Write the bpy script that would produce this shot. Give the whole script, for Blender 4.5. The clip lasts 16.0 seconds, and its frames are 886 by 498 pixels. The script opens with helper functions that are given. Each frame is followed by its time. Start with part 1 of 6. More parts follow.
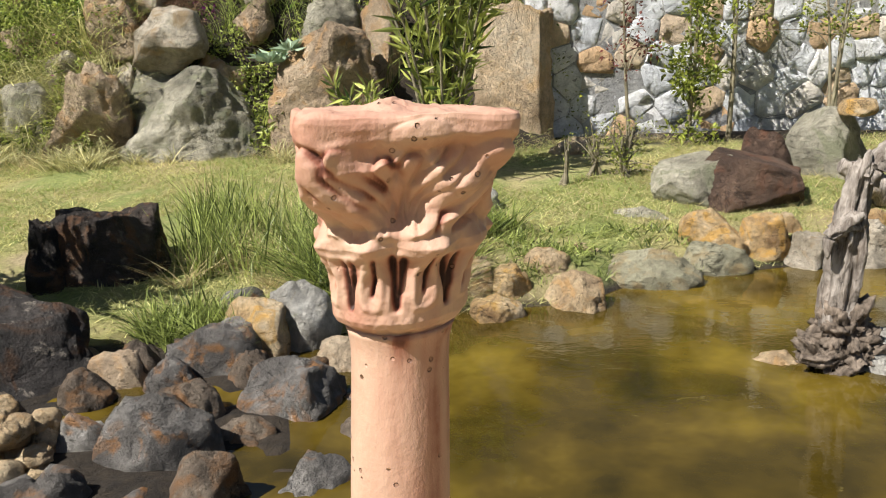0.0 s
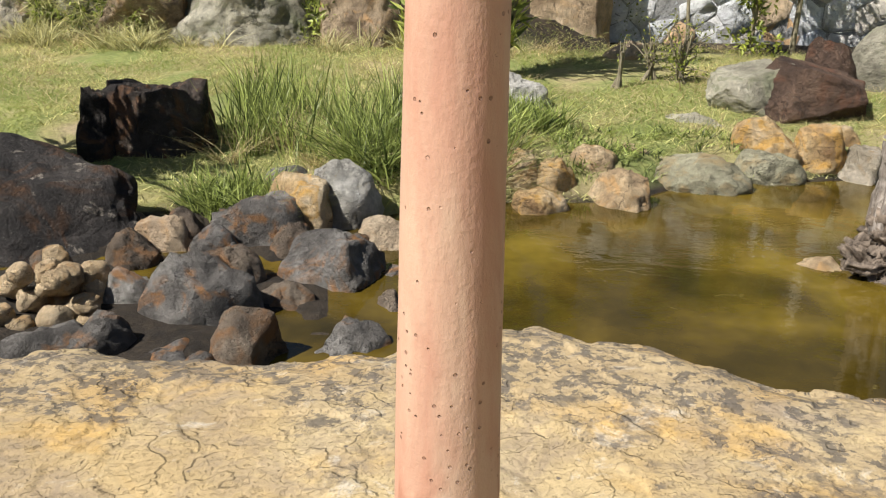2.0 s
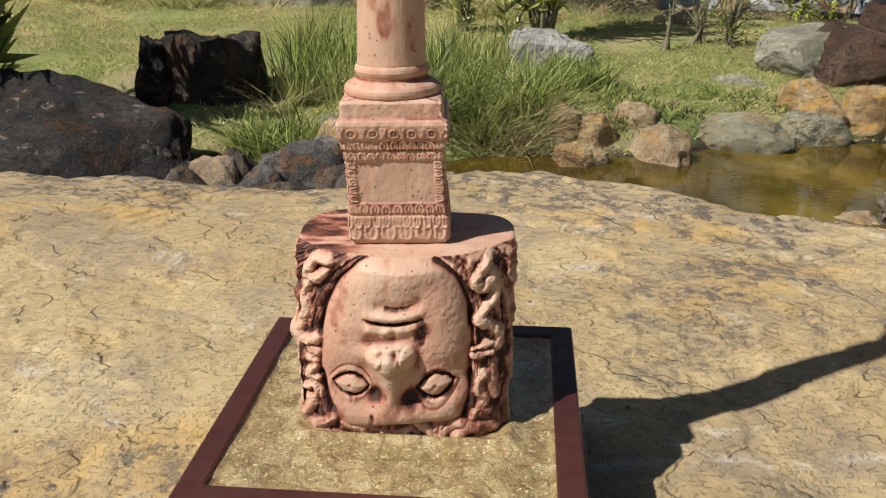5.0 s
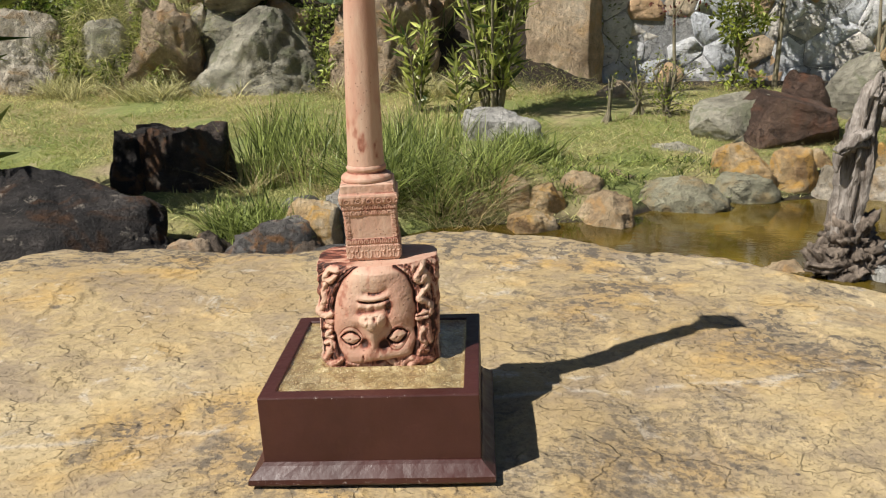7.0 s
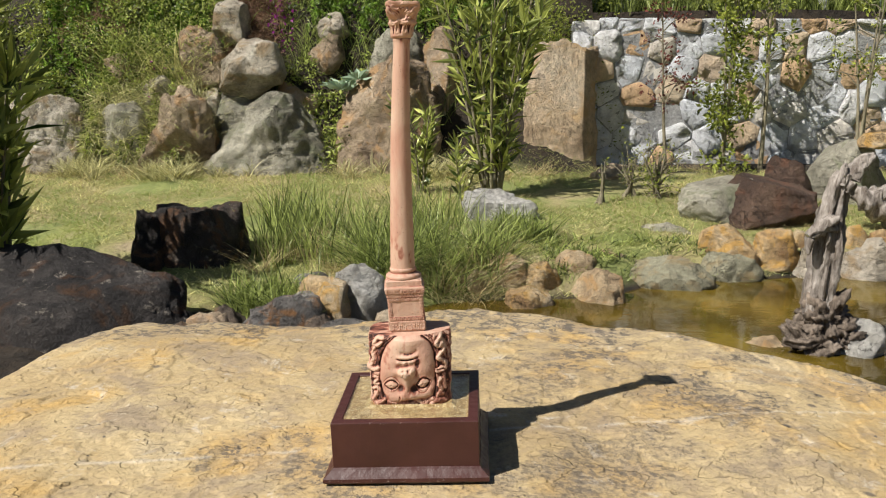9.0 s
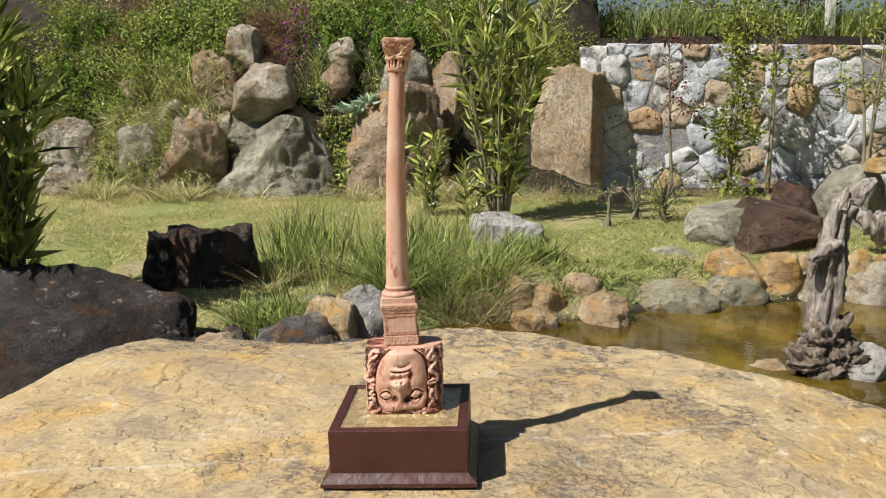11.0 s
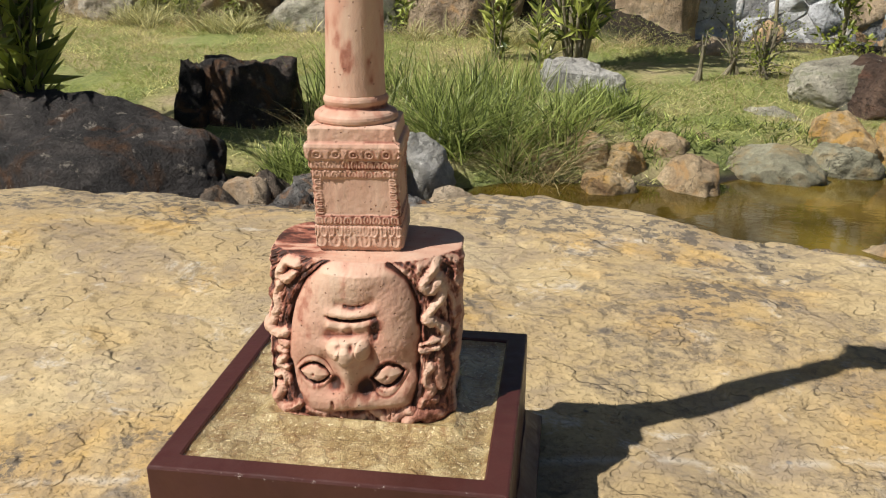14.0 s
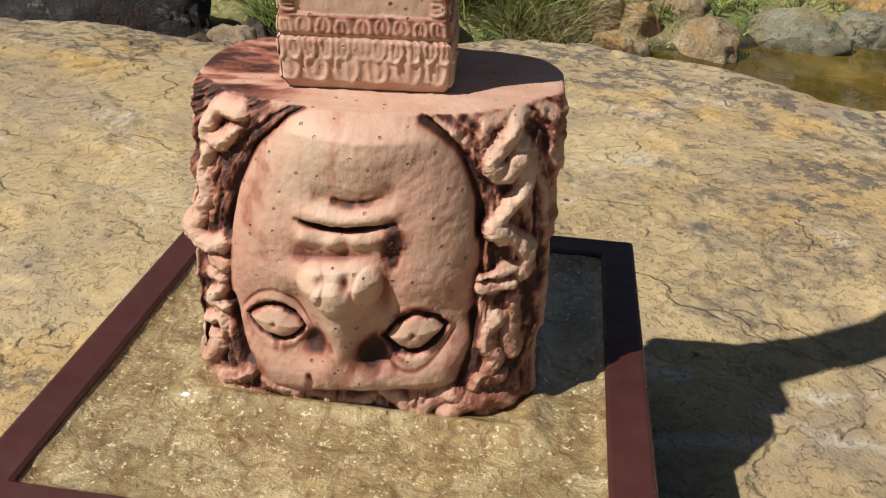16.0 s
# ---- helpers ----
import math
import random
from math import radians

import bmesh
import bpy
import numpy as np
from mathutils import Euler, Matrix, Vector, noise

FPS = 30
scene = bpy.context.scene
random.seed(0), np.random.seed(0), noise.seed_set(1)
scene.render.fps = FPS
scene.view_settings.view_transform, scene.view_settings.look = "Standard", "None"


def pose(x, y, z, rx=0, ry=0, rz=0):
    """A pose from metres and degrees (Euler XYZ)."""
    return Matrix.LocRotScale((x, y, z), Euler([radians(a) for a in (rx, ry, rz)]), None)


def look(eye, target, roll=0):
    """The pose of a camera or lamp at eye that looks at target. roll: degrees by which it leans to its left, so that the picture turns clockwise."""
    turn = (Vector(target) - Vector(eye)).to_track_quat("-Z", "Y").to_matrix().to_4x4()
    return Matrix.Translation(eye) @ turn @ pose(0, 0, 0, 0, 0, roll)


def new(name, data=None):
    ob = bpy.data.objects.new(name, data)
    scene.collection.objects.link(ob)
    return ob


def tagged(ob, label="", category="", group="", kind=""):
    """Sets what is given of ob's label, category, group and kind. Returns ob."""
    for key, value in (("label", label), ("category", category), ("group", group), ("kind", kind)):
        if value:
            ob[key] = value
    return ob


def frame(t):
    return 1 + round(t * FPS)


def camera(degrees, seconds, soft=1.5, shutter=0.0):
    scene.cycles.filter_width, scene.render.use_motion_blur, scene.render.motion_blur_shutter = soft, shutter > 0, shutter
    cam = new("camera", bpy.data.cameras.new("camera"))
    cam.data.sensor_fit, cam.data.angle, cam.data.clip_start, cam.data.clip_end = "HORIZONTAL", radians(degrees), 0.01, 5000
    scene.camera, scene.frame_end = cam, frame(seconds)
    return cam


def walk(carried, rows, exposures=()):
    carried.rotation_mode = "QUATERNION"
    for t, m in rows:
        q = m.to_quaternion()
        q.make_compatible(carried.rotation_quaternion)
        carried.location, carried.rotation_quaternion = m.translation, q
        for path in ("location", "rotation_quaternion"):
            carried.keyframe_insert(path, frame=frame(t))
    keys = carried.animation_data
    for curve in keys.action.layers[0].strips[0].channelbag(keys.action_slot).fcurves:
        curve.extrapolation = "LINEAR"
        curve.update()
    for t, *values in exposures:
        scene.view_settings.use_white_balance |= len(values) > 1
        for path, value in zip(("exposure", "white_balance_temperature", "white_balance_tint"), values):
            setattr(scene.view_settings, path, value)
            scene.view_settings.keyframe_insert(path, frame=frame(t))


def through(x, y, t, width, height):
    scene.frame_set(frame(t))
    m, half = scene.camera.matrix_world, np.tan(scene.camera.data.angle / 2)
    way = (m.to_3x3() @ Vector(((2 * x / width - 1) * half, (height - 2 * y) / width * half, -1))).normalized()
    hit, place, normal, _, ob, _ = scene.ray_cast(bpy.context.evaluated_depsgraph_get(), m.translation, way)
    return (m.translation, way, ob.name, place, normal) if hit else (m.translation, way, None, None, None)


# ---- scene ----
cam = camera(55.3, 16.0, 1.15)
PATH = [
    (0, (0.01, -0.033, 0.294), (0.041, 1.901, -0.215), -3.4),
    (0.5, (0.012, -0.038, 0.278), (0.019, 1.891, -0.249), -3.0),
    (1, (0.014, -0.042, 0.259), (-0.009, 1.875, -0.31), -2.3),
    (1.5, (0.01, -0.046, 0.23), (-0.042, 1.852, -0.397), -1.5),
    (2, (0.004, -0.056, 0.203), (-0.070, 1.818, -0.494), -0.9),
    (2.5, (-0.005, -0.064, 0.169), (-0.098, 1.787, -0.583), 0.2),
    (3, (-0.007, -0.076, 0.151), (-0.128, 1.757, -0.64), 0.9),
    (3.5, (-0.001, -0.089, 0.134), (-0.153, 1.737, -0.668), 0.9),
    (4, (0.011, -0.103, 0.122), (-0.176, 1.724, -0.671), 0.6),
    (6.5, (0.056, -0.3, 0.168), (-0.069, 1.595, -0.459), -2.5),
    (7, (0.058, -0.352, 0.177), (-0.046, 1.559, -0.404), -2.6),
    (7.5, (0.059, -0.416, 0.195), (-0.037, 1.508, -0.341), -2.5),
    (8, (0.059, -0.464, 0.205), (-0.037, 1.472, -0.288), -2.4),
    (8.5, (0.062, -0.51, 0.224), (-0.036, 1.436, -0.227), -2.4),
    (9, (0.06, -0.549, 0.238), (-0.038, 1.406, -0.174), -2.2),
    (10.2, (0.064, -0.603, 0.247), (-0.037, 1.367, -0.088), -2.2),
    (11.3, (0.081, -0.566, 0.238), (-0.048, 1.394, -0.138), -2.1),
    (11.5, (0.085, -0.523, 0.225), (-0.05, 1.434, -0.164), -2.2),
    (12, (0.1, -0.455, 0.209), (-0.061, 1.49, -0.228), -1.9),
    (12.5, (0.098, -0.386, 0.2), (-0.094, 1.542, -0.295), -1.6),
    (13, (0.097, -0.327, 0.182), (-0.127, 1.581, -0.374), -1.1),
    (13.5, (0.077, -0.259, 0.158), (-0.174, 1.626, -0.461), -0.5),
    (14, (0.062, -0.191, 0.141), (-0.204, 1.668, -0.547), -0.1),
    (14.5, (0.044, -0.148, 0.125), (-0.182, 1.682, -0.649), 1.0),
    (15, (0.037, -0.117, 0.111), (-0.174, 1.681, -0.739), 1.6),
    (15.5, (0.034, -0.092, 0.1), (-0.184, 1.667, -0.826), 1.9),
    (16, (0.031, -0.076, 0.094), (-0.194, 1.653, -0.886), 2.0),
]
# The souvenir's base leans a little to the left on its rock; the path is kept in the base's own axes.
LEVEL = pose(0, 0, 0, 0, -2.0, 0)
walk(cam, [(t, LEVEL @ look(eye, target, roll)) for t, eye, target, roll in PATH],
     [(0, 0.70), (1.5, 0.70), (2.5, 0.45), (3.5, 0.17), (4, 0.17), (6.5, 0.29), (8.0, 0.33), (9.0, 0.39), (11.5, 0.42), (13.0, 0.40), (14.5, 0.27), (16, 0.13)])

# ---- light ----
SUN_FROM = Vector((-0.236, -0.151, 0.343)).normalized()
world = bpy.data.worlds.new("sky")
scene.world = world
world.use_nodes = True
sky = world.node_tree.nodes.new("ShaderNodeTexSky")
sky.sky_type, sky.sun_disc = "NISHITA", False
sky.sun_elevation = math.asin(SUN_FROM.z)
sky.sun_rotation = math.atan2(SUN_FROM.x, SUN_FROM.y)
world.node_tree.links.new(sky.outputs[0], world.node_tree.nodes["Background"].inputs[0])
world.node_tree.nodes["Background"].inputs[1].default_value = 0.037
sun_data = bpy.data.lights.new("sun", "SUN")
sun_data.energy, sun_data.angle, sun_data.color = 5.1, radians(0.55), (1.0, 0.95, 0.885)
sun = new("sun", sun_data)
sun.matrix_world = look(SUN_FROM * 20, (0, 0, 0))


# ---- materials ----
def nodes_of(name, rough=0.7, metal=0.0):
    m = bpy.data.materials.new(name)
    m.use_nodes = True
    t = m.node_tree
    b = t.nodes["Principled BSDF"]
    b.inputs["Roughness"].default_value, b.inputs["Metallic"].default_value = rough, metal
    return m, t, b


def coords(t, stretch=(1, 1, 1), shuffle=False):
    """Object coordinates in metres, stretched; shuffled from object to object if asked."""
    c = t.nodes.new("ShaderNodeTexCoord")
    mp = t.nodes.new("ShaderNodeMapping")
    mp.inputs["Scale"].default_value = stretch
    t.links.new(c.outputs["Object"], mp.inputs["Vector"])
    if shuffle:
        info = t.nodes.new("ShaderNodeObjectInfo")
        mul = t.nodes.new("ShaderNodeMath")
        mul.operation = "MULTIPLY"
        mul.inputs[1].default_value = 37.0
        t.links.new(info.outputs["Random"], mul.inputs[0])
        t.links.new(mul.outputs[0], mp.inputs["Location"])
    return mp.outputs[0]


def noise_tex(t, vec, scale, detail=5.0, rough=0.6, warp=0.0):
    n = t.nodes.new("ShaderNodeTexNoise")
    n.inputs["Scale"].default_value, n.inputs["Detail"].default_value = scale, detail
    n.inputs["Roughness"].default_value, n.inputs["Distortion"].default_value = rough, warp
    t.links.new(vec, n.inputs["Vector"])
    return n.outputs["Fac"]


def cells(t, vec, scale, feature="F1", jitter=1.0):
    n = t.nodes.new("ShaderNodeTexVoronoi")
    n.feature = feature
    n.inputs["Scale"].default_value = scale
    n.inputs["Randomness"].default_value = jitter
    t.links.new(vec, n.inputs["Vector"])
    return n


def ramp(t, fac, stops):
    r = t.nodes.new("ShaderNodeValToRGB")
    e = r.color_ramp.elements
    while len(e) < len(stops):
        e.new(0.5)
    for k, (p, c) in zip(e, stops):
        k.position = p
        k.color = (*c, 1) if len(c) == 3 else c
    t.links.new(fac, r.inputs[0])
    return r.outputs[0]


def grey(p, v):
    return (p, (v, v, v))


def mix(t, fac, a, b, mode="MIX"):
    m = t.nodes.new("ShaderNodeMix")
    m.data_type, m.blend_type = "RGBA", mode
    for sock, v in ((m.inputs[0], fac), (m.inputs[6], a), (m.inputs[7], b)):
        if isinstance(v, (int, float)):
            sock.default_value = v
        elif isinstance(v, tuple):
            sock.default_value = (*v, 1)
        else:
            t.links.new(v, sock)
    return m.outputs[2]


def calc(t, op, a, b=0.0):
    m = t.nodes.new("ShaderNodeMath")
    m.operation = op
    for sock, v in ((m.inputs[0], a), (m.inputs[1], b)):
        if isinstance(v, (int, float)):
            sock.default_value = v
        else:
            t.links.new(v, sock)
    return m.outputs[0]


def bump(t, b, heights, distance, strength=1.0):
    """Chain of bumps: heights is a list of (socket, distance)."""
    last = None
    for h, d in heights:
        n = t.nodes.new("ShaderNodeBump")
        n.inputs["Strength"].default_value, n.inputs["Distance"].default_value = strength, d * distance
        t.links.new(h, n.inputs["Height"])
        if last is not None:
            t.links.new(last, n.inputs["Normal"])
        last = n.outputs[0]
    t.links.new(last, b.inputs["Normal"])


def attribute(t, name):
    a = t.nodes.new("ShaderNodeAttribute")
    a.attribute_name = name
    return a.outputs["Fac"]


def boulder_material(name, dark, mid, light, stain=None, size=1.0, rough=0.85, shuffle=True, flecks=0.0, strata=(9, 9, 30)):
    m, t, b = nodes_of(name, rough)
    v = coords(t, (1, 1, 1), shuffle)
    big = noise_tex(t, v, 3.2 / size, 6, 0.62, 0.4)
    fine = noise_tex(t, v, 26 / size, 8, 0.7)
    speck = noise_tex(t, v, 120 / size, 3, 0.7)
    col = ramp(t, big, [(0.30, dark), (0.5, mid), (0.70, light)])
    col = mix(t, 0.55, col, ramp(t, fine, [grey(0.32, 0.30), grey(0.70, 1.4)]), "MULTIPLY")
    if stain:
        s = noise_tex(t, v, 5.5 / size, 4, 0.6, 1.0)
        col = mix(t, ramp(t, s, [grey(0.52, 0), grey(0.64, 0.85)]), col, stain)
    col = mix(t, ramp(t, speck, [grey(0.62, 0), grey(0.72, 0.35)]), col, (0.55, 0.53, 0.47))
    if flecks:
        fl = noise_tex(t, v, 16 / size, 7, 0.7, 0.3)
        col = mix(t, ramp(t, fl, [grey(0.60, 0), grey(0.66, flecks)]), col, (0.50, 0.44, 0.36))
    cr = noise_tex(t, v, 3.4 / size, 9, 0.58, 0.9)
    crack = calc(t, "MULTIPLY", ramp(t, cr, [grey(0.488, 0), grey(0.496, 1), grey(0.504, 0)]), ramp(t, noise_tex(t, v, 2.2 / size, 2, 0.5), [grey(0.46, 0), grey(0.56, 0.85)]))
    col = mix(t, crack, col, tuple(0.35 * k for k in dark))
    t.links.new(col, b.inputs["Base Color"])
    ridge = noise_tex(t, coords(t, tuple(k / size for k in strata), shuffle), 1.0, 6, 0.65, 1.5)
    bump(t, b, [(big, 0.09), (calc(t, "SUBTRACT", 1.0, crack), 0.02), (ridge, 0.05 if strata[2] > 9 else 0.09), (fine, 0.045), (speck, 0.006)], size)
    return m


def leaf_material(name, low, high, rough=0.45, sheen=0.25, through=0.25, patch=None):
    m, t, b = nodes_of(name, rough)
    g = t.nodes.new("ShaderNodeNewGeometry")
    r = g.outputs["Random Per Island"]
    col = ramp(t, r, [(0.0, low), (0.75, high), (1.0, tuple(min(1, c * 1.5) for c in high))])
    if patch:
        where = ramp(t, noise_tex(t, coords(t), 1.5, 5, 0.65, 0.5), [grey(0.46, 0), grey(0.58, 0.85)])
        col = mix(t, where, col, patch)
    t.links.new(col, b.inputs["Base Color"])
    b.inputs["Specular IOR Level"].default_value = sheen
    tr = t.nodes.new("ShaderNodeBsdfTranslucent")
    t.links.new(col, tr.inputs["Color"])
    mx = t.nodes.new("ShaderNodeMixShader")
    mx.inputs[0].default_value = through
    t.links.new(b.outputs[0], mx.inputs[1])
    t.links.new(tr.outputs[0], mx.inputs[2])
    t.links.new(mx.outputs[0], t.nodes["Material Output"].inputs["Surface"])
    return m


def resin_stone():
    """Cast resin, painted pale pink and cream, with a red-brown antique wash left in the hollows; the mask also carries
    shade painted on some sides.
    """
    m, t, b = nodes_of("painted_resin", 0.62)
    v = coords(t)
    big = noise_tex(t, coords(t, (1, 1, 0.32)), 70, 5, 0.62, 0.5)
    streak = noise_tex(t, coords(t, (260, 260, 26)), 1.0, 4, 0.6)
    fine = noise_tex(t, v, 900, 4, 0.65)
    col = ramp(t, big, [(0.33, (0.48, 0.268, 0.192)), (0.45, (0.52, 0.325, 0.235)), (0.57, (0.55, 0.37, 0.27)), (0.70, (0.57, 0.425, 0.315))])
    col = mix(t, ramp(t, streak, [grey(0.46, 0), grey(0.75, 0.45)]), col, (0.53, 0.27, 0.19))
    col = mix(t, calc(t, "MULTIPLY", attribute(t, "brush"), ramp(t, noise_tex(t, v, 110, 5, 0.65), [grey(0.30, 0.10), grey(0.62, 0.60)])), col, (0.63, 0.46, 0.325))
    wash_shade = calc(t, "MULTIPLY", attribute(t, "wash_shade"), ramp(t, noise_tex(t, v, 190, 5, 0.7), [grey(0.25, 0.55), grey(0.6, 1.0)]))
    wash_shade = calc(t, "MINIMUM", calc(t, "MULTIPLY", wash_shade, 1.3), 1.0)
    tint = ramp(t, wash_shade, [(0.2, (0.44, 0.20, 0.135)), (0.5, (0.30, 0.105, 0.065)), (0.75, (0.16, 0.050, 0.032)), (1.0, (0.050, 0.020, 0.014))])
    col = mix(t, ramp(t, wash_shade, [grey(0.0, 0), grey(0.55, 0.9), grey(0.9, 1.0)]), col, tint)
    pit = cells(t, v, 520, "F1")
    keep = ramp(t, pit.outputs["Color"], [grey(0.40, 0), grey(0.44, 1)])
    group = ramp(t, noise_tex(t, v, 75, 3, 0.6), [grey(0.45, 0), grey(0.53, 1)])
    hole = calc(t, "MULTIPLY", calc(t, "MULTIPLY", ramp(t, pit.outputs["Distance"], [grey(0.12, 1), grey(0.17, 0)]), keep), group)
    col = mix(t, calc(t, "MULTIPLY", hole, 0.6), col, (0.22, 0.11, 0.07))
    t.links.new(col, b.inputs["Base Color"])
    b.inputs["Subsurface Weight"].default_value = 0.0
    b.inputs["Specular IOR Level"].default_value = 0.35
    bump(t, b, [(fine, 0.00010), (noise_tex(t, coords(t, (1, 1, 0.4)), 330, 5, 0.65), 0.00028), (calc(t, "SUBTRACT", 1.0, hole), 0.0007)], 1.0)
    return m


def sandstone():
    """Flaky pale yellow sandstone, patched with black and grey lichen."""
    m, t, b = nodes_of("yellow_sandstone", 0.9)
    v = coords(t)
    big = noise_tex(t, v, 6, 6, 0.6, 0.3)
    mid = noise_tex(t, v, 38, 8, 0.68, 0.2)
    fine = noise_tex(t, v, 240, 6, 0.7)
    grain = noise_tex(t, v, 1300, 3, 0.6)
    col = ramp(t, big, [(0.30, (0.38, 0.28, 0.15)), (0.44, (0.46, 0.345, 0.18)), (0.56, (0.515, 0.40, 0.22)), (0.72, (0.555, 0.46, 0.30))])
    ochre = noise_tex(t, v, 9, 5, 0.6, 0.4)
    col = mix(t, ramp(t, ochre, [grey(0.50, 0), grey(0.62, 0.75)]), col, (0.54, 0.345, 0.115))
    dull = noise_tex(t, v, 15, 7, 0.72, 0.5)
    col = mix(t, ramp(t, dull, [grey(0.36, 0.85), grey(0.52, 0)]), col, (0.305, 0.24, 0.165))
    pale = noise_tex(t, v, 24, 8, 0.75, 0.6)
    col = mix(t, ramp(t, pale, [grey(0.57, 0), grey(0.66, 0.7)]), col, (0.60, 0.545, 0.45))
    # lichen: cloudy patches broken up into flecks
    where = calc(t, "ADD", attribute(t, "lichen"), noise_tex(t, v, 8, 7, 0.66, 0.2))
    patch = ramp(t, where, [grey(0.535, 0), grey(0.60, 1)])
    broken = ramp(t, noise_tex(t, v, 95, 7, 0.72, 0.2), [grey(0.50, 0.0), grey(0.535, 1.0)])
    col = mix(t, calc(t, "MULTIPLY", patch, 0.28), col, (0.25, 0.205, 0.155))
    col = mix(t, calc(t, "MULTIPLY", calc(t, "MULTIPLY", patch, broken), 0.75), col, (0.095, 0.088, 0.082))
    stain = ramp(t, calc(t, "ADD", attribute(t, "stain"), noise_tex(t, v, 13, 7, 0.7, 0.3)), [grey(0.56, 0), grey(0.66, 1)])
    fleck = ramp(t, noise_tex(t, v, 190, 7, 0.75), [grey(0.47, 0), grey(0.54, 1)])
    col = mix(t, calc(t, "MULTIPLY", stain, 0.42), col, (0.25, 0.20, 0.14))
    col = mix(t, calc(t, "MULTIPLY", calc(t, "MULTIPLY", stain, fleck), 0.6), col, (0.11, 0.095, 0.08))
    flat = ramp(t, noise_tex(t, v, 330, 6, 0.75), [grey(0.63, 0), grey(0.68, 0.6)])
    col = mix(t, flat, col, (0.20, 0.15, 0.09))
    for size, keep, deep in ((38, 0.74, 0.75), (120, 0.80, 0.85)):
        dots = cells(t, v, size, "F1")
        dmask = calc(t, "MULTIPLY", ramp(t, dots.outputs["Distance"], [grey(0.10, 1), grey(0.20, 0)]), ramp(t, dots.outputs["Color"], [grey(keep, 0), grey(keep + 0.02, deep)]))
        col = mix(t, dmask, col, (0.10, 0.09, 0.085))
    col = mix(t, 0.55, col, ramp(t, fine, [grey(0.3, 0.66), grey(0.7, 1.2)]), "MULTIPLY")
    # short cracks and the rims of flaked-off scales
    cr = noise_tex(t, v, 10, 4, 0.5, 0.3)
    line = ramp(t, cr, [grey(0.476, 0), grey(0.480, 1), grey(0.484, 0)])
    part_of = ramp(t, noise_tex(t, v, 11, 3, 0.6), [grey(0.73, 0), grey(0.76, 1)])
    cracks = calc(t, "MULTIPLY", line, part_of)
    col = mix(t, calc(t, "MULTIPLY", cracks, 0.5), col, (0.13, 0.075, 0.045))
    cv = t.nodes.new("ShaderNodeSeparateXYZ")
    t.links.new(v, cv.inputs[0])
    run = calc(t, "ADD", calc(t, "SUBTRACT", cv.outputs["Y"], calc(t, "MULTIPLY", cv.outputs["X"], 0.21)), calc(t, "MULTIPLY", noise_tex(t, v, 16, 4, 0.6), 0.02))
    vein = ramp(t, calc(t, "ADD", run, 0.4), [grey(0.4798, 0), grey(0.4808, 0.5), grey(0.4818, 0)])
    vein = calc(t, "MULTIPLY", vein, ramp(t, noise_tex(t, v, 45, 5, 0.7), [grey(0.42, 0), grey(0.52, 1)]))
    col = mix(t, vein, col, (0.70, 0.66, 0.58))
    t.links.new(col, b.inputs["Base Color"])
    b.inputs["Specular IOR Level"].default_value = 0.25
    flake = noise_tex(t, v, 19, 4, 0.55, 0.25)
    chip = ramp(t, flake, [grey(0.385, 0), grey(0.400, 0.45), grey(0.585, 0.55), grey(0.600, 1)])
    scale2 = noise_tex(t, v, 70, 8, 0.66, 0.2)
    chip2 = ramp(t, scale2, [grey(0.43, 0), grey(0.445, 0.5), grey(0.54, 0.55), grey(0.555, 1)])
    bump(t, b, [(mid, 0.0009), (chip, 0.0026), (chip2, 0.0008), (calc(t, "SUBTRACT", 1.0, cracks), 0.0025), (fine, 0.0008), (grain, 0.0003)], 1.0)
    return m


def wood_paint():
    m, t, b = nodes_of("brown_gloss_paint", 0.32)
    v = coords(t)
    g = noise_tex(t, v, 160, 5, 0.6)
    n = noise_tex(t, v, 35, 4, 0.6)
    col = ramp(t, n, [(0.3, (0.046, 0.013, 0.010)), (0.7, (0.066, 0.020, 0.016))])
    worn = calc(t, "MULTIPLY", attribute(t, "wear"), ramp(t, noise_tex(t, v, 420, 6, 0.8), [grey(0.60, 0), grey(0.66, 1)]))
    col = mix(t, worn, col, (0.55, 0.47, 0.42))
    dot = cells(t, v, 46, "F1")
    chip = calc(t, "MULTIPLY", ramp(t, dot.outputs["Distance"], [grey(0.022, 1), grey(0.034, 0)]), ramp(t, dot.outputs["Color"], [grey(0.80, 0), grey(0.82, 0.9)]))
    col = mix(t, chip, col, (0.34, 0.24, 0.20))
    t.links.new(col, b.inputs["Base Color"])
    t.links.new(ramp(t, g, [grey(0.3, 0.34), grey(0.7, 0.55)]), b.inputs["Roughness"])
    bump(t, b, [(g, 0.00025), (n, 0.0006)], 1.0)
    return m


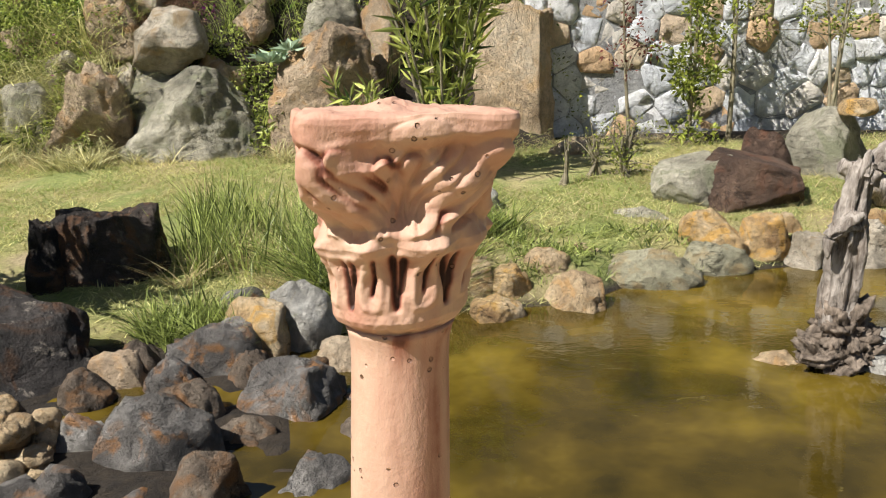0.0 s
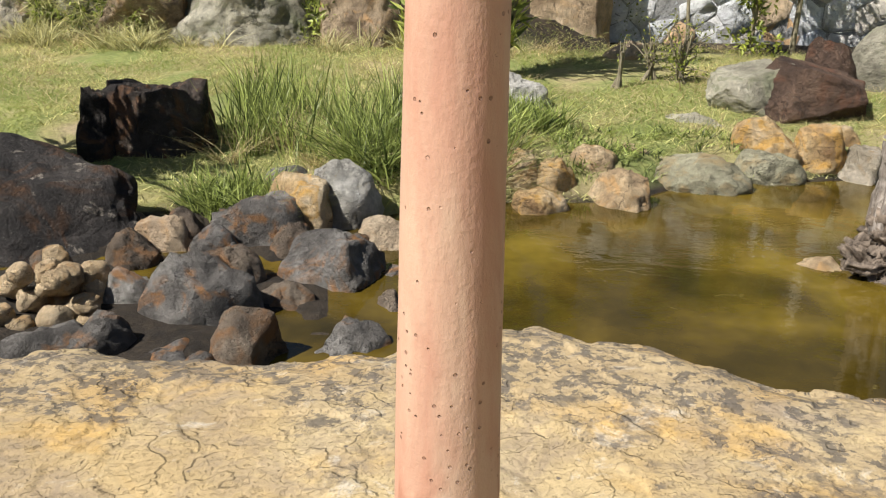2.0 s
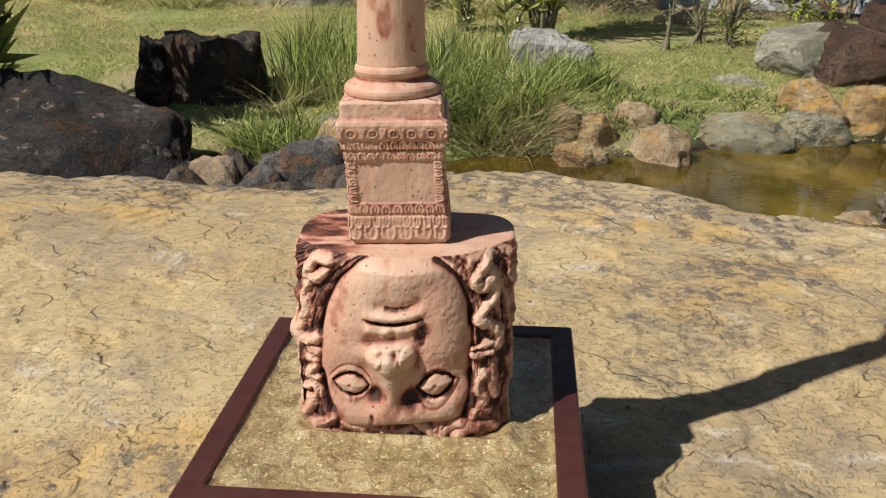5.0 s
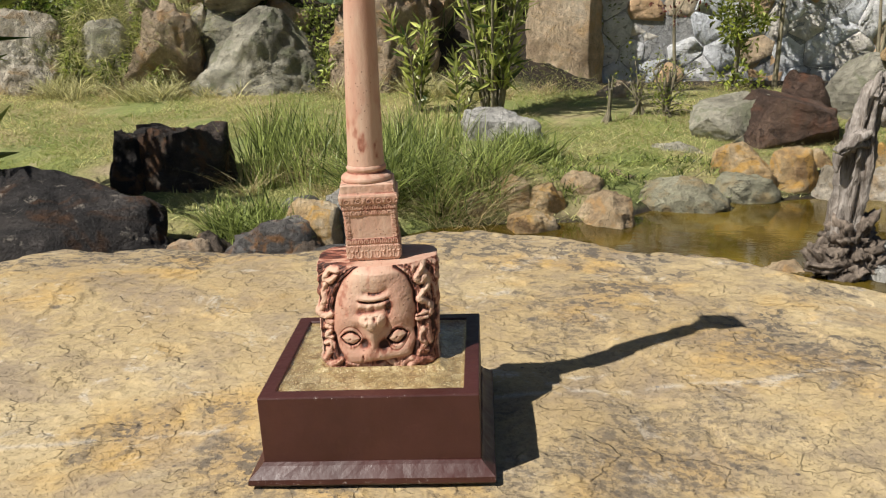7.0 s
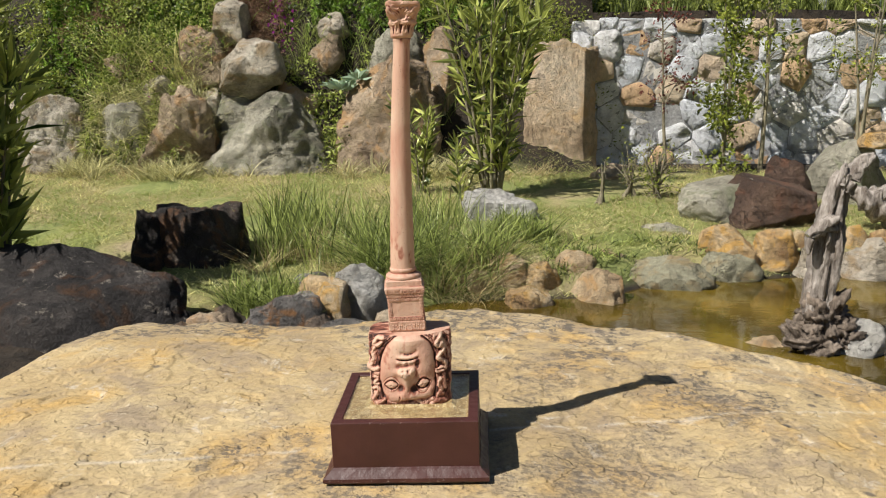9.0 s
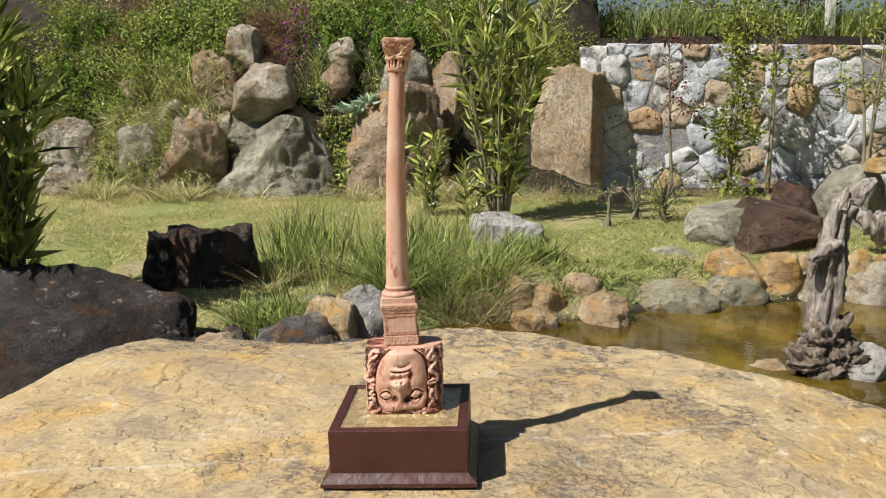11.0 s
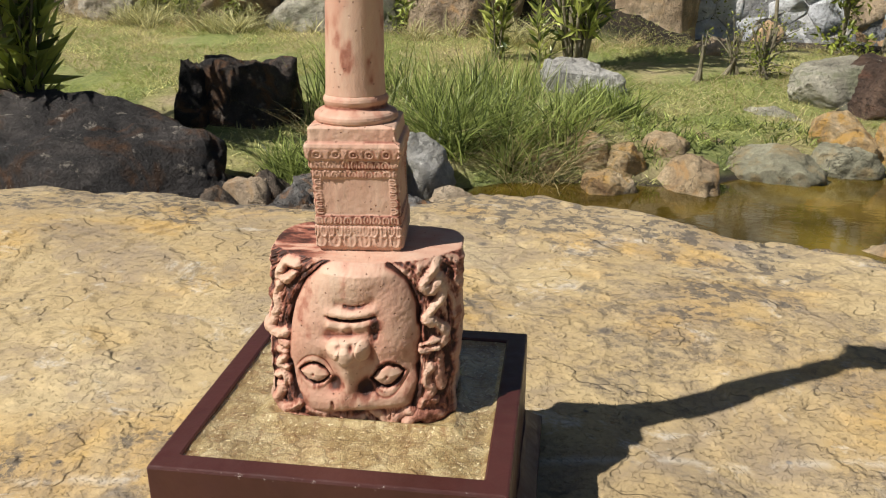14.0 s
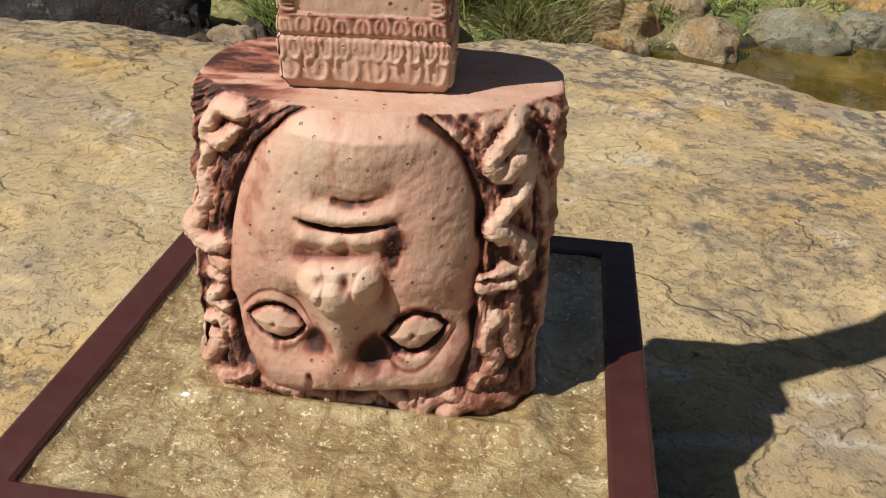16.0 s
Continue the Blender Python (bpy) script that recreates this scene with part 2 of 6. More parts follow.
def resin_water():
    """Clear glossy casting resin over a bed of sandy cobbles."""
    m, t, b = nodes_of("cast_resin_pool", 0.30)
    v = coords(t)
    warp = t.nodes.new("ShaderNodeTexNoise")
    warp.inputs["Scale"].default_value = 150
    warp.inputs["Detail"].default_value = 4
    t.links.new(v, warp.inputs["Vector"])
    sc = t.nodes.new("ShaderNodeVectorMath")
    sc.operation = "SCALE"
    sc.inputs["Scale"].default_value = 0.0045
    add = t.nodes.new("ShaderNodeVectorMath")
    add.operation = "ADD"
    t.links.new(warp.outputs["Color"], sc.inputs[0])
    t.links.new(v, add.inputs[0])
    t.links.new(sc.outputs[0], add.inputs[1])
    stone = cells(t, add.outputs[0], 165, "DISTANCE_TO_EDGE", 0.75).outputs["Distance"]
    tone = cells(t, add.outputs[0], 165, "F1", 0.75).outputs["Color"]
    n = noise_tex(t, v, 150, 8, 0.72, 0.8)
    n2 = noise_tex(t, v, 48, 5, 0.6, 0.4)
    col = ramp(t, n, [(0.34, (0.14, 0.080, 0.028)), (0.45, (0.38, 0.255, 0.105)), (0.54, (0.54, 0.41, 0.19)), (0.68, (0.68, 0.56, 0.32))])
    col = mix(t, 0.34, col, ramp(t, tone, [(0.2, (0.30, 0.21, 0.095)), (0.5, (0.50, 0.39, 0.19)), (0.8, (0.60, 0.52, 0.32))]))
    col = mix(t, ramp(t, n2, [grey(0.48, 0), grey(0.62, 0.50)]), col, (0.23, 0.16, 0.06))
    col = mix(t, mix(t, 1.0, ramp(t, stone, [grey(0.0, 0.62), grey(0.045, 0.26), grey(0.13, 0)]), ramp(t, n, [grey(0.44, 1.0), grey(0.62, 0.40)]), "MULTIPLY"), col, (0.17, 0.10, 0.035))
    rust = ramp(t, noise_tex(t, v, 330, 6, 0.75, 0.9), [grey(0.54, 0), grey(0.64, 0.75)])
    col = mix(t, rust, col, (0.22, 0.095, 0.028))
    pale = ramp(t, noise_tex(t, coords(t, (1, 2.2, 1)), 120, 6, 0.75, 1.2), [grey(0.62, 0), grey(0.70, 0.55)])
    col = mix(t, pale, col, (0.70, 0.66, 0.50))
    # sparkling glints of the glossy resin, put into its colour as bright specks
    glint = ramp(t, noise_tex(t, v, 800, 3, 0.75), [grey(0.60, 0), grey(0.64, 0.95)])
    col = mix(t, glint, col, (0.85, 0.74, 0.46))
    t.links.new(col, b.inputs["Base Color"])
    b.inputs["Coat Weight"].default_value = 1.0
    b.inputs["Coat Roughness"].default_value = 0.05
    soft = t.nodes.new("ShaderNodeMapRange")
    soft.interpolation_type = "SMOOTHERSTEP"
    soft.inputs["From Max"].default_value = 0.16
    t.links.new(stone, soft.inputs["Value"])
    bump(t, b, [(soft.outputs[0], 0.00018), (n, 0.0014), (noise_tex(t, v, 900, 4, 0.7), 0.0007)], 1.0)
    cn = t.nodes.new("ShaderNodeBump")
    cn.inputs["Distance"].default_value = 0.0006
    t.links.new(noise_tex(t, v, 170, 5, 0.6), cn.inputs["Height"])
    t.links.new(cn.outputs[0], b.inputs["Coat Normal"])
    return m


def pond_water():
    m, t, b = nodes_of("murky_pond_water", 0.04)
    v = coords(t)
    n = noise_tex(t, v, 2.6, 4, 0.55, 0.15)
    col = ramp(t, n, [(0.32, (0.026, 0.019, 0.003)), (0.50, (0.072, 0.049, 0.007)), (0.70, (0.165, 0.115, 0.016))])
    scum = ramp(t, noise_tex(t, v, 9, 7, 0.7, 0.6), [grey(0.66, 0), grey(0.72, 0.5)])
    col = mix(t, scum, col, (0.20, 0.165, 0.05))
    t.links.new(col, b.inputs["Base Color"])
    b.inputs["IOR"].default_value = 1.4
    bump(t, b, [(noise_tex(t, coords(t, (9, 16, 1)), 1.0, 3, 0.5, 0.4), 0.0010), (noise_tex(t, v, 60, 2, 0.5), 0.0002)], 1.0)
    return m


def soil():
    m, t, b = nodes_of("lawn_soil", 0.95)
    v = coords(t)
    a = noise_tex(t, v, 1.6, 6, 0.65, 0.5)
    f = noise_tex(t, v, 38, 8, 0.75)
    col = ramp(t, a, [(0.34, (0.50, 0.40, 0.24)), (0.46, (0.44, 0.40, 0.17)), (0.56, (0.26, 0.31, 0.09)), (0.66, (0.42, 0.43, 0.14)), (0.76, (0.56, 0.47, 0.28))])
    # bare earth, coloured near-black so gaps between stones and weeds look shaded
    col = mix(t, attribute(t, "earth_shade"), col, ramp(t, noise_tex(t, v, 7, 6, 0.7), [(0.35, (0.012, 0.009, 0.006)), (0.65, (0.06, 0.043, 0.026))]))
    col = mix(t, 0.6, col, ramp(t, f, [grey(0.3, 0.45), grey(0.7, 1.35)]), "MULTIPLY")
    t.links.new(col, b.inputs["Base Color"])
    bump(t, b, [(f, 0.03), (a, 0.06)], 1.0)
    return m


RESIN, SANDSTONE, PAINT, POOL, POND, SOIL = resin_stone(), sandstone(), wood_paint(), resin_water(), pond_water(), soil()
GREY_ROCK = boulder_material("grey_green_boulder", (0.17, 0.16, 0.12), (0.44, 0.41, 0.315), (0.66, 0.62, 0.49), (0.29, 0.30, 0.19))
PALE_ROCK = boulder_material("pale_boulder", (0.31, 0.26, 0.18), (0.60, 0.53, 0.42), (0.76, 0.70, 0.58), (0.40, 0.28, 0.15))
BROWN_ROCK = boulder_material("brown_boulder", (0.20, 0.14, 0.09), (0.50, 0.38, 0.255), (0.70, 0.565, 0.40), (0.50, 0.30, 0.13))
OCHRE_ROCK = boulder_material("ochre_boulder", (0.40, 0.28, 0.17), (0.70, 0.54, 0.36), (0.80, 0.67, 0.50), (0.62, 0.42, 0.22), strata=(26, 26, 5))
DARK_ROCK = boulder_material("dark_boulder", (0.008, 0.007, 0.007), (0.034, 0.029, 0.027), (0.13, 0.112, 0.10), (0.10, 0.046, 0.018), flecks=0.55)
RUST_ROCK = boulder_material("dark_rusty_block", (0.010, 0.007, 0.006), (0.036, 0.026, 0.020), (0.16, 0.12, 0.09), (0.20, 0.095, 0.04), 0.8, flecks=0.3)
OLIVE_ROCK = boulder_material("pale_olive_slab", (0.26, 0.24, 0.16), (0.40, 0.38, 0.26), (0.53, 0.50, 0.36), (0.40, 0.30, 0.15), 0.8)
ORANGE_ROCK = boulder_material("orange_shore_stone", (0.34, 0.20, 0.09), (0.60, 0.42, 0.21), (0.76, 0.63, 0.44), (0.66, 0.38, 0.09), 0.6)
TAN_ROCK = boulder_material("tan_shore_stone", (0.34, 0.23, 0.13), (0.60, 0.45, 0.27), (0.72, 0.59, 0.40), (0.54, 0.33, 0.14), 0.6)
RED_BROWN_ROCK = boulder_material("red_brown_rock", (0.065, 0.038, 0.026), (0.125, 0.075, 0.05), (0.22, 0.14, 0.095), (0.20, 0.09, 0.05))
WHITE_ROCK = boulder_material("whitish_rock", (0.38, 0.36, 0.31), (0.56, 0.54, 0.49), (0.70, 0.68, 0.63), (0.40, 0.38, 0.33), 0.7)
# both pile stones are coloured darker to stand in for the shade there
MIX_ROCK = boulder_material("grey_stone_with_rust", (0.055, 0.050, 0.045), (0.16, 0.148, 0.135), (0.42, 0.40, 0.37), (0.36, 0.17, 0.055), 0.7)
PILE_ROCK = boulder_material("shaded_brown_stone", (0.07, 0.052, 0.038), (0.16, 0.122, 0.088), (0.32, 0.26, 0.195), (0.26, 0.13, 0.05), 0.7)
GRASS = leaf_material("green_grass", (0.022, 0.045, 0.010), (0.38, 0.44, 0.13), 0.42, 0.4, 0.38)
DRY_GRASS = leaf_material("straw", (0.30, 0.23, 0.10), (0.58, 0.49, 0.27), 0.6, 0.25, 0.35)
LAWN = leaf_material("lawn_blades", (0.27, 0.28, 0.09), (0.72, 0.67, 0.31), 0.6, 0.25, 0.45, (0.28, 0.34, 0.085))
OLEANDER = leaf_material("oleander_leaf", (0.030, 0.062, 0.013), (0.48, 0.52, 0.14), 0.35, 0.5, 0.35)
SHRUB = leaf_material("shrub_leaf", (0.06, 0.09, 0.015), (0.32, 0.36, 0.065), 0.4, 0.45, 0.38)
IVY = leaf_material("creeper_leaf", (0.028, 0.048, 0.011), (0.42, 0.48, 0.12), 0.42, 0.4, 0.36)
CREEPER = leaf_material("trailing_creeper_leaf", (0.035, 0.075, 0.01), (0.21, 0.33, 0.045), 0.45, 0.35, 0.35)
PALE_WEED = leaf_material("pale_weed_blade", (0.24, 0.24, 0.09), (0.66, 0.62, 0.34), 0.55, 0.25, 0.35)
RED_LEAF = leaf_material("red_leaf", (0.06, 0.018, 0.015), (0.20, 0.065, 0.05), 0.45)
PURPLE = leaf_material("purple_petal", (0.16, 0.012, 0.13), (0.42, 0.06, 0.36), 0.5)
DEAD_STEM = leaf_material("dead_stems", (0.12, 0.065, 0.04), (0.30, 0.19, 0.12), 0.7)


def bark(name, low, high, stretch=(60, 60, 7)):
    m, t, b = nodes_of(name, 0.85)
    n = noise_tex(t, coords(t, stretch), 1.0, 7, 0.7, 0.5)
    p = noise_tex(t, coords(t), 9, 4, 0.6)
    col = mix(t, 0.5, ramp(t, n, [(0.35, low), (0.62, high)]), ramp(t, p, [grey(0.35, 0.5), grey(0.65, 1.25)]), "MULTIPLY")
    t.links.new(col, b.inputs["Base Color"])
    bump(t, b, [(n, 0.012), (p, 0.02)], 1.0)
    return m


DRIFTWOOD = bark("weathered_driftwood", (0.10, 0.075, 0.055), (0.46, 0.41, 0.36), (44, 44, 8))
ROOTWOOD = bark("dark_root_wood", (0.045, 0.032, 0.022), (0.27, 0.215, 0.165), (30, 30, 12))
STEM = bark("shrub_stem", (0.12, 0.10, 0.06), (0.34, 0.30, 0.20))
POST = bark("white_painted_post", (0.55, 0.54, 0.50), (0.75, 0.74, 0.70))


def wall_stone():
    m, t, b = nodes_of("wall_stone", 0.85)
    v = coords(t, (1, 1, 1), True)
    info = t.nodes.new("ShaderNodeObjectInfo").outputs["Random"]
    n = noise_tex(t, v, 11, 6, 0.65, 0.5)
    f = noise_tex(t, v, 60, 6, 0.7)
    tone = ramp(t, info, [(0.0, (0.68, 0.71, 0.76)), (0.28, (0.86, 0.87, 0.88)), (0.48, (0.72, 0.74, 0.77)), (0.64, (0.86, 0.85, 0.83)), (0.74, (0.68, 0.61, 0.51)), (0.86, (0.64, 0.42, 0.23)), (1.0, (0.70, 0.59, 0.44))])
    col = mix(t, 0.75, tone, ramp(t, n, [grey(0.3, 0.60), grey(0.65, 1.35)]), "MULTIPLY")
    col = mix(t, 0.4, col, ramp(t, f, [grey(0.3, 0.75), grey(0.7, 1.35)]), "MULTIPLY")
    t.links.new(col, b.inputs["Base Color"])
    bump(t, b, [(n, 0.06), (f, 0.022)], 1.0)
    return m


WALL_STONE = wall_stone()
MORTAR = boulder_material("grey_mortar", (0.36, 0.36, 0.37), (0.50, 0.50, 0.50), (0.62, 0.61, 0.60), None, 0.5)


# ---- building helpers ----
def vnoise(p, seed=0):
    """Smooth value noise, -1 to 1, for an array of points."""
    p = np.asarray(p, float)
    i = np.floor(p).astype(np.int64)
    f = p - i
    f = f * f * (3 - 2 * f)
    out = 0.0
    for dx in (0, 1):
        for dy in (0, 1):
            for dz in (0, 1):
                h = (i[..., 0] + dx) * 73856093 ^ (i[..., 1] + dy) * 19349663 ^ (i[..., 2] + dz) * 83492791 ^ (seed * 2654435)
                h = (h ^ (h >> 13)) * 1274126177 & 0x7FFFFFFF
                h = (h ^ (h >> 16)) & 0xFFFF
                w = (f[..., 0] if dx else 1 - f[..., 0]) * (f[..., 1] if dy else 1 - f[..., 1]) * (f[..., 2] if dz else 1 - f[..., 2])
                out = out + w * (h / 32767.5 - 1)
    return out


def fbm(p, scale, octaves=4, seed=0, gain=0.5):
    p = np.asarray(p, float) * scale
    total, amp = 0.0, 1.0
    for k in range(octaves):
        total = total + amp * vnoise(p * 2.0 ** k + 17.3 * k, seed + k)
        amp *= gain
    return total


def sstep(a, b, x):
    t = np.clip((x - a) / (b - a), 0, 1)
    return t * t * (3 - 2 * t)


def xyz(x, y, z):
    return np.stack(np.broadcast_arrays(x, y, z), axis=-1)


def link_mesh(name, verts, faces, mat, parent=None, label="", smooth=True, attrs=None):
    me = bpy.data.meshes.new(name)
    me.from_pydata(np.asarray(verts, float).reshape(-1, 3).tolist(), [], faces if isinstance(faces, list) else faces.tolist())
    if smooth:
        me.polygons.foreach_set("use_smooth", [True] * len(me.polygons))
    for key, values in (attrs or {}).items():
        a = me.attributes.new(key, "FLOAT", "POINT")
        a.data.foreach_set("value", np.asarray(values, np.float32).ravel())
    me.materials.append(mat)
    me.update()
    ob = new(name, me)
    ob.parent = parent
    if label:
        tagged(ob, label)
    return ob


def part(name, bm, mat, parent=None, label="", smooth=False):
    me = bpy.data.meshes.new(name)
    bm.to_mesh(me)
    bm.free()
    if smooth:
        me.polygons.foreach_set("use_smooth", [True] * len(me.polygons))
    me.materials.append(mat)
    ob = new(name, me)
    ob.parent = parent
    if label:
        tagged(ob, label)
    return ob


def grid_faces(rows, cols, wrap=False):
    """Quads of a grid of points given row by row; wrap joins the last column to the first."""
    n = cols if wrap else cols - 1
    r, c = np.meshgrid(np.arange(rows - 1), np.arange(n), indexing="ij")
    a = r * cols + c
    b = r * cols + (c + 1) % cols
    return np.stack([a, b, b + cols, a + cols], -1).reshape(-1, 4)


def closed_loft(rings):
    """Rings of shape (rows, cols, 3), closed by a fan below and above: points and faces."""
    rows, cols, _ = rings.shape
    verts = np.concatenate([rings.reshape(-1, 3), rings[0].mean(0)[None], rings[-1].mean(0)[None]])
    faces = grid_faces(rows, cols, True).tolist()
    lo, hi = rows * cols, rows * cols + 1
    for c in range(cols):
        d = (c + 1) % cols
        faces.append([lo, d, c])
        faces.append([hi, (rows - 1) * cols + c, (rows - 1) * cols + d])
    return verts, faces


def soft_box(lo, hi, bevel, mat, name, parent, label="", segments=2, cuts=0, wear=None):
    bm = bmesh.new()
    bmesh.ops.create_cube(bm, size=1)
    size = [h - l for l, h in zip(lo, hi)]
    mid = [(h + l) / 2 for l, h in zip(lo, hi)]
    bmesh.ops.scale(bm, vec=size, verts=bm.verts)
    bmesh.ops.translate(bm, vec=mid, verts=bm.verts)
    if bevel:
        bmesh.ops.bevel(bm, geom=bm.edges[:], offset=bevel, segments=segments, affect="EDGES", profile=0.6)
    ob = part(name, bm, mat, parent, label)
    if wear is not None:
        put_wear(ob, lo, hi, wear)
    return ob


def put_wear(ob, lo, hi, reach):
    """Marks the points within reach of a box's edges as worn."""
    n = len(ob.data.vertices)
    co = np.empty(n * 3)
    ob.data.vertices.foreach_get("co", co)
    co = co.reshape(-1, 3)
    near = sum(((co[:, k] - lo[k] < reach) | (hi[k] - co[:, k] < reach)).astype(float) for k in range(3))
    a = ob.data.attributes.new("wear", "FLOAT", "POINT")
    a.data.foreach_set("value", np.clip(near - 1.0, 0, 1).astype(np.float32))


def sphere_points(level):
    bm = bmesh.new()
    bmesh.ops.create_icosphere(bm, subdivisions=level, radius=1)
    v = np.array([p.co[:] for p in bm.verts])
    f = [[q.index for q in p.verts] for p in bm.faces]
    bm.free()
    return v, f


SPHERES = {k: sphere_points(k) for k in (3, 4, 5)}


def rock(name, centre, size, mat, label, seed, level=5, cuts=14, rough=0.10, turn=0.0, group="", lean=0.0, cut_depth=(0.50, 0.86), category="rock", boxy=0.35, flare=0.16, sink=0.45, facets=()):
    """A boulder: a ball cut by planes, roughened at several scales. size: its whole width, depth and height; centre: its middle."""
    # its rounded foot is buried in the ground
    centre = (centre[0], centre[1], centre[2] - size[2] * sink / 2)
    size = (size[0], size[1], size[2] * (1 + sink))
    rng = np.random.default_rng(seed)
    v, f = SPHERES[level]
    v = v * (1 - boxy) + v / np.abs(v).max(1)[:, None] * boxy * 0.9
    planes = [(np.array(q[:3], float), q[3]) for q in facets] + [(rng.normal(size=3), rng.uniform(*cut_depth)) for _ in range(cuts)]
    for n, d in planes:
        n = n / np.linalg.norm(n)
        over = v @ n - d
        v -= np.where(over > 0, over * 0.97, 0)[:, None] * n
    span = (v.max(0) - v.min(0)) / 2
    v = (v - (v.max(0) + v.min(0)) / 2) / span
    out = v / np.linalg.norm(v, axis=1)[:, None]
    s = np.array(size) / max(size)
    split = fbm(v * s * np.array([1, 1, 1.8]), 2.3, 3, seed + 21, 0.5)
    step = (np.floor(split * 4) + sstep(0.78, 1.0, split * 4 - np.floor(split * 4))) / 4
    d = fbm(v * s, 1.5, 3, seed, 0.5) * rough - np.abs(fbm(v * s, 3.4, 5, seed + 9, 0.66)) * rough * 0.85 + fbm(v * s * np.array([1, 1, 2.6]), 7.0, 3, seed + 5, 0.6) * rough * 0.26 + step * rough * 0.55
    v = v + out * d[:, None]
    v[:, :2] *= (1 - flare * v[:, 2:3]) / (1 + flare * 0.6)
    v = v * (np.array(size) / 2)
    me = bpy.data.meshes.new(name)
    me.from_pydata(v.tolist(), [], f)
    me.polygons.foreach_set("use_smooth", [True] * len(f))
    me.materials.append(mat)
    ob = new(name, me)
    ob.matrix_world = pose(*centre, 0, lean, turn)
    return tagged(ob, label, category, group)


def blades(name, roots, heights, widths, lean, mat, label, category, seed, segs=2, droop=0.5, parent=None, kind="stuff"):
    """Grass: a tapered, bent strip for every root."""
    rng = np.random.default_rng(seed)
    roots = np.asarray(roots, float)
    n = len(roots)
    heights, widths = np.broadcast_to(heights, n), np.broadcast_to(widths, n)
    a = rng.uniform(0, 2 * np.pi, n)
    out = np.stack([np.cos(a), np.sin(a), np.zeros(n)], -1)
    b = rng.uniform(0, 2 * np.pi, n)
    side = np.stack([np.cos(b), np.sin(b), np.zeros(n)], -1)
    tilt = rng.uniform(0.1, 1.0, n) * lean
    pts = []
    for k in range(segs + 1):
        u = k / segs
        off = out * (heights * tilt * (u + droop * u * u))[:, None]
        up = np.zeros((n, 3))
        up[:, 2] = heights * (u - droop * 0.45 * tilt * u * u)
        c = roots + off + up
        if k < segs:
            w = (widths * (1 - 0.55 * u))[:, None] * side * 0.5
            pts += [c - w, c + w]
        else:
            pts.append(c)
    m = len(pts)
    verts = np.stack(pts, 1).reshape(-1, 3)
    faces = []
    base = np.arange(n) * m
    quads = [np.stack([base + 2 * k, base + 2 * k + 1, base + 2 * k + 3, base + 2 * k + 2], -1) for k in range(segs - 1)]
    faces = np.concatenate(quads).tolist() if quads else []
    e = 2 * (segs - 1)
    faces += np.stack([base + e, base + e + 1, base + m - 1], -1).tolist()
    ob = link_mesh(name, verts, faces, mat, parent, label, smooth=False)
    return tagged(ob, "", category, "", kind)


def leaf_mesh(name, roots, ways, lengths, widths, mat, parent, label="", seed=0, fold=0.25, droop=0.15):
    """Lance-shaped leaves, folded along the midrib: one island a leaf."""
    rng = np.random.default_rng(seed)
    roots, ways = np.asarray(roots, float), np.asarray(ways, float)
    n = len(roots)
    ways = ways / np.linalg.norm(ways, axis=1)[:, None]
    lengths, widths = np.broadcast_to(lengths, n)[:, None], np.broadcast_to(widths, n)[:, None]
    any_way = rng.normal(size=(n, 3))
    side = np.cross(ways, any_way)
    side /= np.linalg.norm(side, axis=1)[:, None]
    up = np.cross(side, ways)
    down = np.array([0, 0, -1.0]) * lengths * droop
    mid = roots + ways * lengths * 0.45 + down * 0.3
    tip = roots + ways * lengths + down
    left = mid - side * widths * 0.5 + up * widths * fold
    right = mid + side * widths * 0.5 + up * widths * fold
    verts = np.stack([roots, left, mid, right, tip], 1).reshape(-1, 3)
    b = np.arange(n)[:, None] * 5
    faces = np.concatenate([b + np.array([[0, 2, 1]]), b + np.array([[0, 3, 2]]), b + np.array([[1, 2, 4]]), b + np.array([[2, 3, 4]])]).tolist()
    return link_mesh(name, verts, faces, mat, parent, label, smooth=False)


def tube(path, radii, sides=8, seed=0, rough=0.0):
    """Points and faces of a round stem along a path."""
    path, radii = np.asarray(path, float), np.asarray(radii, float)
    tan = np.gradient(path, axis=0)
    tan /= np.linalg.norm(tan, axis=1)[:, None]
    ref = np.where(np.abs(tan[:, 2:3]) > 0.9, np.array([[1.0, 0, 0]]), np.array([[0, 0, 1.0]]))
    u = np.cross(tan, ref)
    u /= np.linalg.norm(u, axis=1)[:, None]
    w = np.cross(tan, u)
    a = np.linspace(0, 2 * np.pi, sides, endpoint=False)
    ring = path[:, None] + radii[:, None, None] * (np.cos(a)[None, :, None] * u[:, None] + np.sin(a)[None, :, None] * w[:, None])
    if rough:
        ring = ring + (ring - path[:, None]) * (fbm(ring * np.array([1, 1, 0.35]), 26, 4, seed) * rough)[..., None]
    return closed_loft(ring)


def join(pieces):
    verts, faces, n = [], [], 0
    for v, f in pieces:
        verts.append(np.asarray(v))
        faces += [[i + n for i in q] for q in f]
        n += len(v)
    return np.concatenate(verts), faces


# ---- the ground, the pond ----
WATER = -0.70


def far_shore(x):
    return np.interp(x, [-0.4, -0.1, 0.2, 0.55, 0.75, 1.05, 1.5, 2.6, 6], [2.42, 2.74, 2.82, 2.84, 3.04, 3.18, 3.25, 3.33, 3.5])


def left_shore(y):
    return np.interp(y, [0.5, 1.0, 1.6, 2.2, 2.6], [-0.22, -0.12, -0.14, -0.22, -0.30])


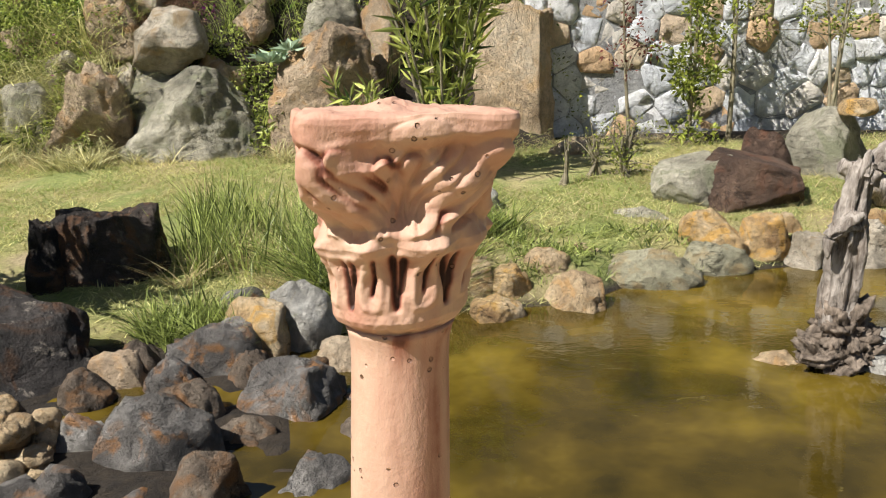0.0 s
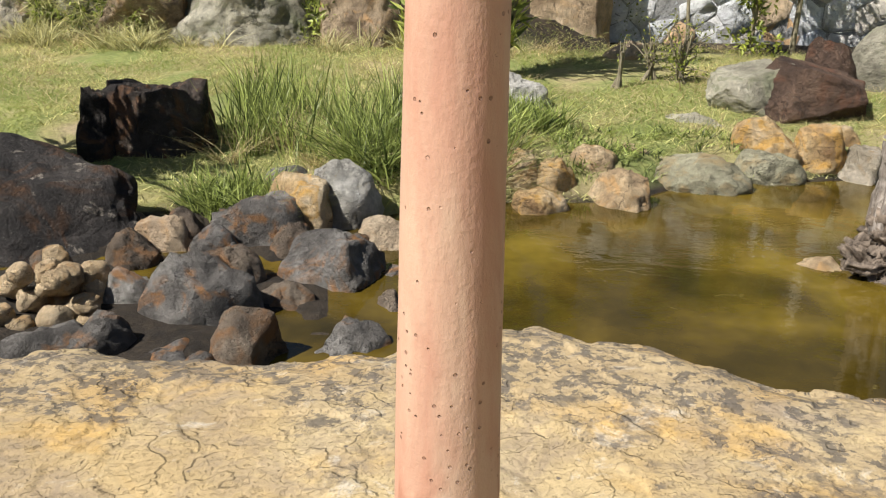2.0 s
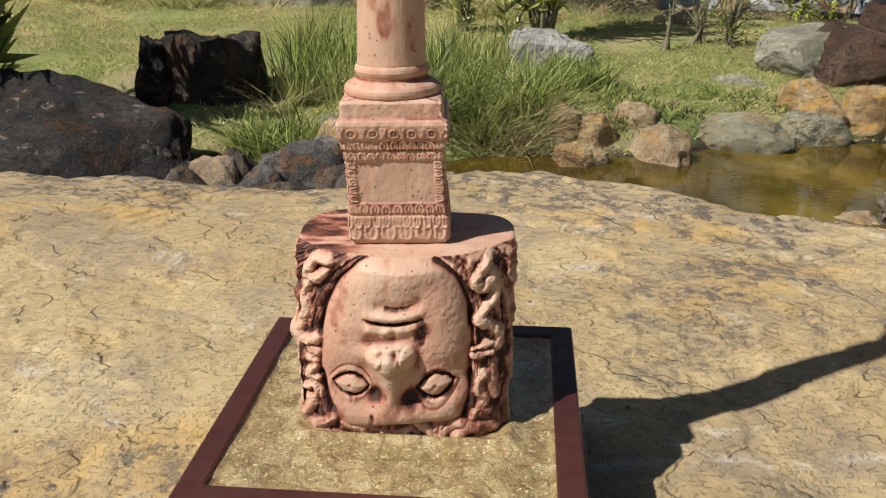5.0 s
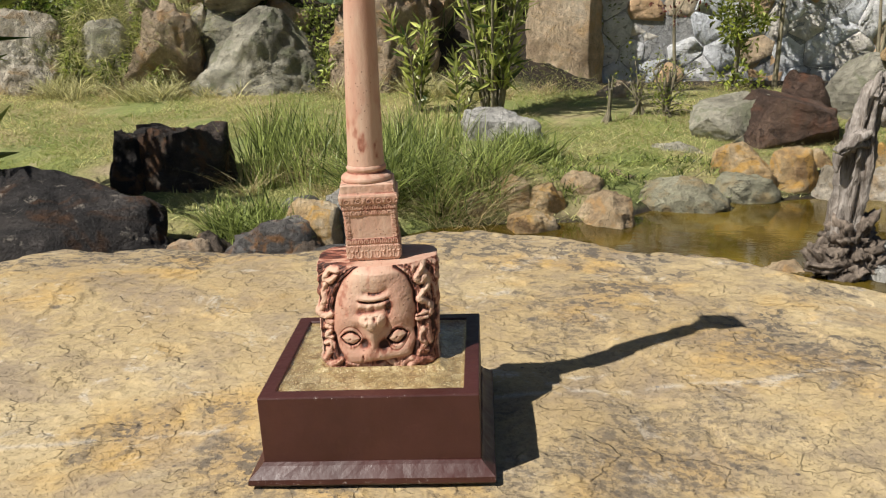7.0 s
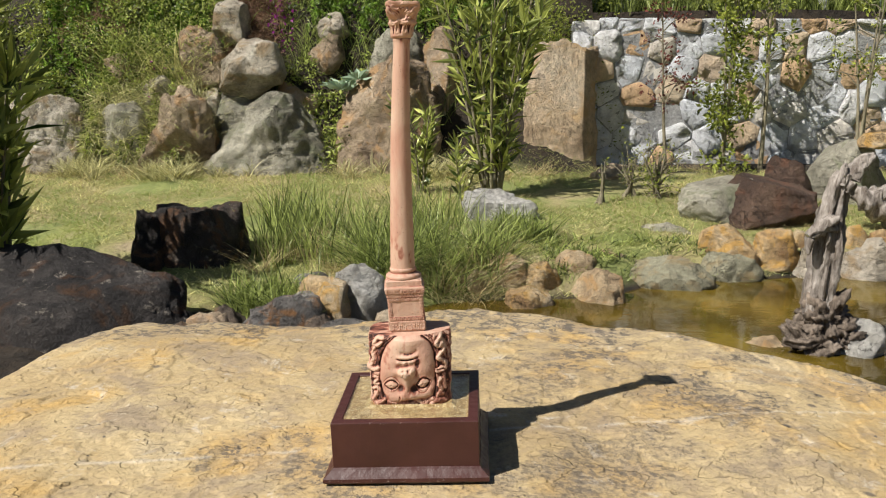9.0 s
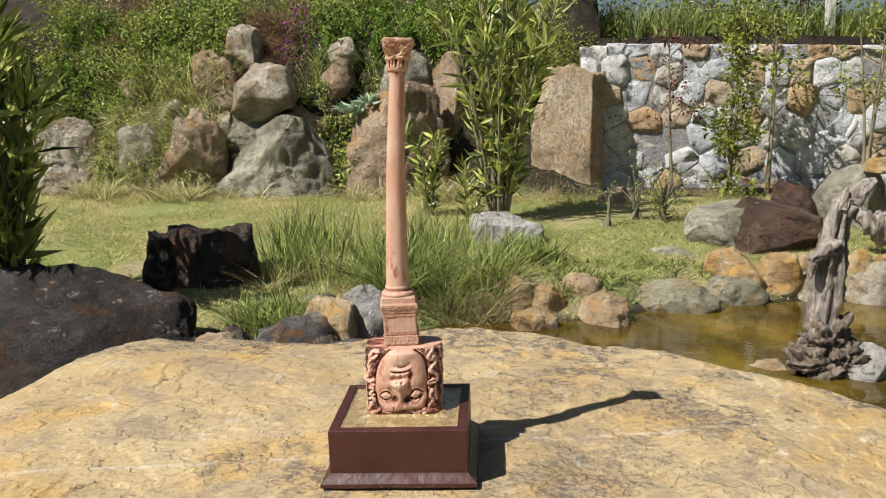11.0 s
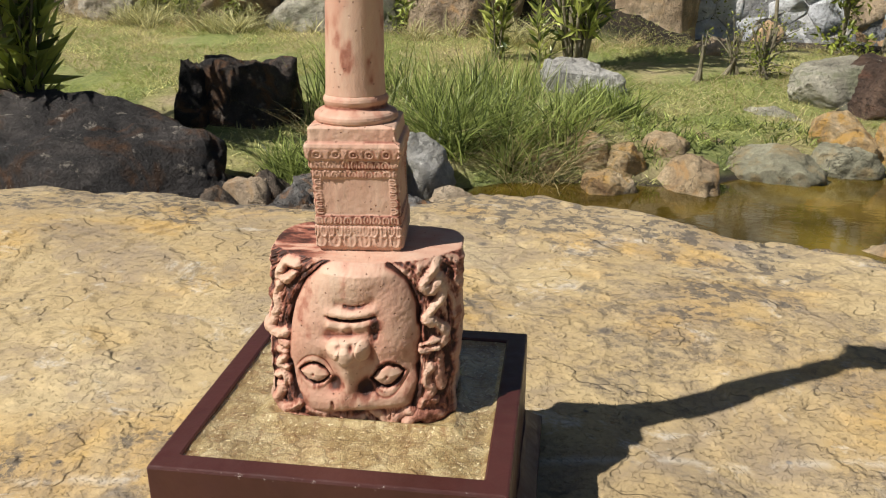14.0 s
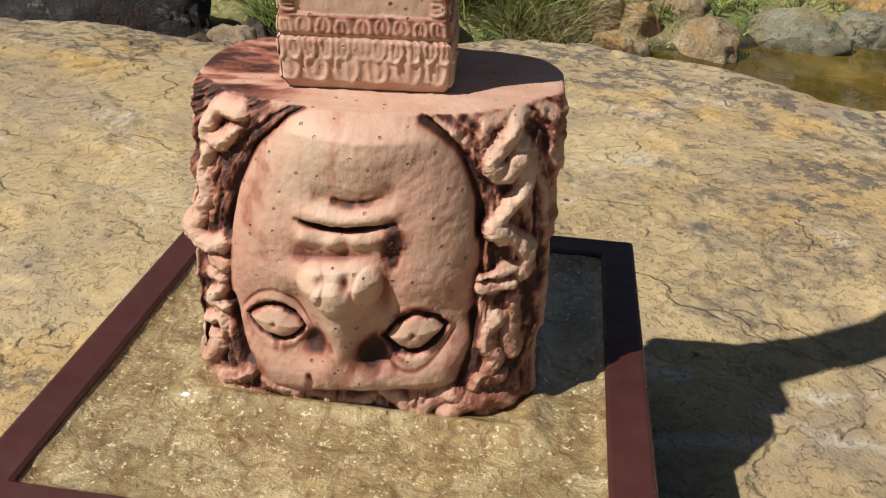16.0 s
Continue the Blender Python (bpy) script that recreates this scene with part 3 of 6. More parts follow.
def shore_depth(x, y):
    """How far inside the pond's outline a place lies."""
    p = xyz(x, y, 0 * x)
    near = -0.25 + 0.25 * np.cos(x * 1.3)
    right = 3.1 - 0.35 * (y - 1.7) ** 2
    return np.minimum(np.minimum(far_shore(x) - y, x - left_shore(y)), np.minimum(y - near, right - x)) + fbm(p, 2.5, 3, 66) * 0.03


def ground(x, y):
    x, y = np.asarray(x, float), np.asarray(y, float)
    z = -0.612 + 0.07 * (np.clip(y, 2.4, 5.2) - 3.0)
    z = z + 0.01 * sstep(2.7, 2.0, y)
    rise = sstep(5.2, 6.5, y) * 1.22
    behind = sstep(5.86, 5.92, y) * 1.10
    z = z + np.where(x > 0.85, behind, rise * sstep(1.2, 0.5, x) + behind * sstep(0.5, 0.85, x))
    z = z + 0.02 * np.clip(y - 7, 0, 60) + 0.45 * np.clip(y - 6.4, 0, 3.2) * sstep(0.9, -0.2, x)
    inside = shore_depth(x, y)
    z = z - 0.085 * sstep(-0.34, -0.02, inside) - 0.20 * sstep(-0.05, 0.22, inside)
    p = xyz(x, y, 0 * x)
    pit = sstep(1.05, 0.88, np.hypot((x + 0.80) / 0.98, (y - 1.75) / 0.98)) * sstep(0.12, -0.15, x + 0.16 * fbm(p, 2.6, 3, 27))
    z = z * (1 - pit) + np.minimum(z, -0.685 + fbm(p, 6, 3, 15) * 0.03) * pit
    rough = fbm(p, 1.7, 4, 3) * 0.016
    return z + rough


def axis(lo, hi, fine_lo, fine_hi, step, grow=1.16):
    pts = list(np.arange(fine_lo, fine_hi + 1e-6, step))
    s = step
    while pts[-1] < hi:
        s *= grow
        pts.append(pts[-1] + s)
    s = step
    while pts[0] > lo:
        s *= grow
        pts.insert(0, pts[0] - s)
    return np.array(pts)


gx, gy = axis(-90, 90, -4.2, 4.2, 0.04), axis(-40, 160, 0.6, 7.0, 0.035)
gxx, gyy = np.meshgrid(gx, gy)
# earth of slope, pond margin and stone pile, with the gaps' shade painted in
earth_shade = np.clip(sstep(5.15, 5.4, gyy + 0.12 * fbm(xyz(gxx, gyy, 0 * gxx), 3, 3, 6)) * sstep(9, 7, gyy) + sstep(-0.16, -0.02, shore_depth(gxx, gyy)) + sstep(1.08, 0.9, np.hypot((gxx + 0.62) / 1.12, (gyy - 1.75) / 0.98) + 0.22 * fbm(xyz(gxx, gyy, 0 * gxx), 2.4, 4, 19)), 0, 1)
tagged(link_mesh("ground", xyz(gxx, gyy, ground(gxx, gyy)), grid_faces(len(gy), len(gx)), SOIL, attrs={"earth_shade": earth_shade}),
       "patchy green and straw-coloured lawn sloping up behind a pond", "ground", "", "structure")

wx, wy = np.linspace(-1.75, 3.4, 90), np.linspace(-0.7, 3.6, 80)
wxx, wyy = np.meshgrid(wx, wy)
tagged(link_mesh("water", xyz(wxx, wyy, np.full_like(wxx, WATER)), grid_faces(80, 90), POND),
       "still murky olive-brown pond water mirroring its banks", "water", "", "structure")


# ---- the sandstone slab in the foreground ----
EDGE_X = [-0.60, -0.48, -0.428, -0.400, -0.35, -0.24, -0.15, -0.09, 0.0, 0.05, 0.12, 0.20, 0.28, 0.35, 0.40, 0.45, 0.60, 0.85]
EDGE_Y = [-0.50, -0.10, 0.16, 0.37, 0.452, 0.450, 0.440, 0.462, 0.487, 0.475, 0.455, 0.430, 0.378, 0.320, 0.282, 0.252, 0.13, -0.20]


SCALES = ((-0.312, 0.148, 0.030, 0.020, 0.0032), (0.262, 0.166, 0.027, 0.036, 0.0026), (-0.215, -0.022, 0.030, 0.022, 0.0032), (0.160, 0.050, 0.022, 0.026, 0.0022),
          (-0.18, 0.20, 0.045, 0.030, 0.0018), (0.34, 0.02, 0.035, 0.03, 0.0022), (-0.10, 0.335, 0.05, 0.022, 0.0022), (0.42, 0.10, 0.03, 0.03, 0.002))


def slab_top(x, y):
    p = xyz(x, y, 0 * x)
    z = -0.0455 - 0.075 * np.clip(y - 0.28, 0, 1) ** 1.0 * 0.9
    z = z - 0.07 * np.clip(x - 0.30, 0, 1) - 0.05 * np.clip(-0.36 - x, 0, 1)
    away = sstep(0.085, 0.17, np.hypot(x, y - 0.05))
    flat = -0.0450 + 0.035 * x
    z = flat * (1 - away) + z * away
    swell = fbm(p, 4.2, 3, 11) * 0.006 * away
    ledge = fbm(p, 7.0, 5, 23, 0.5)
    k = ledge * 3.2
    steps = (np.floor(k) + sstep(0.90, 1.0, k - np.floor(k))) / 3.2
    z = z + swell + steps * 0.0046 * (0.25 + 0.75 * away) + fbm(p, 60, 4, 41, 0.6) * 0.0003
    # scales that have flaked off, leaving a low round pan with a crisp rim
    for cx, cy, rx, ry, deep in SCALES:
        r = np.hypot((x - cx) / rx, (y - cy) / ry) + 0.10 * fbm(p, 30, 3, int(cx * 900))
        z = z - deep * sstep(1.0, 0.955, r) * (0.35 + 0.65 * sstep(0.2, 1.0, r)) * (0.55 + 0.45 * np.clip((y - cy) / ry, -1, 1))
    return z


nx, ny = 700, 580
sx = np.concatenate([np.linspace(-0.82, -0.47, 60), np.linspace(-0.4685, 0.50, 580), np.linspace(0.505, 1.06, 60)])
sy = np.concatenate([np.linspace(-1.60, -0.25, 110), np.linspace(-0.247, 0.66, ny - 110)])
sxx, syy = np.meshgrid(sx, sy)
edge = np.interp(sxx, EDGE_X, EDGE_Y, left=-1.0, right=-0.9) + fbm(xyz(sxx, 0 * sxx, 0 * sxx), 16, 4, 5) * 0.016
past = syy - edge
past = np.maximum(past, (np.hypot((sxx - 0.05) / 0.80, (syy + 0.25) / 1.0) - 1.0) * 0.7) + fbm(xyz(sxx, syy, 0 * sxx), 22, 3, 8) * 0.008
szz = slab_top(sxx, syy) - 0.007 * sstep(-0.035, 0.0, past) - 0.70 * sstep(0.0, 0.085, past) ** 0.8 - 0.08 * sstep(0.06, 0.2, past)
lichen = (0.03 * sstep(-0.02, 0.16, sxx) * sstep(0.06, 0.22, syy) * sstep(0.36, 0.30, sxx) - 0.06 * sstep(-0.05, -0.2, sxx) * sstep(0.36, 0.28, syy)
          + (0.115 - 0.05 * sstep(0.0, 0.12, sxx)) * sstep(0.31, 0.38, syy) + 0.04 * sstep(0.41, 0.46, syy) * sstep(0.0, 0.1, sxx) - 0.05 * sstep(0.28, 0.38, sxx) * sstep(0.35, 0.25, syy))
lichen = lichen + 0.075 * sstep(-0.075, -0.012, past) * sstep(-0.35, 0.1, fbm(xyz(sxx, syy, 0 * sxx), 14, 3, 71)) * sstep(0.05, 0.2, syy)
stain = 0.075 * sstep(-0.02, 0.08, sxx) * sstep(0.34, 0.24, sxx) * sstep(0.34, 0.2, syy) + 0.05 * sstep(0.12, 0.0, syy) * sstep(-0.3, -0.1, sxx) * sstep(0.2, 0.1, sxx) - 0.03 * sstep(-0.05, -0.2, sxx)
tagged(link_mesh("sandstone_slab", xyz(sxx, syy, szz), grid_faces(ny, nx), SANDSTONE, attrs={"lichen": lichen, "stain": stain}),
       "flaky yellow sandstone slab with black lichen patches and cracks", "rock")


# ---- the souvenir ----
FOOT = Vector((0.0, 0.052, -0.043))
souvenir = tagged(new("souvenir_column"), "pink cast-resin model column on an upturned carved head, set in a brown wooden base", "souvenir")
souvenir.matrix_world = LEVEL @ Matrix.Translation(FOOT)
F3 = np.array(FOOT)


def own(name, verts, faces, mat, label="", smooth=True, attrs=None):
    return link_mesh(name, np.asarray(verts).reshape(-1, 3) - F3, faces, mat, souvenir, label, smooth, attrs)


BX0, BX1, BY0, BY1 = -0.0512, 0.0526, 0.0, 0.1022
rail = 0.0076


def base_box():
    """A box with a raised rim round its top, all faces of one piece."""
    rings = []
    for inset, z in ((0.0, -0.0385), (0.0, -0.0018), (0.0, -0.0008), (0.0003, -0.0002), (0.0009, 0.0), (0.0014, 0.0), (rail - 0.0007, 0.0), (rail - 0.0001, -0.0005), (rail, -0.0048)):
        x0, x1, y0, y1 = BX0 + inset, BX1 - inset, BY0 + inset, BY1 - inset
        ring, r = [], 0.0007
        for cx, cy, a0 in ((x0 + r, y0 + r, 180), (x1 - r, y0 + r, 270), (x1 - r, y1 - r, 0), (x0 + r, y1 - r, 90)):
            ring += [(cx + r * math.cos(radians(a0 + k)), cy + r * math.sin(radians(a0 + k)), z) for k in (0, 30, 60, 90)]
        rings.append(ring)
    r = np.array(rings)
    v, f = closed_loft(r)
    edge = np.isin(np.arange(9), (2, 3)).astype(float)[:, None] * np.ones(16) * 0.7
    own("base_box", v, f, PAINT, "dark brown painted wooden box with a raised rim", False, {"wear": np.concatenate([edge.ravel(), [0, 0]])})


base_box()


def skirt():
    rings = []
    for out, z in ((0.0004, -0.0335), (0.0016, -0.0350), (0.0052, -0.0385), (0.0064, -0.0395), (0.0066, -0.0420), (0.0058, -0.0431), (-0.02, -0.0431)):
        x0, x1, y0, y1 = BX0 - out, BX1 + out, BY0 - out, BY1 + out
        ring = []
        for a, b in (((x0, y0), (x1, y0)), ((x1, y0), (x1, y1)), ((x1, y1), (x0, y1)), ((x0, y1), (x0, y0))):
            for k in range(30):
                u = k / 30
                ring.append((a[0] + (b[0] - a[0]) * u, a[1] + (b[1] - a[1]) * u, z))
        rings.append(ring)
    r = np.array(rings[::-1])
    r[..., :2] += (np.stack([fbm(r, 90, 3, 2), fbm(r, 90, 3, 6)], -1)) * 0.00035
    v, f = closed_loft(r)
    worn = np.concatenate([np.where(r[..., 2] < -0.041, 1.0, np.where(r[..., 2] < -0.0386, 0.12, 0.02)).ravel(), [0, 0]])
    own("base_skirt", v, f, PAINT, "chipped brown skirting of the base", False, {"wear": worn})


skirt()

# cast resin pool inside the rails
px, py = np.linspace(BX0 + rail - 0.0004, BX1 - rail + 0.0004, 150), np.linspace(BY0 + rail - 0.0004, BY1 - rail + 0.0004, 150)
pxx, pyy = np.meshgrid(px, py)
pzz = -0.0021 + fbm(xyz(pxx, pyy, 0 * pxx), 130, 3, 4) * 0.00022
rim = np.minimum(np.minimum(pxx - px[0], px[-1] - pxx), np.minimum(pyy - py[0], py[-1] - pyy))
pzz += 0.0011 * sstep(0.0022, 0.0, rim)
hx, hy = (pxx - 0.0025) / 0.0300, (pyy - 0.0560) / 0.0225
pzz += 0.0016 * np.exp(-((np.maximum(np.abs(hx), np.abs(hy)) - 1.0) / 0.09) ** 2)
own("resin_pool", xyz(pxx, pyy, pzz), grid_faces(150, 150), POOL, "glossy clear resin over a sandy cobbled bed")


# -- the upturned head: one block, its front carved in relief --
def along(X, Y, pts):
    """Distance of every point to a polyline, and how far along it the nearest place lies."""
    best, where = np.full(X.shape, 1e9), np.zeros(X.shape)
    for k in range(len(pts) - 1):
        (ax, ay), (bx, by) = pts[k], pts[k + 1]
        dx, dy = bx - ax, by - ay
        u = np.clip(((X - ax) * dx + (Y - ay) * dy) / (dx * dx + dy * dy), 0, 1)
        d = np.hypot(X - ax - u * dx, Y - ay - u * dy)
        where = np.where(d < best, (k + u) / (len(pts) - 1), where)
        best = np.minimum(d, best)
    return best, where


def smooth_line(pts, n=6):
    """A rounder polyline through the given points."""
    p = np.array([pts[0], *pts, pts[-1]], float)
    out = []
    for k in range(1, len(p) - 2):
        for u in np.linspace(0, 1, n, endpoint=False):
            a, b, c, d = p[k - 1], p[k], p[k + 1], p[k + 2]
            out.append(0.5 * (2 * b + (c - a) * u + (2 * a - 5 * b + 4 * c - d) * u * u + (3 * b - a - 3 * c + d) * u ** 3))
    out.append(p[-2])
    return [tuple(q) for q in out]


def blob(X, Y, cx, cy, rx, ry, power=2.0):
    return np.exp(-(np.abs((X - cx) / rx) ** power + np.abs((Y - cy) / ry) ** power))


def dome(X, Y, cx, cy, rx, ry):
    return np.sqrt(np.clip(1 - ((X - cx) / rx) ** 2 - ((Y - cy) / ry) ** 2, 0, 1))


def soften(h, r):
    """Box blur, three times over, rows and columns."""
    for _ in range(3):
        for ax in (0, 1):
            p = np.pad(h, [(r + 1, r) if k == ax else (0, 0) for k in (0, 1)], mode="edge")
            c = np.cumsum(p, axis=ax)
            n = h.shape[ax]
            h = (np.take(c, np.arange(2 * r + 1, 2 * r + 1 + n), ax) - np.take(c, np.arange(0, n), ax)) / (2 * r + 1)
    return h


def carving_sheet(x, z):
    """Where a place of the block's front lies on the carver's drawing, chin at the top."""
    a, b, c, d, e, f, g, h = (9.42409, -2.29318, 612.20658, 0.65517, -10.29269, 686.86289, -0.00076, -0.00332)
    x, z = x * 1000, z * 1000
    w = g * x + h * z + 1
    return (a * x + b * z + c) / w, (d * x + e * z + f) / w


# locks of hair on the drawing: the way of each, its half width, its height in millimetres
LEFT_LOCKS = (([(404, 214), (368, 214), (350, 240), (344, 266), (374, 272), (402, 252)], 19, 3.4), ([(352, 292), (340, 330), (350, 368), (340, 405), (330, 430), (352, 449), (388, 440)], 15, 3.2),
              ([(368, 470), (396, 478)], 12, 2.2), ([(368, 500), (392, 504)], 9, 1.9), ([(390, 520), (376, 542), (402, 548)], 13, 2.3), ([(370, 576), (394, 568), (402, 594), (380, 602)], 13, 2.5),
              ([(388, 612), (374, 645), (394, 668), (430, 660), (452, 646)], 17, 2.8), ([(372, 164), (402, 168), (386, 190)], 12, 2.0))
RIGHT_LOCKS = (([(852, 246), (882, 238), (898, 222)], 14, 2.4), ([(908, 240), (886, 280), (860, 308), (884, 336), (906, 314)], 18, 3.3), ([(908, 296), (920, 338), (914, 370), (888, 396), (866, 414), (884, 438)], 17, 3.2),
               ([(890, 428), (908, 458), (920, 484), (912, 508)], 13, 3.0), ([(846, 500), (902, 497)], 9, 2.8), ([(846, 518), (898, 520)], 8, 2.6), ([(872, 576), (852, 610), (872, 638), (858, 656)], 16, 2.4), ([(900, 560), (894, 600), (902, 640)], 13, 2.0))
FRINGE = (([(478, 662), (520, 674), (546, 656)], 16, 2.3), ([(556, 680), (592, 692)], 12, 1.8), ([(610, 702), (652, 696)], 12, 1.9), ([(684, 676), (716, 700), (736, 718)], 15, 2.3),
          ([(752, 706), (790, 690), (814, 694)], 15, 2.2), ([(836, 682), (850, 660), (880, 672)], 13, 2.2), ([(790, 718), (850, 706), (892, 718)], 19, 2.5), ([(404, 684), (450, 690), (500, 702)], 12, 1.6), ([(660, 722), (620, 716), (560, 708)], 10, 1.3))
FURROWS = (([(520, 196), (462, 232), (424, 290), (404, 350), (396, 430)], 1.5), ([(474, 192), (430, 232), (404, 280), (390, 340), (386, 410)], 1.5), ([(440, 186), (414, 214), (398, 240)], 1.4), ([(402, 290), (380, 340), (376, 410)], 1.8),
           ([(742, 224), (790, 262), (822, 306), (838, 360), (842, 430)], 1.3), ([(786, 226), (826, 262), (846, 300)], 1.5), ([(810, 230), (838, 250)], 1.4), ([(850, 330), (856, 370), (846, 420)], 1.9), ([(850, 430), (862, 480)], 1.4),
           ([(408, 536), (426, 590), (452, 632)], 1.3), ([(836, 560), (842, 620), (820, 664)], 1.3))


def head_relief(X, Y):
    """Relief height in millimetres, and the brown wash with the left side's painted shade, on the carver's drawing."""
    flat = np.stack([X, Y, 0 * X], -1)
    xl = np.interp(Y, [180, 215, 270, 340, 400, 470, 520, 560, 620, 670], [570, 500, 442, 412, 398, 397, 402, 414, 440, 470])
    xr = np.interp(Y, [180, 215, 250, 300, 350, 400, 480, 540, 600, 670], [660, 738, 782, 818, 836, 846, 845, 838, 834, 812])
    mid, half = (xl + xr) / 2, (xr - xl) / 2
    side = (X - mid) / half
    face = np.sqrt(np.clip(1 - np.abs(side) ** 4.2, 0, 1)) * sstep(705, 655, Y)
    h = 3.3 * face + 0.9 * face * np.clip(1 - ((X - 625) / 235) ** 2 - ((Y - 430) / 290) ** 2, 0, 1)
    h += 1.5 * blob(X, Y, 622, 258, 92, 62) + 0.6 * blob(X, Y, 470, 420, 70, 110) + 0.7 * blob(X, Y, 775, 420, 66, 110)
    # fold under the chin, lips, the slit between them
    d, u = along(X, Y, smooth_line([(572, 336), (618, 348), (660, 346), (694, 334)]))
    fold = np.exp(-(d / 9) ** 2) * np.sin(np.pi * np.clip(u, 0.05, 0.95)) ** 0.5
    h -= 0.5 * np.exp(-(d / 17) ** 2) + 0.3 * np.exp(-(d / 4) ** 2) * np.sin(np.pi * np.clip(u, 0.05, 0.95))
    d, u = along(X, Y, smooth_line([(542, 363), (590, 370), (640, 373), (700, 364)]))
    h += 1.25 * np.exp(-(d / 15) ** 2) * np.sin(np.pi * np.clip(u, 0.06, 0.94)) ** 0.4
    d, u = along(X, Y, smooth_line([(548, 402), (590, 410), (622, 405), (652, 410), (696, 402)]))
    h += 1.15 * np.exp(-(d / 14) ** 2) * (0.8 + 0.2 * np.cos(u * 19))
    slit, u = along(X, Y, smooth_line([(534, 375), (560, 384), (606, 390), (650, 390), (702, 384)]))
    h -= 1.7 * np.exp(-(slit / (4.4 + 1.6 * fbm(flat, 0.04, 3, 15))) ** 2) * np.sin(np.pi * np.clip(u, 0.04, 0.96)) ** 0.7
    h -= 0.2 * blob(X, Y, 620, 432, 12, 14) + (0.8 + 0.9 * fbm(flat, 0.05, 3, 16)) * blob(X, Y, 700, 424, 19, 36) + 0.45 * blob(X, Y, 540, 424, 20, 22)
    wash_shade = 0.95 * np.exp(-(slit / 5.0) ** 2) * np.sin(np.pi * np.clip(u, 0.03, 0.97)) ** 0.5 + 0.50 * fold * np.clip(0.6 + 1.2 * fbm(flat, 0.05, 3, 19), 0, 1.5) + np.clip(0.75 + 0.9 * fbm(flat, 0.06, 3, 18), 0, 1) * blob(X, Y, 702, 422, 22, 42) + 0.35 * blob(X, Y, 545, 430, 20, 18)
    # nose: a broad worn tip overhanging the lip, the bridge running into the brows
    w = np.interp(Y, [440, 470, 500, 540, 590, 640], [60, 66, 52, 36, 34, 62])
    ridge = np.interp(Y, [436, 452, 478, 505, 545, 600, 650, 672], [0.0, 2.6, 3.9, 3.7, 2.9, 1.9, 0.9, 0.0])
    h += ridge * np.exp(-np.abs((X - 606 - (Y - 480) * 0.10) / w) ** 2.4)
    h += 1.0 * dome(X, Y, 566, 470, 26, 32) + 1.1 * dome(X, Y, 664, 482, 24, 34) + 0.8 * dome(X, Y, 604, 492, 34, 28)
    pits = blob(X, Y, 626, 470, 8, 13) + 0.7 * blob(X, Y, 584, 462, 8, 7)
    h -= 0.9 * pits
    h -= 0.8 * blob(X, Y, 536, 520, 20, 40) + 0.9 * blob(X, Y, 690, 512, 20, 40)
    wash_shade = np.maximum(wash_shade, 0.45 * pits + 0.30 * blob(X, Y, 690, 470, 10, 34))
    # eye hollows, almond balls, lids
    for cx, cy, rx, ry, tilt, dark in ((498, 556, 48, 27, 0.13, 0.75), (738, 574, 49, 30, 0.10, 1.0)):
        inner = 1 if cx < 600 else -1
        Xr, Yr = X - cx, Y - cy - (X - cx) * tilt * inner
        h -= (1.0 + 0.4 * dark) * np.exp(-((Xr / 92) ** 2 + (Yr / 58) ** 2) ** 1.3)
        corner = blob(X, Y, cx + inner * 72, cy + 28, 26, 24)
        h -= (0.9 + 0.7 * dark) * corner
        almond = np.abs(Yr) / ry + (np.abs(Xr) / rx) ** 2.0
        h += 1.5 * np.sqrt(np.clip(1 - almond, 0, 1))
        wob = 0.10 * fbm(flat, 0.05, 3, 5) + 0.07 * fbm(flat, 0.14, 2, 7)
        rim = np.exp(-((almond - 1.10 + wob) / (0.10 + 0.08 * dark)) ** 2)
        h -= 0.9 * rim
        h += 0.35 * np.exp(-((almond - 1.50) / 0.28) ** 2)
        crease = np.exp(-((almond - 2.05) / 0.14) ** 2) * sstep(0, -16 * 1.0, Yr if inner > 0 else -Yr)
        h -= 0.18 * crease
        wash_shade = np.maximum(np.maximum(wash_shade, dark * rim * (1.0 + 0.5 * fbm(flat, 0.035, 3, 6))), 0.95 * dark * corner)
        wash_shade = np.maximum(wash_shade, 0.30 * crease)
        ring = np.exp(-((almond - 1.25) / 0.42) ** 2)
        wash_shade = np.maximum(wash_shade, 0.62 * dark * ring * np.clip(0.45 + 1.3 * fbm(flat, 0.05, 4, 12), 0, 1.3))
        pit = blob(X, Y, cx - 2, cy + 2, 5, 5)
        h -= 0.4 * pit
        wash_shade = np.maximum(wash_shade, 0.45 * pit)
    for line, amp in (([(424, 598), (470, 626), (530, 634), (588, 642)], 0.45), ([(652, 650), (712, 640), (772, 642), (830, 606)], 0.6)):
        d, u = along(X, Y, smooth_line(line))
        h += amp * np.exp(-(d / 27) ** 2)
    d, u = along(X, Y, smooth_line([(560, 640), (562, 652), (556, 664)]))
    h -= 0.6 * np.exp(-(d / 5) ** 2)
    wash_shade = np.maximum(wash_shade, 0.6 * np.exp(-(d / 5) ** 2))
    # furrows between face and hair
    for line, depth in FURROWS:
        d, u = along(X, Y, smooth_line(line))
        h -= 0.7 * depth * np.exp(-(d / 8) ** 2)
        wash_shade = np.maximum(wash_shade, 0.62 * np.exp(-(d / 8.5) ** 2) * (0.7 + 0.5 * fbm(flat, 0.03, 3, 61)))
    outer = np.clip(sstep(0.97, 1.06, np.abs(side)) + sstep(664, 690, Y) + sstep(196, 178, Y) * sstep(0.5, 0.8, np.abs(side)), 0, 1)
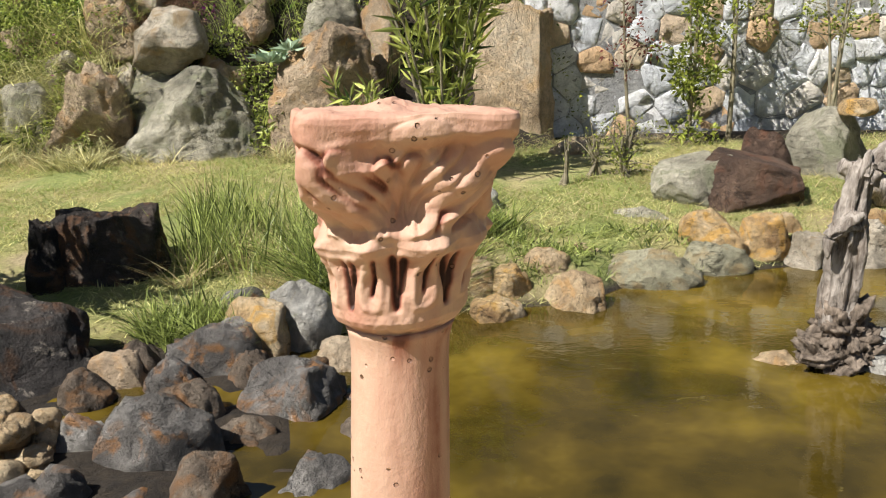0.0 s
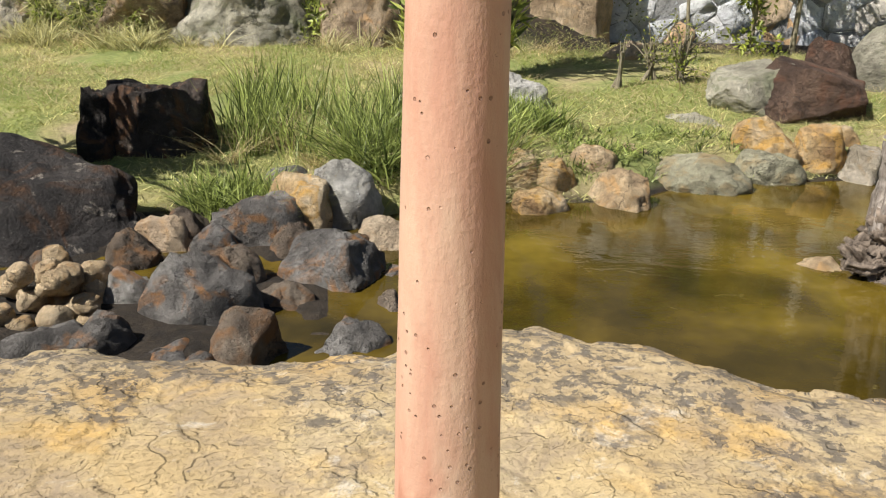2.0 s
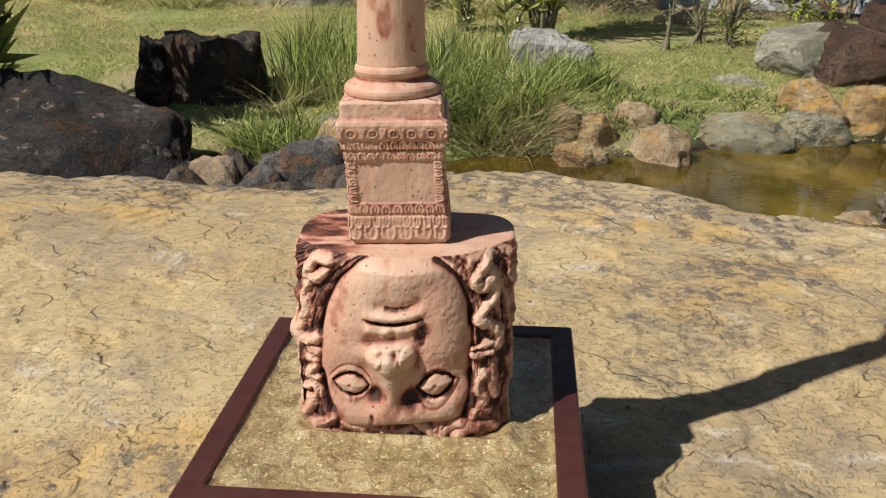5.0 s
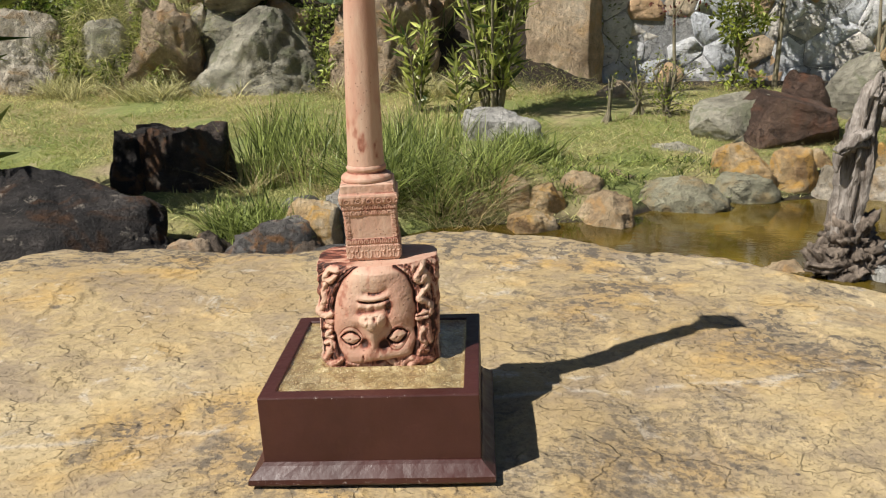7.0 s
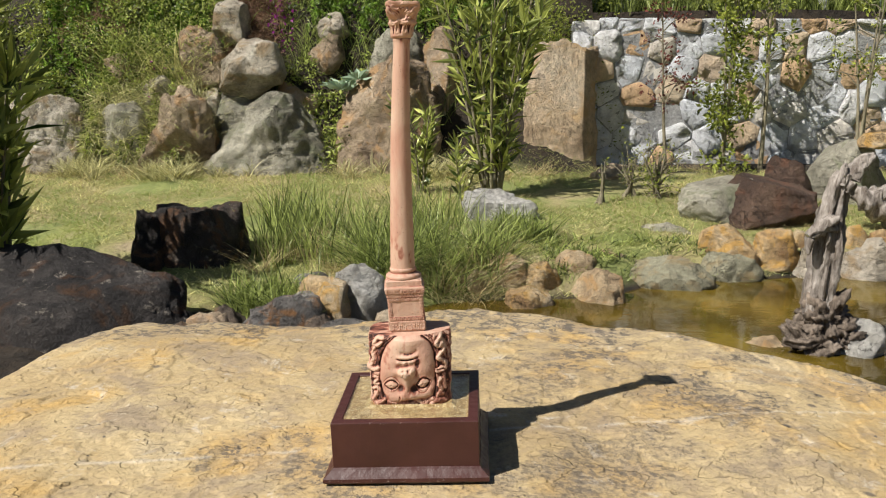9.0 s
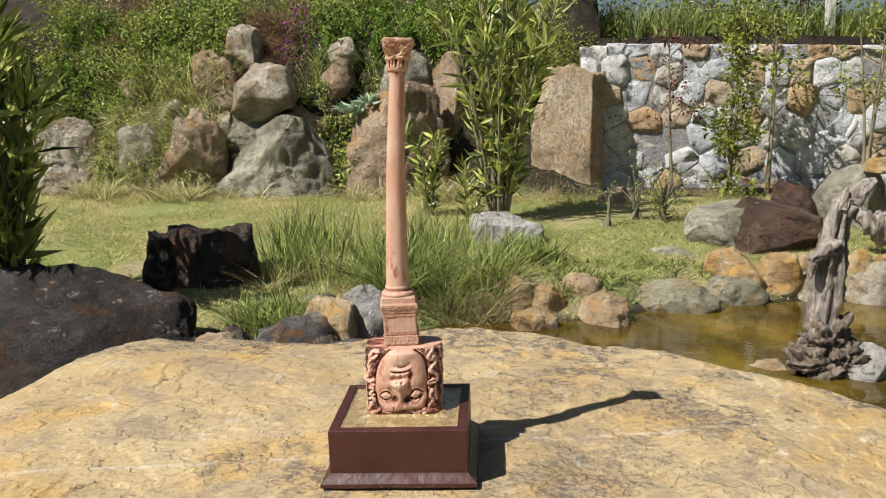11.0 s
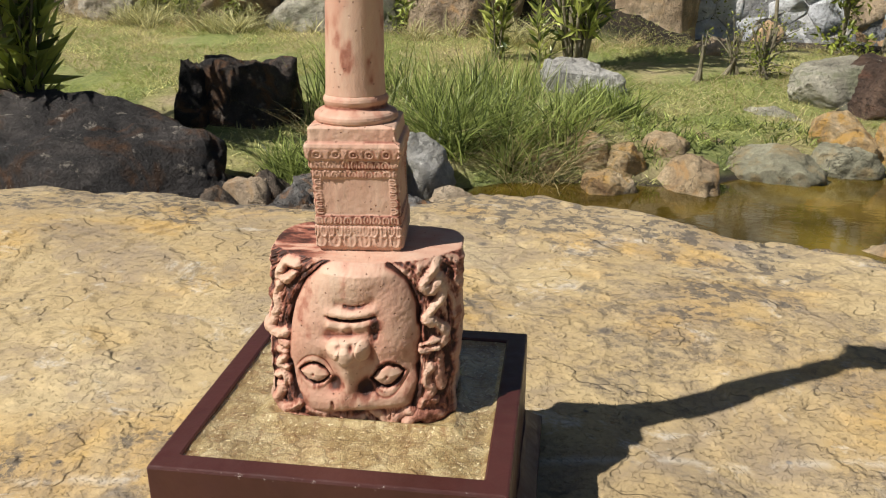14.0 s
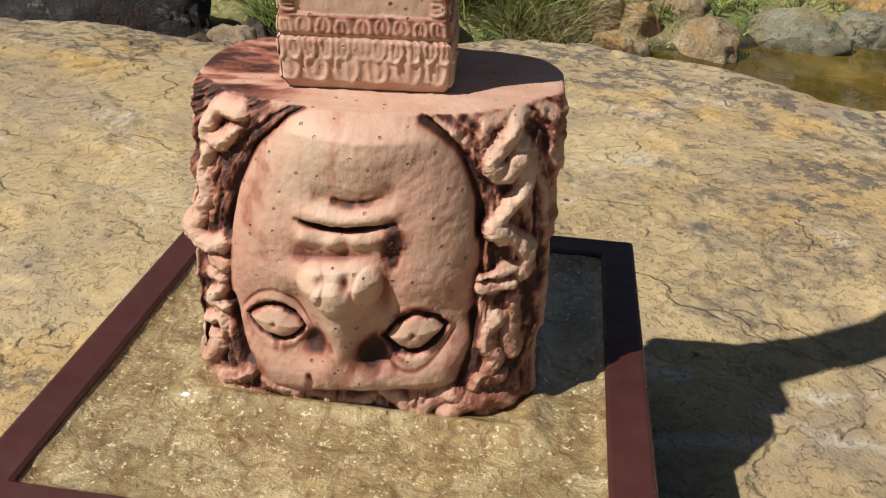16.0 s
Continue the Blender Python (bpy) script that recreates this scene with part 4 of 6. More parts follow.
    comb = np.stack([(np.abs(X - mid) - half) * 1.0, Y * 0.16, 0 * X], -1)
    strand = np.clip(1.6 * fbm(comb + 6 * fbm(flat, 0.02, 2, 8)[..., None], 0.11, 4, 9, 0.6), -1, 1)
    low = 1.5 + 0.28 * strand + 0.6 * fbm(np.stack([X, Y * 0.6, 0 * X], -1), 0.06, 4, 9)
    hair, gap = np.full_like(h, -9.0), np.full_like(h, 9.0)
    for line, r, amp in LEFT_LOCKS + RIGHT_LOCKS + FRINGE:
        r = r * 1.22
        d, u = along(X, Y, smooth_line(line))
        d = np.clip(d + 5.0 * fbm(flat, 0.035, 4, int(r * 10), 0.6), 0, None)
        c = np.where(d < r, 0.3 + amp * np.clip(1 - (d / r) ** 1.7, 0, 1) ** 0.62 * (0.93 + 0.13 * fbm(flat, 0.045, 4, int(r * 7))), -9)
        hair, gap = np.maximum(hair, c), np.minimum(gap, d / r)
    h = h * (1 - outer) + np.maximum(hair, low) * outer
    h = np.maximum(h, np.where(gap < 0.95, hair, -9))
    gaps = outer * sstep(0.80, 1.15, gap) * np.clip(0.60 - 0.30 * strand + 0.5 * fbm(flat, 0.05, 4, 87), 0.0, 0.95)
    gaps = gaps * (0.58 - 0.30 * sstep(650, 690, Y))
    wash_shade = np.maximum(wash_shade * (gap > 0.72), gaps)
    smear = sstep(0.10, 0.75, fbm(np.stack([X * 1.2, Y * 0.7, 0 * X], -1), 0.011, 5, 81, 0.62))
    # browner towards the bottom; the left side's shade is put into the colour too
    wash_shade = wash_shade + 0.04 + 0.22 * smear + 0.10 * sstep(480, 690, Y) + 0.10 * sstep(560, 430, X) + 0.14 * outer * sstep(-0.1, 0.6, fbm(flat, 0.03, 4, 83))
    h = h + 0.10 * fbm(flat, 0.02, 4, 90) + 0.05 * fbm(flat, 0.09, 3, 91)
    return h, np.clip(wash_shade, 0, 1)


def head_block():
    front, cols, rows = 380, 500, 330
    zt, zb = 0.0500, -0.0035
    z = np.linspace(zb, zt, rows)
    s = np.linspace(-1, 1, front)
    top_y = 0.0402 + np.where(s < 0, 0.0120, 0.0155) * np.abs(s) ** 2.7
    low_y = 0.0372 + np.where(s < 0, 0.0050, 0.0065) * np.abs(s) ** 5
    fx = 0.0022 + s * 0.0288 + np.where(s > 0, 0.0006, 0.0) * s
    back_pts = smooth_line([(0.0318, 0.0560), (0.0324, 0.0620), (0.0312, 0.0690), (0.0262, 0.0745), (0.0120, 0.0765), (-0.0080, 0.0772), (-0.0215, 0.0760), (-0.0272, 0.0690), (-0.0282, 0.0600), (-0.0266, 0.0525)], 30)
    bp = np.array(back_pts)
    seg = np.concatenate([[0], np.cumsum(np.hypot(*np.diff(bp, axis=0).T))])
    q = np.linspace(0, seg[-1], cols - front + 2)[1:-1]
    bx, by = np.interp(q, seg, bp[:, 0]), np.interp(q, seg, bp[:, 1])
    Z = np.repeat(z[:, None], cols, 1)
    V = np.clip(Z / zt, 0, 1)
    # below its rim the front juts forward, so that the corners meet the sides nearer the viewer
    vf = V[:, :front] ** 1.6
    Yf = low_y[None] * (1 - vf) + top_y[None] * vf
    jut = 1 - V[:, front:] ** 1.6
    ends = np.minimum(np.arange(cols - front), np.arange(cols - front)[::-1]) / 26.0
    Yb = by[None] - 0.0125 * jut * np.clip(1 - ends, 0, 1)[None] ** 1.3
    X = np.concatenate([np.repeat(fx[None], rows, 0), np.repeat(bx[None], rows, 0)], 1)
    X = X - np.clip((X - 0.002) / 0.028, -1, 1) * 0.0012 * (1 - V)
    Y = np.concatenate([Yf, Yb], 1)
    tx, ty = np.roll(X, -1, 1) - np.roll(X, 1, 1), np.roll(Y, -1, 1) - np.roll(Y, 1, 1)
    ln = np.hypot(tx, ty)
    nxo, nyo = ty / ln, -tx / ln
    nxo[:, :front], nyo[:, :front] = (s ** 3 * 0.55)[None], -1.0
    P = xyz(X, Y, Z)
    SX, SY = carving_sheet(X, Z)
    h, wash_shade = head_relief(SX[:, :front], SY[:, :front])
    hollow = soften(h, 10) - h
    wash_shade = np.clip(wash_shade * 1.15 + np.clip(hollow - 0.10, 0, 1) * 0.6 - np.clip(-hollow - 0.25, 0, 1) * 0.5, 0, 1)
    brush = np.clip(-hollow * 1.2 - 0.10, 0, 0.8) + 0.30 * sstep(-0.2, 0.6, fbm(np.stack([SX[:, :front], SY[:, :front], 0 * SX[:, :front]], -1), 0.012, 4, 95))
    rim_fade = 0.30 + 0.70 * sstep(zt + 0.0002, zt - 0.0032, Z[:, :front]) ** 0.8
    h = np.minimum(h * rim_fade, h)
    girth = np.concatenate([np.zeros(front), q])
    streak = fbm(xyz(np.repeat(girth[None], rows, 0) + 0.0014 * np.sin(Z * 210) + 0.0007 * np.sin(Z * 520), Z * 0.13, 0 * Z), 430, 4, 77, 0.6)
    h_side = (streak * 1.0 + fbm(P, 150, 3, 12) * 0.4) * sstep(zt, zt - 0.004, Z)
    blend = np.concatenate([np.clip(ends * 4, 0, 1)])[None]
    edge_h = h[:, -1:] * (1 - blend) * (np.arange(cols - front)[None] < 60) + h[:, :1] * (1 - blend) * (np.arange(cols - front)[None] >= 60)
    h = np.concatenate([h, h_side[:, front:] * blend + edge_h], 1)
    wash_shade = np.concatenate([wash_shade, np.clip(-streak[:, front:] * 1.2 - 0.1, 0, 0.75)], 1)
    h = h + fbm(P, 420, 3, 31) * 0.06 + fbm(P, 160, 3, 33) * 0.06
    X, Y = X + nxo * h * 0.001, Y + nyo * h * 0.001
    # the flat top, smoothed with a file
    rings, washes = [xyz(X, Y, Z)], [wash_shade]
    cx, cy = 0.003, 0.060
    for k, f in enumerate(np.linspace(0.985, 0.02, 26)):
        rx, ry = cx + (X[-1] - cx) * f, cy + (Y[-1] - cy) * f
        rings.append(xyz(rx, ry, np.full(cols, zt + 0.0002) + fbm(xyz(rx, ry, 0 * rx), 240, 3, 5) * 0.00012)[None])
        red = sstep(-0.002, -0.020, rx) * np.clip(0.50 + 0.6 * fbm(xyz(rx * 0.6, ry * 1.4, 0 * rx), 190, 5, 8, 0.65), 0, 0.8)
        brushed = 0.10 * sstep(-0.2, 0.6, fbm(xyz(rx * 0.25, ry * 3.0, 0 * rx), 420, 3, 18))
        washes.append(np.clip(red + 0.04 + brushed, 0, 1)[None])
    v, f = closed_loft(np.concatenate(rings))
    own("carved_head", v, f, RESIN, "upturned carved head with wavy locks, red-brown wash in the grooves", True, {"wash_shade": np.concatenate([np.concatenate(washes).ravel(), [0.2, 0.2]]), "brush": np.concatenate([np.concatenate([np.clip(brush, 0, 1), np.zeros((rows, cols - front))], 1).ravel(), np.zeros(26 * cols + 2)])})


head_block()


# -- pedestal --
PY, YAW = 0.0616, radians(5.5)


def leaf_row(q, v, sharp=1.0):
    """One upright leaf of a band: q across (-0.5 to 0.5), v up (0 to 1): a rounded tongue with a midrib, its edge raised."""
    r = np.hypot(q * 2.1, (v - 0.35) * 1.25)
    rim = np.exp(-((r - 0.72) / 0.15) ** 2)
    rib = np.exp(-(q / 0.07) ** 2) * sstep(0.05, 0.2, v) * sstep(0.85, 0.6, v)
    return (rim + 0.6 * rib) * sharp


def pedestal():
    n = 92
    zs = np.linspace(0.0497, 0.0892, 190)
    half = np.interp(zs, [0.0497, 0.0505, 0.0520, 0.0580, 0.0587, 0.0592, 0.0612, 0.0620, 0.0733, 0.0741, 0.0762, 0.0768, 0.0790, 0.0797, 0.0822, 0.0832, 0.0842, 0.0846, 0.0850, 0.0886, 0.0892],
                     [0.0112, 0.0126, 0.0133, 0.0134, 0.0130, 0.0133, 0.0132, 0.0130, 0.0130, 0.0132, 0.0132, 0.0135, 0.0136, 0.0142, 0.0146, 0.0147, 0.0143, 0.0136, 0.0134, 0.0132, 0.0126])
    rings, washes = [], []
    for z, a in zip(zs, half):
        ring, wash_shade = [], []
        cx = 0.0006 - 0.040 * (z - 0.052)
        for side in range(4):
            u = np.linspace(-1, 1, n, endpoint=False)
            r = 0.0010
            s = u * a
            corner = np.clip(np.abs(s) - (a - r), 0, r)
            depth = a - (r - np.sqrt(np.clip(r * r - corner * corner, 0, None)))
            P = xyz(s, np.full(n, side * 3.0), np.full(n, z))
            wob = fbm(P, 260, 3, 9)
            sw, zw = s + wob * 0.00045, z + 0.00025 * fbm(P, 330, 3, 10)
            orn, ph = np.zeros(n), 0.17 * side
            cell = lambda pitch, off=0.0: (sw / pitch + ph + off + 0.5) % 1.0 - 0.5
            on = lambda lo, hi: sstep(lo - 0.0002, lo + 0.0002, zw) * sstep(hi + 0.0002, hi - 0.0002, zw)
            if 0.0790 < z < 0.0826:
                q = cell(0.0052) * 0.0052
                rr = np.hypot(q, zw - 0.0810)
                orn += (np.cos(rr / 0.00055 * np.pi) * np.exp(-(rr / 0.0014) ** 4) * 0.8 + np.exp(-((np.abs(q) - 0.0024 + 0.25 * (zw - 0.081)) / 0.0003) ** 2) * 0.7) * on(0.0795, 0.0824)
            orn += leaf_row(cell(0.0024), (zw - 0.0766) / 0.0026, 0.95) * on(0.0766, 0.0790)
            orn += leaf_row(cell(0.0026, 0.3), (zw - 0.0739) / 0.0022, 0.9) * on(0.0739, 0.0759)
            plain = 0.0 * s
            if 0.0612 < z < 0.0742:
                inside = sstep(0.0104, 0.0101, np.abs(s0 := s + 0.0002 * wob)) * on(0.0619, 0.0735)
                edge = (1 - inside) * on(0.0619, 0.0735) * sstep(0.0128, 0.0122, np.abs(s))
                orn += edge * leaf_row((((zw - 0.062) / 0.0023) % 1.0) - 0.5, (np.abs(s0) - 0.0102) / 0.0024, 1.0)
                orn -= 0.85 * inside
                plain = inside
            orn += leaf_row(cell(0.0029, 0.1), (zw - 0.0592) / 0.0026, 0.9) * on(0.0592, 0.0615)
            orn += leaf_row(cell(0.0026, 0.2), 1 - (zw - 0.0550) / 0.0034, 1.1) * on(0.0550, 0.0584)
            orn += leaf_row(cell(0.0047, 0.6), 1 - (zw - 0.0512) / 0.0046, 1.1) * on(0.0514, 0.0556)
            rough = fbm(P, 700, 3, 19) * 0.20 + fbm(P, 170, 2, 29) * 0.22
            worn = np.clip(0.75 + 0.5 * fbm(P, 120, 3, 43), 0.2, 1.15)
            d = depth + (orn * worn * 0.40 + rough * 0.5 * (1 - 0.6 * plain)) * 0.001 * sstep(0, 0.0010, a - np.abs(s) + 0.0006)
            ang = side * np.pi / 2 + YAW
            ring.append(np.stack([cx + s * np.cos(ang) + d * np.sin(ang), PY + s * np.sin(ang) - d * np.cos(ang), np.full(n, z)], -1))
            carved = (on(0.0512, 0.0586) + on(0.0590, 0.0616) + on(0.0619, 0.0735) + on(0.0739, 0.0760) + on(0.0764, 0.0791) + on(0.0794, 0.0826)) * (1 - plain)
            w = np.clip(0.50 - orn * 0.75, 0, 0.8) * np.clip(0.55 + 1.0 * fbm(P, 130, 3, 3), 0.1, 1.2) * np.clip(carved, 0, 1)
            # darker lines at three ledges, darker patches at the foot and panel edges
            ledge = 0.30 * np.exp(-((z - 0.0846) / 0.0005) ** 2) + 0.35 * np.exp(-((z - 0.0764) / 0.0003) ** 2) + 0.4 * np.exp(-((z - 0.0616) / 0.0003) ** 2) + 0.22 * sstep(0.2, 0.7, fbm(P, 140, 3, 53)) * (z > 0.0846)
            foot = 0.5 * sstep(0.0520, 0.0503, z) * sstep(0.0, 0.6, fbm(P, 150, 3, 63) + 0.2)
            wash_shade.append(w * (1 - 0.45 * sstep(0.060, 0.056, z)) * (1 - 0.5 * sstep(0.0788, 0.0796, z)) + ledge + 0.10 * plain * sstep(0.006, 0.0105, np.abs(s)) + foot)
        rings.append(np.concatenate(ring))
        washes.append(np.concatenate(wash_shade))
    v, f = closed_loft(np.array(rings))
    own("pedestal", v, f, RESIN, "square pedestal block with bands of leaf ornament round a plain panel", True, {"wash_shade": np.concatenate([np.clip(np.array(washes), 0, 1).ravel(), [0, 0]])})


pedestal()


def lean_x(z):
    return np.interp(z, [0.088, 0.105, 0.13, 0.195, 0.236, 0.259, 0.275, 0.287], [-0.0011, -0.0009, -0.0003, 0.0019, 0.0043, 0.0058, 0.0069, 0.0080])


def turned(name, zs, rad, label, wash_at=None, cols=120, rough=0.00010, seed=1):
    a = np.linspace(0, 2 * np.pi, cols, endpoint=False)
    Z = np.repeat(np.asarray(zs)[:, None], cols, 1)
    A = np.repeat(a[None], len(zs), 0)
    unit = xyz(np.cos(A) * 0.008, np.sin(A) * 0.008, Z)
    r = np.asarray(rad)[:, None] + fbm(unit * np.array([1, 1, 0.35]), 120, 3, seed) * rough * 0.9 + fbm(unit * np.array([1, 1, 0.12]), 600, 2, seed + 3) * rough * 0.35
    R = xyz(lean_x(Z) + np.cos(A) * r, 0.0615 + np.sin(A) * r, Z)
    W = np.zeros_like(Z) if wash_at is None else wash_at(A, Z, unit)
    v, f = closed_loft(R)
    own(name, v, f, RESIN, label, True, {"wash_shade": np.concatenate([np.clip(W, 0, 1).ravel(), [0, 0]])})


def ring_wash(A, Z, P):
    return 0.55 * np.exp(-((Z - 0.0937) / 0.0006) ** 2) + 0.6 * sstep(0.1, 0.6, fbm(P, 210, 4, 3)) * 0.5


mz = np.linspace(0.0888, 0.0972, 64)
mr = np.interp(mz, [0.0888, 0.0891, 0.0897, 0.0905, 0.0913, 0.0920, 0.0926, 0.0930, 0.0934, 0.0941, 0.0947, 0.0955, 0.0963, 0.0969, 0.0972],
               [0.0116, 0.0123, 0.0128, 0.0129, 0.0127, 0.0121, 0.0110, 0.0101, 0.0096, 0.0095, 0.0098, 0.01005, 0.0098, 0.0094, 0.0090])
turned("base_moulding", mz, mr, "round double moulding at the column's foot", ring_wash, rough=0.00018, seed=5)


def shaft_tone(A, Z, P):
    stain = sstep(0.15, 0.75, fbm(P * np.array([1, 1, 0.4]), 230, 4, 14)) * sstep(0.145, 0.10, Z) * 0.55
    # upper shaft redder and darker on its right, in upright streaks
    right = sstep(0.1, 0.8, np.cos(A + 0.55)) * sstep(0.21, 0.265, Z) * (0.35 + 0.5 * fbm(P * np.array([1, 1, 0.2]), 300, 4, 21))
    return stain + right + 0.3 * np.exp(-((Z - 0.2606) / 0.0006) ** 2) * sstep(-0.1, 0.6, fbm(P, 400, 3, 2))


sz = np.linspace(0.0966, 0.2612, 190)
sr = np.interp(sz, [0.0966, 0.0985, 0.104, 0.130, 0.150, 0.194, 0.238, 0.2560, 0.2585, 0.2602, 0.2612], [0.0093, 0.0091, 0.0089, 0.0084, 0.0080, 0.00715, 0.00618, 0.00585, 0.0059, 0.0062, 0.0066])
turned("shaft", sz, sr, "smooth tapering column shaft with small air-bubble pits", shaft_tone, 140, 0.00008, 9)


# -- capital --
def capital():
    cols, rows = 300, 230
    zs = np.linspace(0.2606, 0.2852, rows)
    a = np.linspace(0, 2 * np.pi, cols, endpoint=False)
    Z, A = np.repeat(zs[:, None], cols, 1), np.repeat(a[None], rows, 0)
    P = xyz(np.cos(A) * 0.01, np.sin(A) * 0.01, Z)
    Zw = Z + 0.0004 * fbm(P, 160, 3, 4)
    reach = np.interp(Zw, [0.2606, 0.2614, 0.2622, 0.2630, 0.2655, 0.2680, 0.2695, 0.2708, 0.2718, 0.2728, 0.2740, 0.2760, 0.2785, 0.2808, 0.2828, 0.2846, 0.2852],
                      [0.0060, 0.0063, 0.0075, 0.0079, 0.0080, 0.0081, 0.0085, 0.0094, 0.0098, 0.0094, 0.0088, 0.0091, 0.0101, 0.0110, 0.0115, 0.0116, 0.0114])
    # round below, square above, the corners drawn out
    turn = radians(5)
    power = 2.0 + 8.0 * sstep(0.2735, 0.2820, Z)
    r = reach / (np.abs(np.cos(A - turn)) ** power + np.abs(np.sin(A - turn)) ** power) ** (1 / power)
    t = (A - turn + np.pi / 4) % (np.pi / 2) - np.pi / 4
    face = np.floor(((A - turn + np.pi / 4) % (2 * np.pi)) / (np.pi / 2))
    U = np.tan(t) + 0.06 * fbm(P, 200, 3, 14)
    W = (Zw - 0.2728) / 0.0124 + 0.05 * fbm(P, 230, 3, 24)
    lumps = fbm(P, 230, 3, 51, 0.5)
    # lower band: tongue leaves between deep brown slits
    band = sstep(0.2640, 0.2650, Zw) * sstep(0.2710, 0.2698, Zw)
    q = ((A * 9 / (2 * np.pi) + 0.05 * fbm(P, 150, 3, 34) + 0.25) % 1.0) - 0.5
    v = (Zw - 0.2640) / 0.0066
    tongue = np.exp(-((np.hypot(q * 2.3, (v - 0.45) * 1.1) - 0.46) / 0.16) ** 2)
    slit = np.clip(np.exp(-((np.abs(q) - 0.5 + 0.12 * v) / 0.060) ** 2) + 0.9 * np.exp(-((q - 0.14 * (v - 0.4)) / 0.040) ** 2) * sstep(0.25, 0.45, v), 0, 1) * band * np.clip(0.75 + 0.9 * fbm(P, 180, 3, 44), 0, 1.1)
    hollow = np.clip(band * (0.75 - tongue), 0, 1) * sstep(0.35, 0.75, v)
    r += band * tongue * 0.00035 - slit * 0.0008 - hollow * 0.0004
    # leaf tips curling out
    curl = np.exp(-((Zw - 0.2715) / 0.0013) ** 2)
    r += curl * (0.0005 * np.cos(q * 2 * np.pi) + 0.0011 * lumps)
    # upper leaves: corner volutes, inner leaves, a worn boss under the rim
    up = sstep(-0.02, 0.08, W) * sstep(0.86, 0.74, W)
    lines, cut = np.zeros_like(Z), np.zeros_like(Z)
    for pts, rad, amp in (([(0.20, 0.04), (0.42, 0.30), (0.72, 0.50), (0.95, 0.62)], 0.17, 1.25), ([(0.06, 0.04), (0.16, 0.30), (0.40, 0.50), (0.58, 0.66)], 0.12, 0.9), ([(0.55, 0.04), (0.80, 0.26), (1.0, 0.38)], 0.13, 0.9), ([(0.0, 0.10), (0.02, 0.45), (0.14, 0.62)], 0.09, 0.6)):
        for m in (1, -1):
            d, u = along(U * m + 0.05 * m * np.cos(face * 2.1), W, smooth_line(pts))
            lines = np.maximum(lines, amp * np.sqrt(np.clip(1 - (d / rad) ** 2, 0, 1)))
            cut = np.maximum(cut, np.exp(-((d - rad) / 0.030) ** 2) * sstep(0.0, 0.15, u) * sstep(-0.35, 0.15, fbm(P, 190, 2, 66)))
    boss = dome(U, W, 0.12, 0.86, 0.24, 0.13)
    crags = np.abs(fbm(P, 170, 3, 53, 0.5))
    r += up * (lines * 0.00062 - crags * 0.0016 + 0.0002) + boss * 0.0006 + up * lumps * 0.0008
    cut = cut * up
    r -= cut * 0.00055
    r += fbm(P, 700, 3, 71) * 0.00012 + fbm(P, 150, 2, 74) * 0.00040 * sstep(0.262, 0.268, Z)
    X, Y = lean_x(Z) + np.cos(A) * r, 0.0615 + np.sin(A) * r
    dark = np.clip(slit * 1.25, 0, 1) + hollow * 0.35 + 0.70 * cut * sstep(0.1, 0.6, fbm(P, 240, 3, 17) + 0.35) + 0.25 * np.clip(-lumps, 0, 1) * up
    # orange shading of the left flank, put into the colour in broken patches
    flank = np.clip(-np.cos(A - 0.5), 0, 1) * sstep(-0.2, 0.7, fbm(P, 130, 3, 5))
    wash_shade = dark + 0.30 * flank + 0.25 * sstep(0.2, 0.8, fbm(P, 110, 3, 6)) * sstep(0.7, 0.9, W)
    cx, cy = X[-1].mean(), Y[-1].mean()
    tilt = sstep(0.276, 0.2852, Z)
    Z = Z + (-(Y - cy) * 0.06 - (X - cx) * 0.05) * tilt + fbm(P, 220, 3, 91) * 0.0004 * sstep(0.281, 0.2852, Z)
    rings, washes = [xyz(X, Y, Z)], [np.clip(wash_shade, 0, 1)]
    for s in np.linspace(0.96, 0.03, 22):
        x, y = cx + (X[-1] - cx) * s, cy + (Y[-1] - cy) * s
        knob = np.exp(-(np.hypot(x - cx + 0.001, y - cy + 0.002) / 0.0030) ** 2) * 0.0007
        rings.append(xyz(x, y, 0.2853 + 0.0004 * (1 - s) + knob * (1 + 0.8 * fbm(xyz(x, y, 0 * x), 700, 3, 16)) - (y - cy) * 0.06 - (x - cx) * 0.05 + fbm(xyz(x, y, 0 * x), 420, 4, 15) * 0.0003)[None])
        washes.append(np.full((1, cols), 0.10))
    v, f = closed_loft(np.concatenate(rings))
    own("capital", v, f, RESIN, "rough leafy capital with square top and brown-lined hollows", True, {"wash_shade": np.concatenate([np.concatenate(washes).ravel(), [0.1, 0.1]])})


capital()


# ---- boulders on the slope behind the lawn ----
SLOPE = "boulders on the slope"
rock("boulder", (-1.40, 5.40, -0.22), (0.98, 0.66, 0.64), GREY_ROCK, "large grey-green boulder with a sloping shoulder at the lawn's edge", 7, 5, 3, 0.10, 8, SLOPE, 0, (0.80, 1.0), boxy=0.45, flare=0.06, facets=((0.75, -0.9, 0.5, 0.66), (-0.8, -0.35, 0.9, 0.60), (0.95, -0.1, 0.7, 0.72), (-0.4, -1, 0.15, 0.72)))
rock("boulder", (-1.66, 5.62, -0.03), (0.46, 0.42, 0.36), GREY_ROCK, "grey boulder leaning on a larger one", 14, 4, 9, 0.10, -20, SLOPE, flare=0.2)
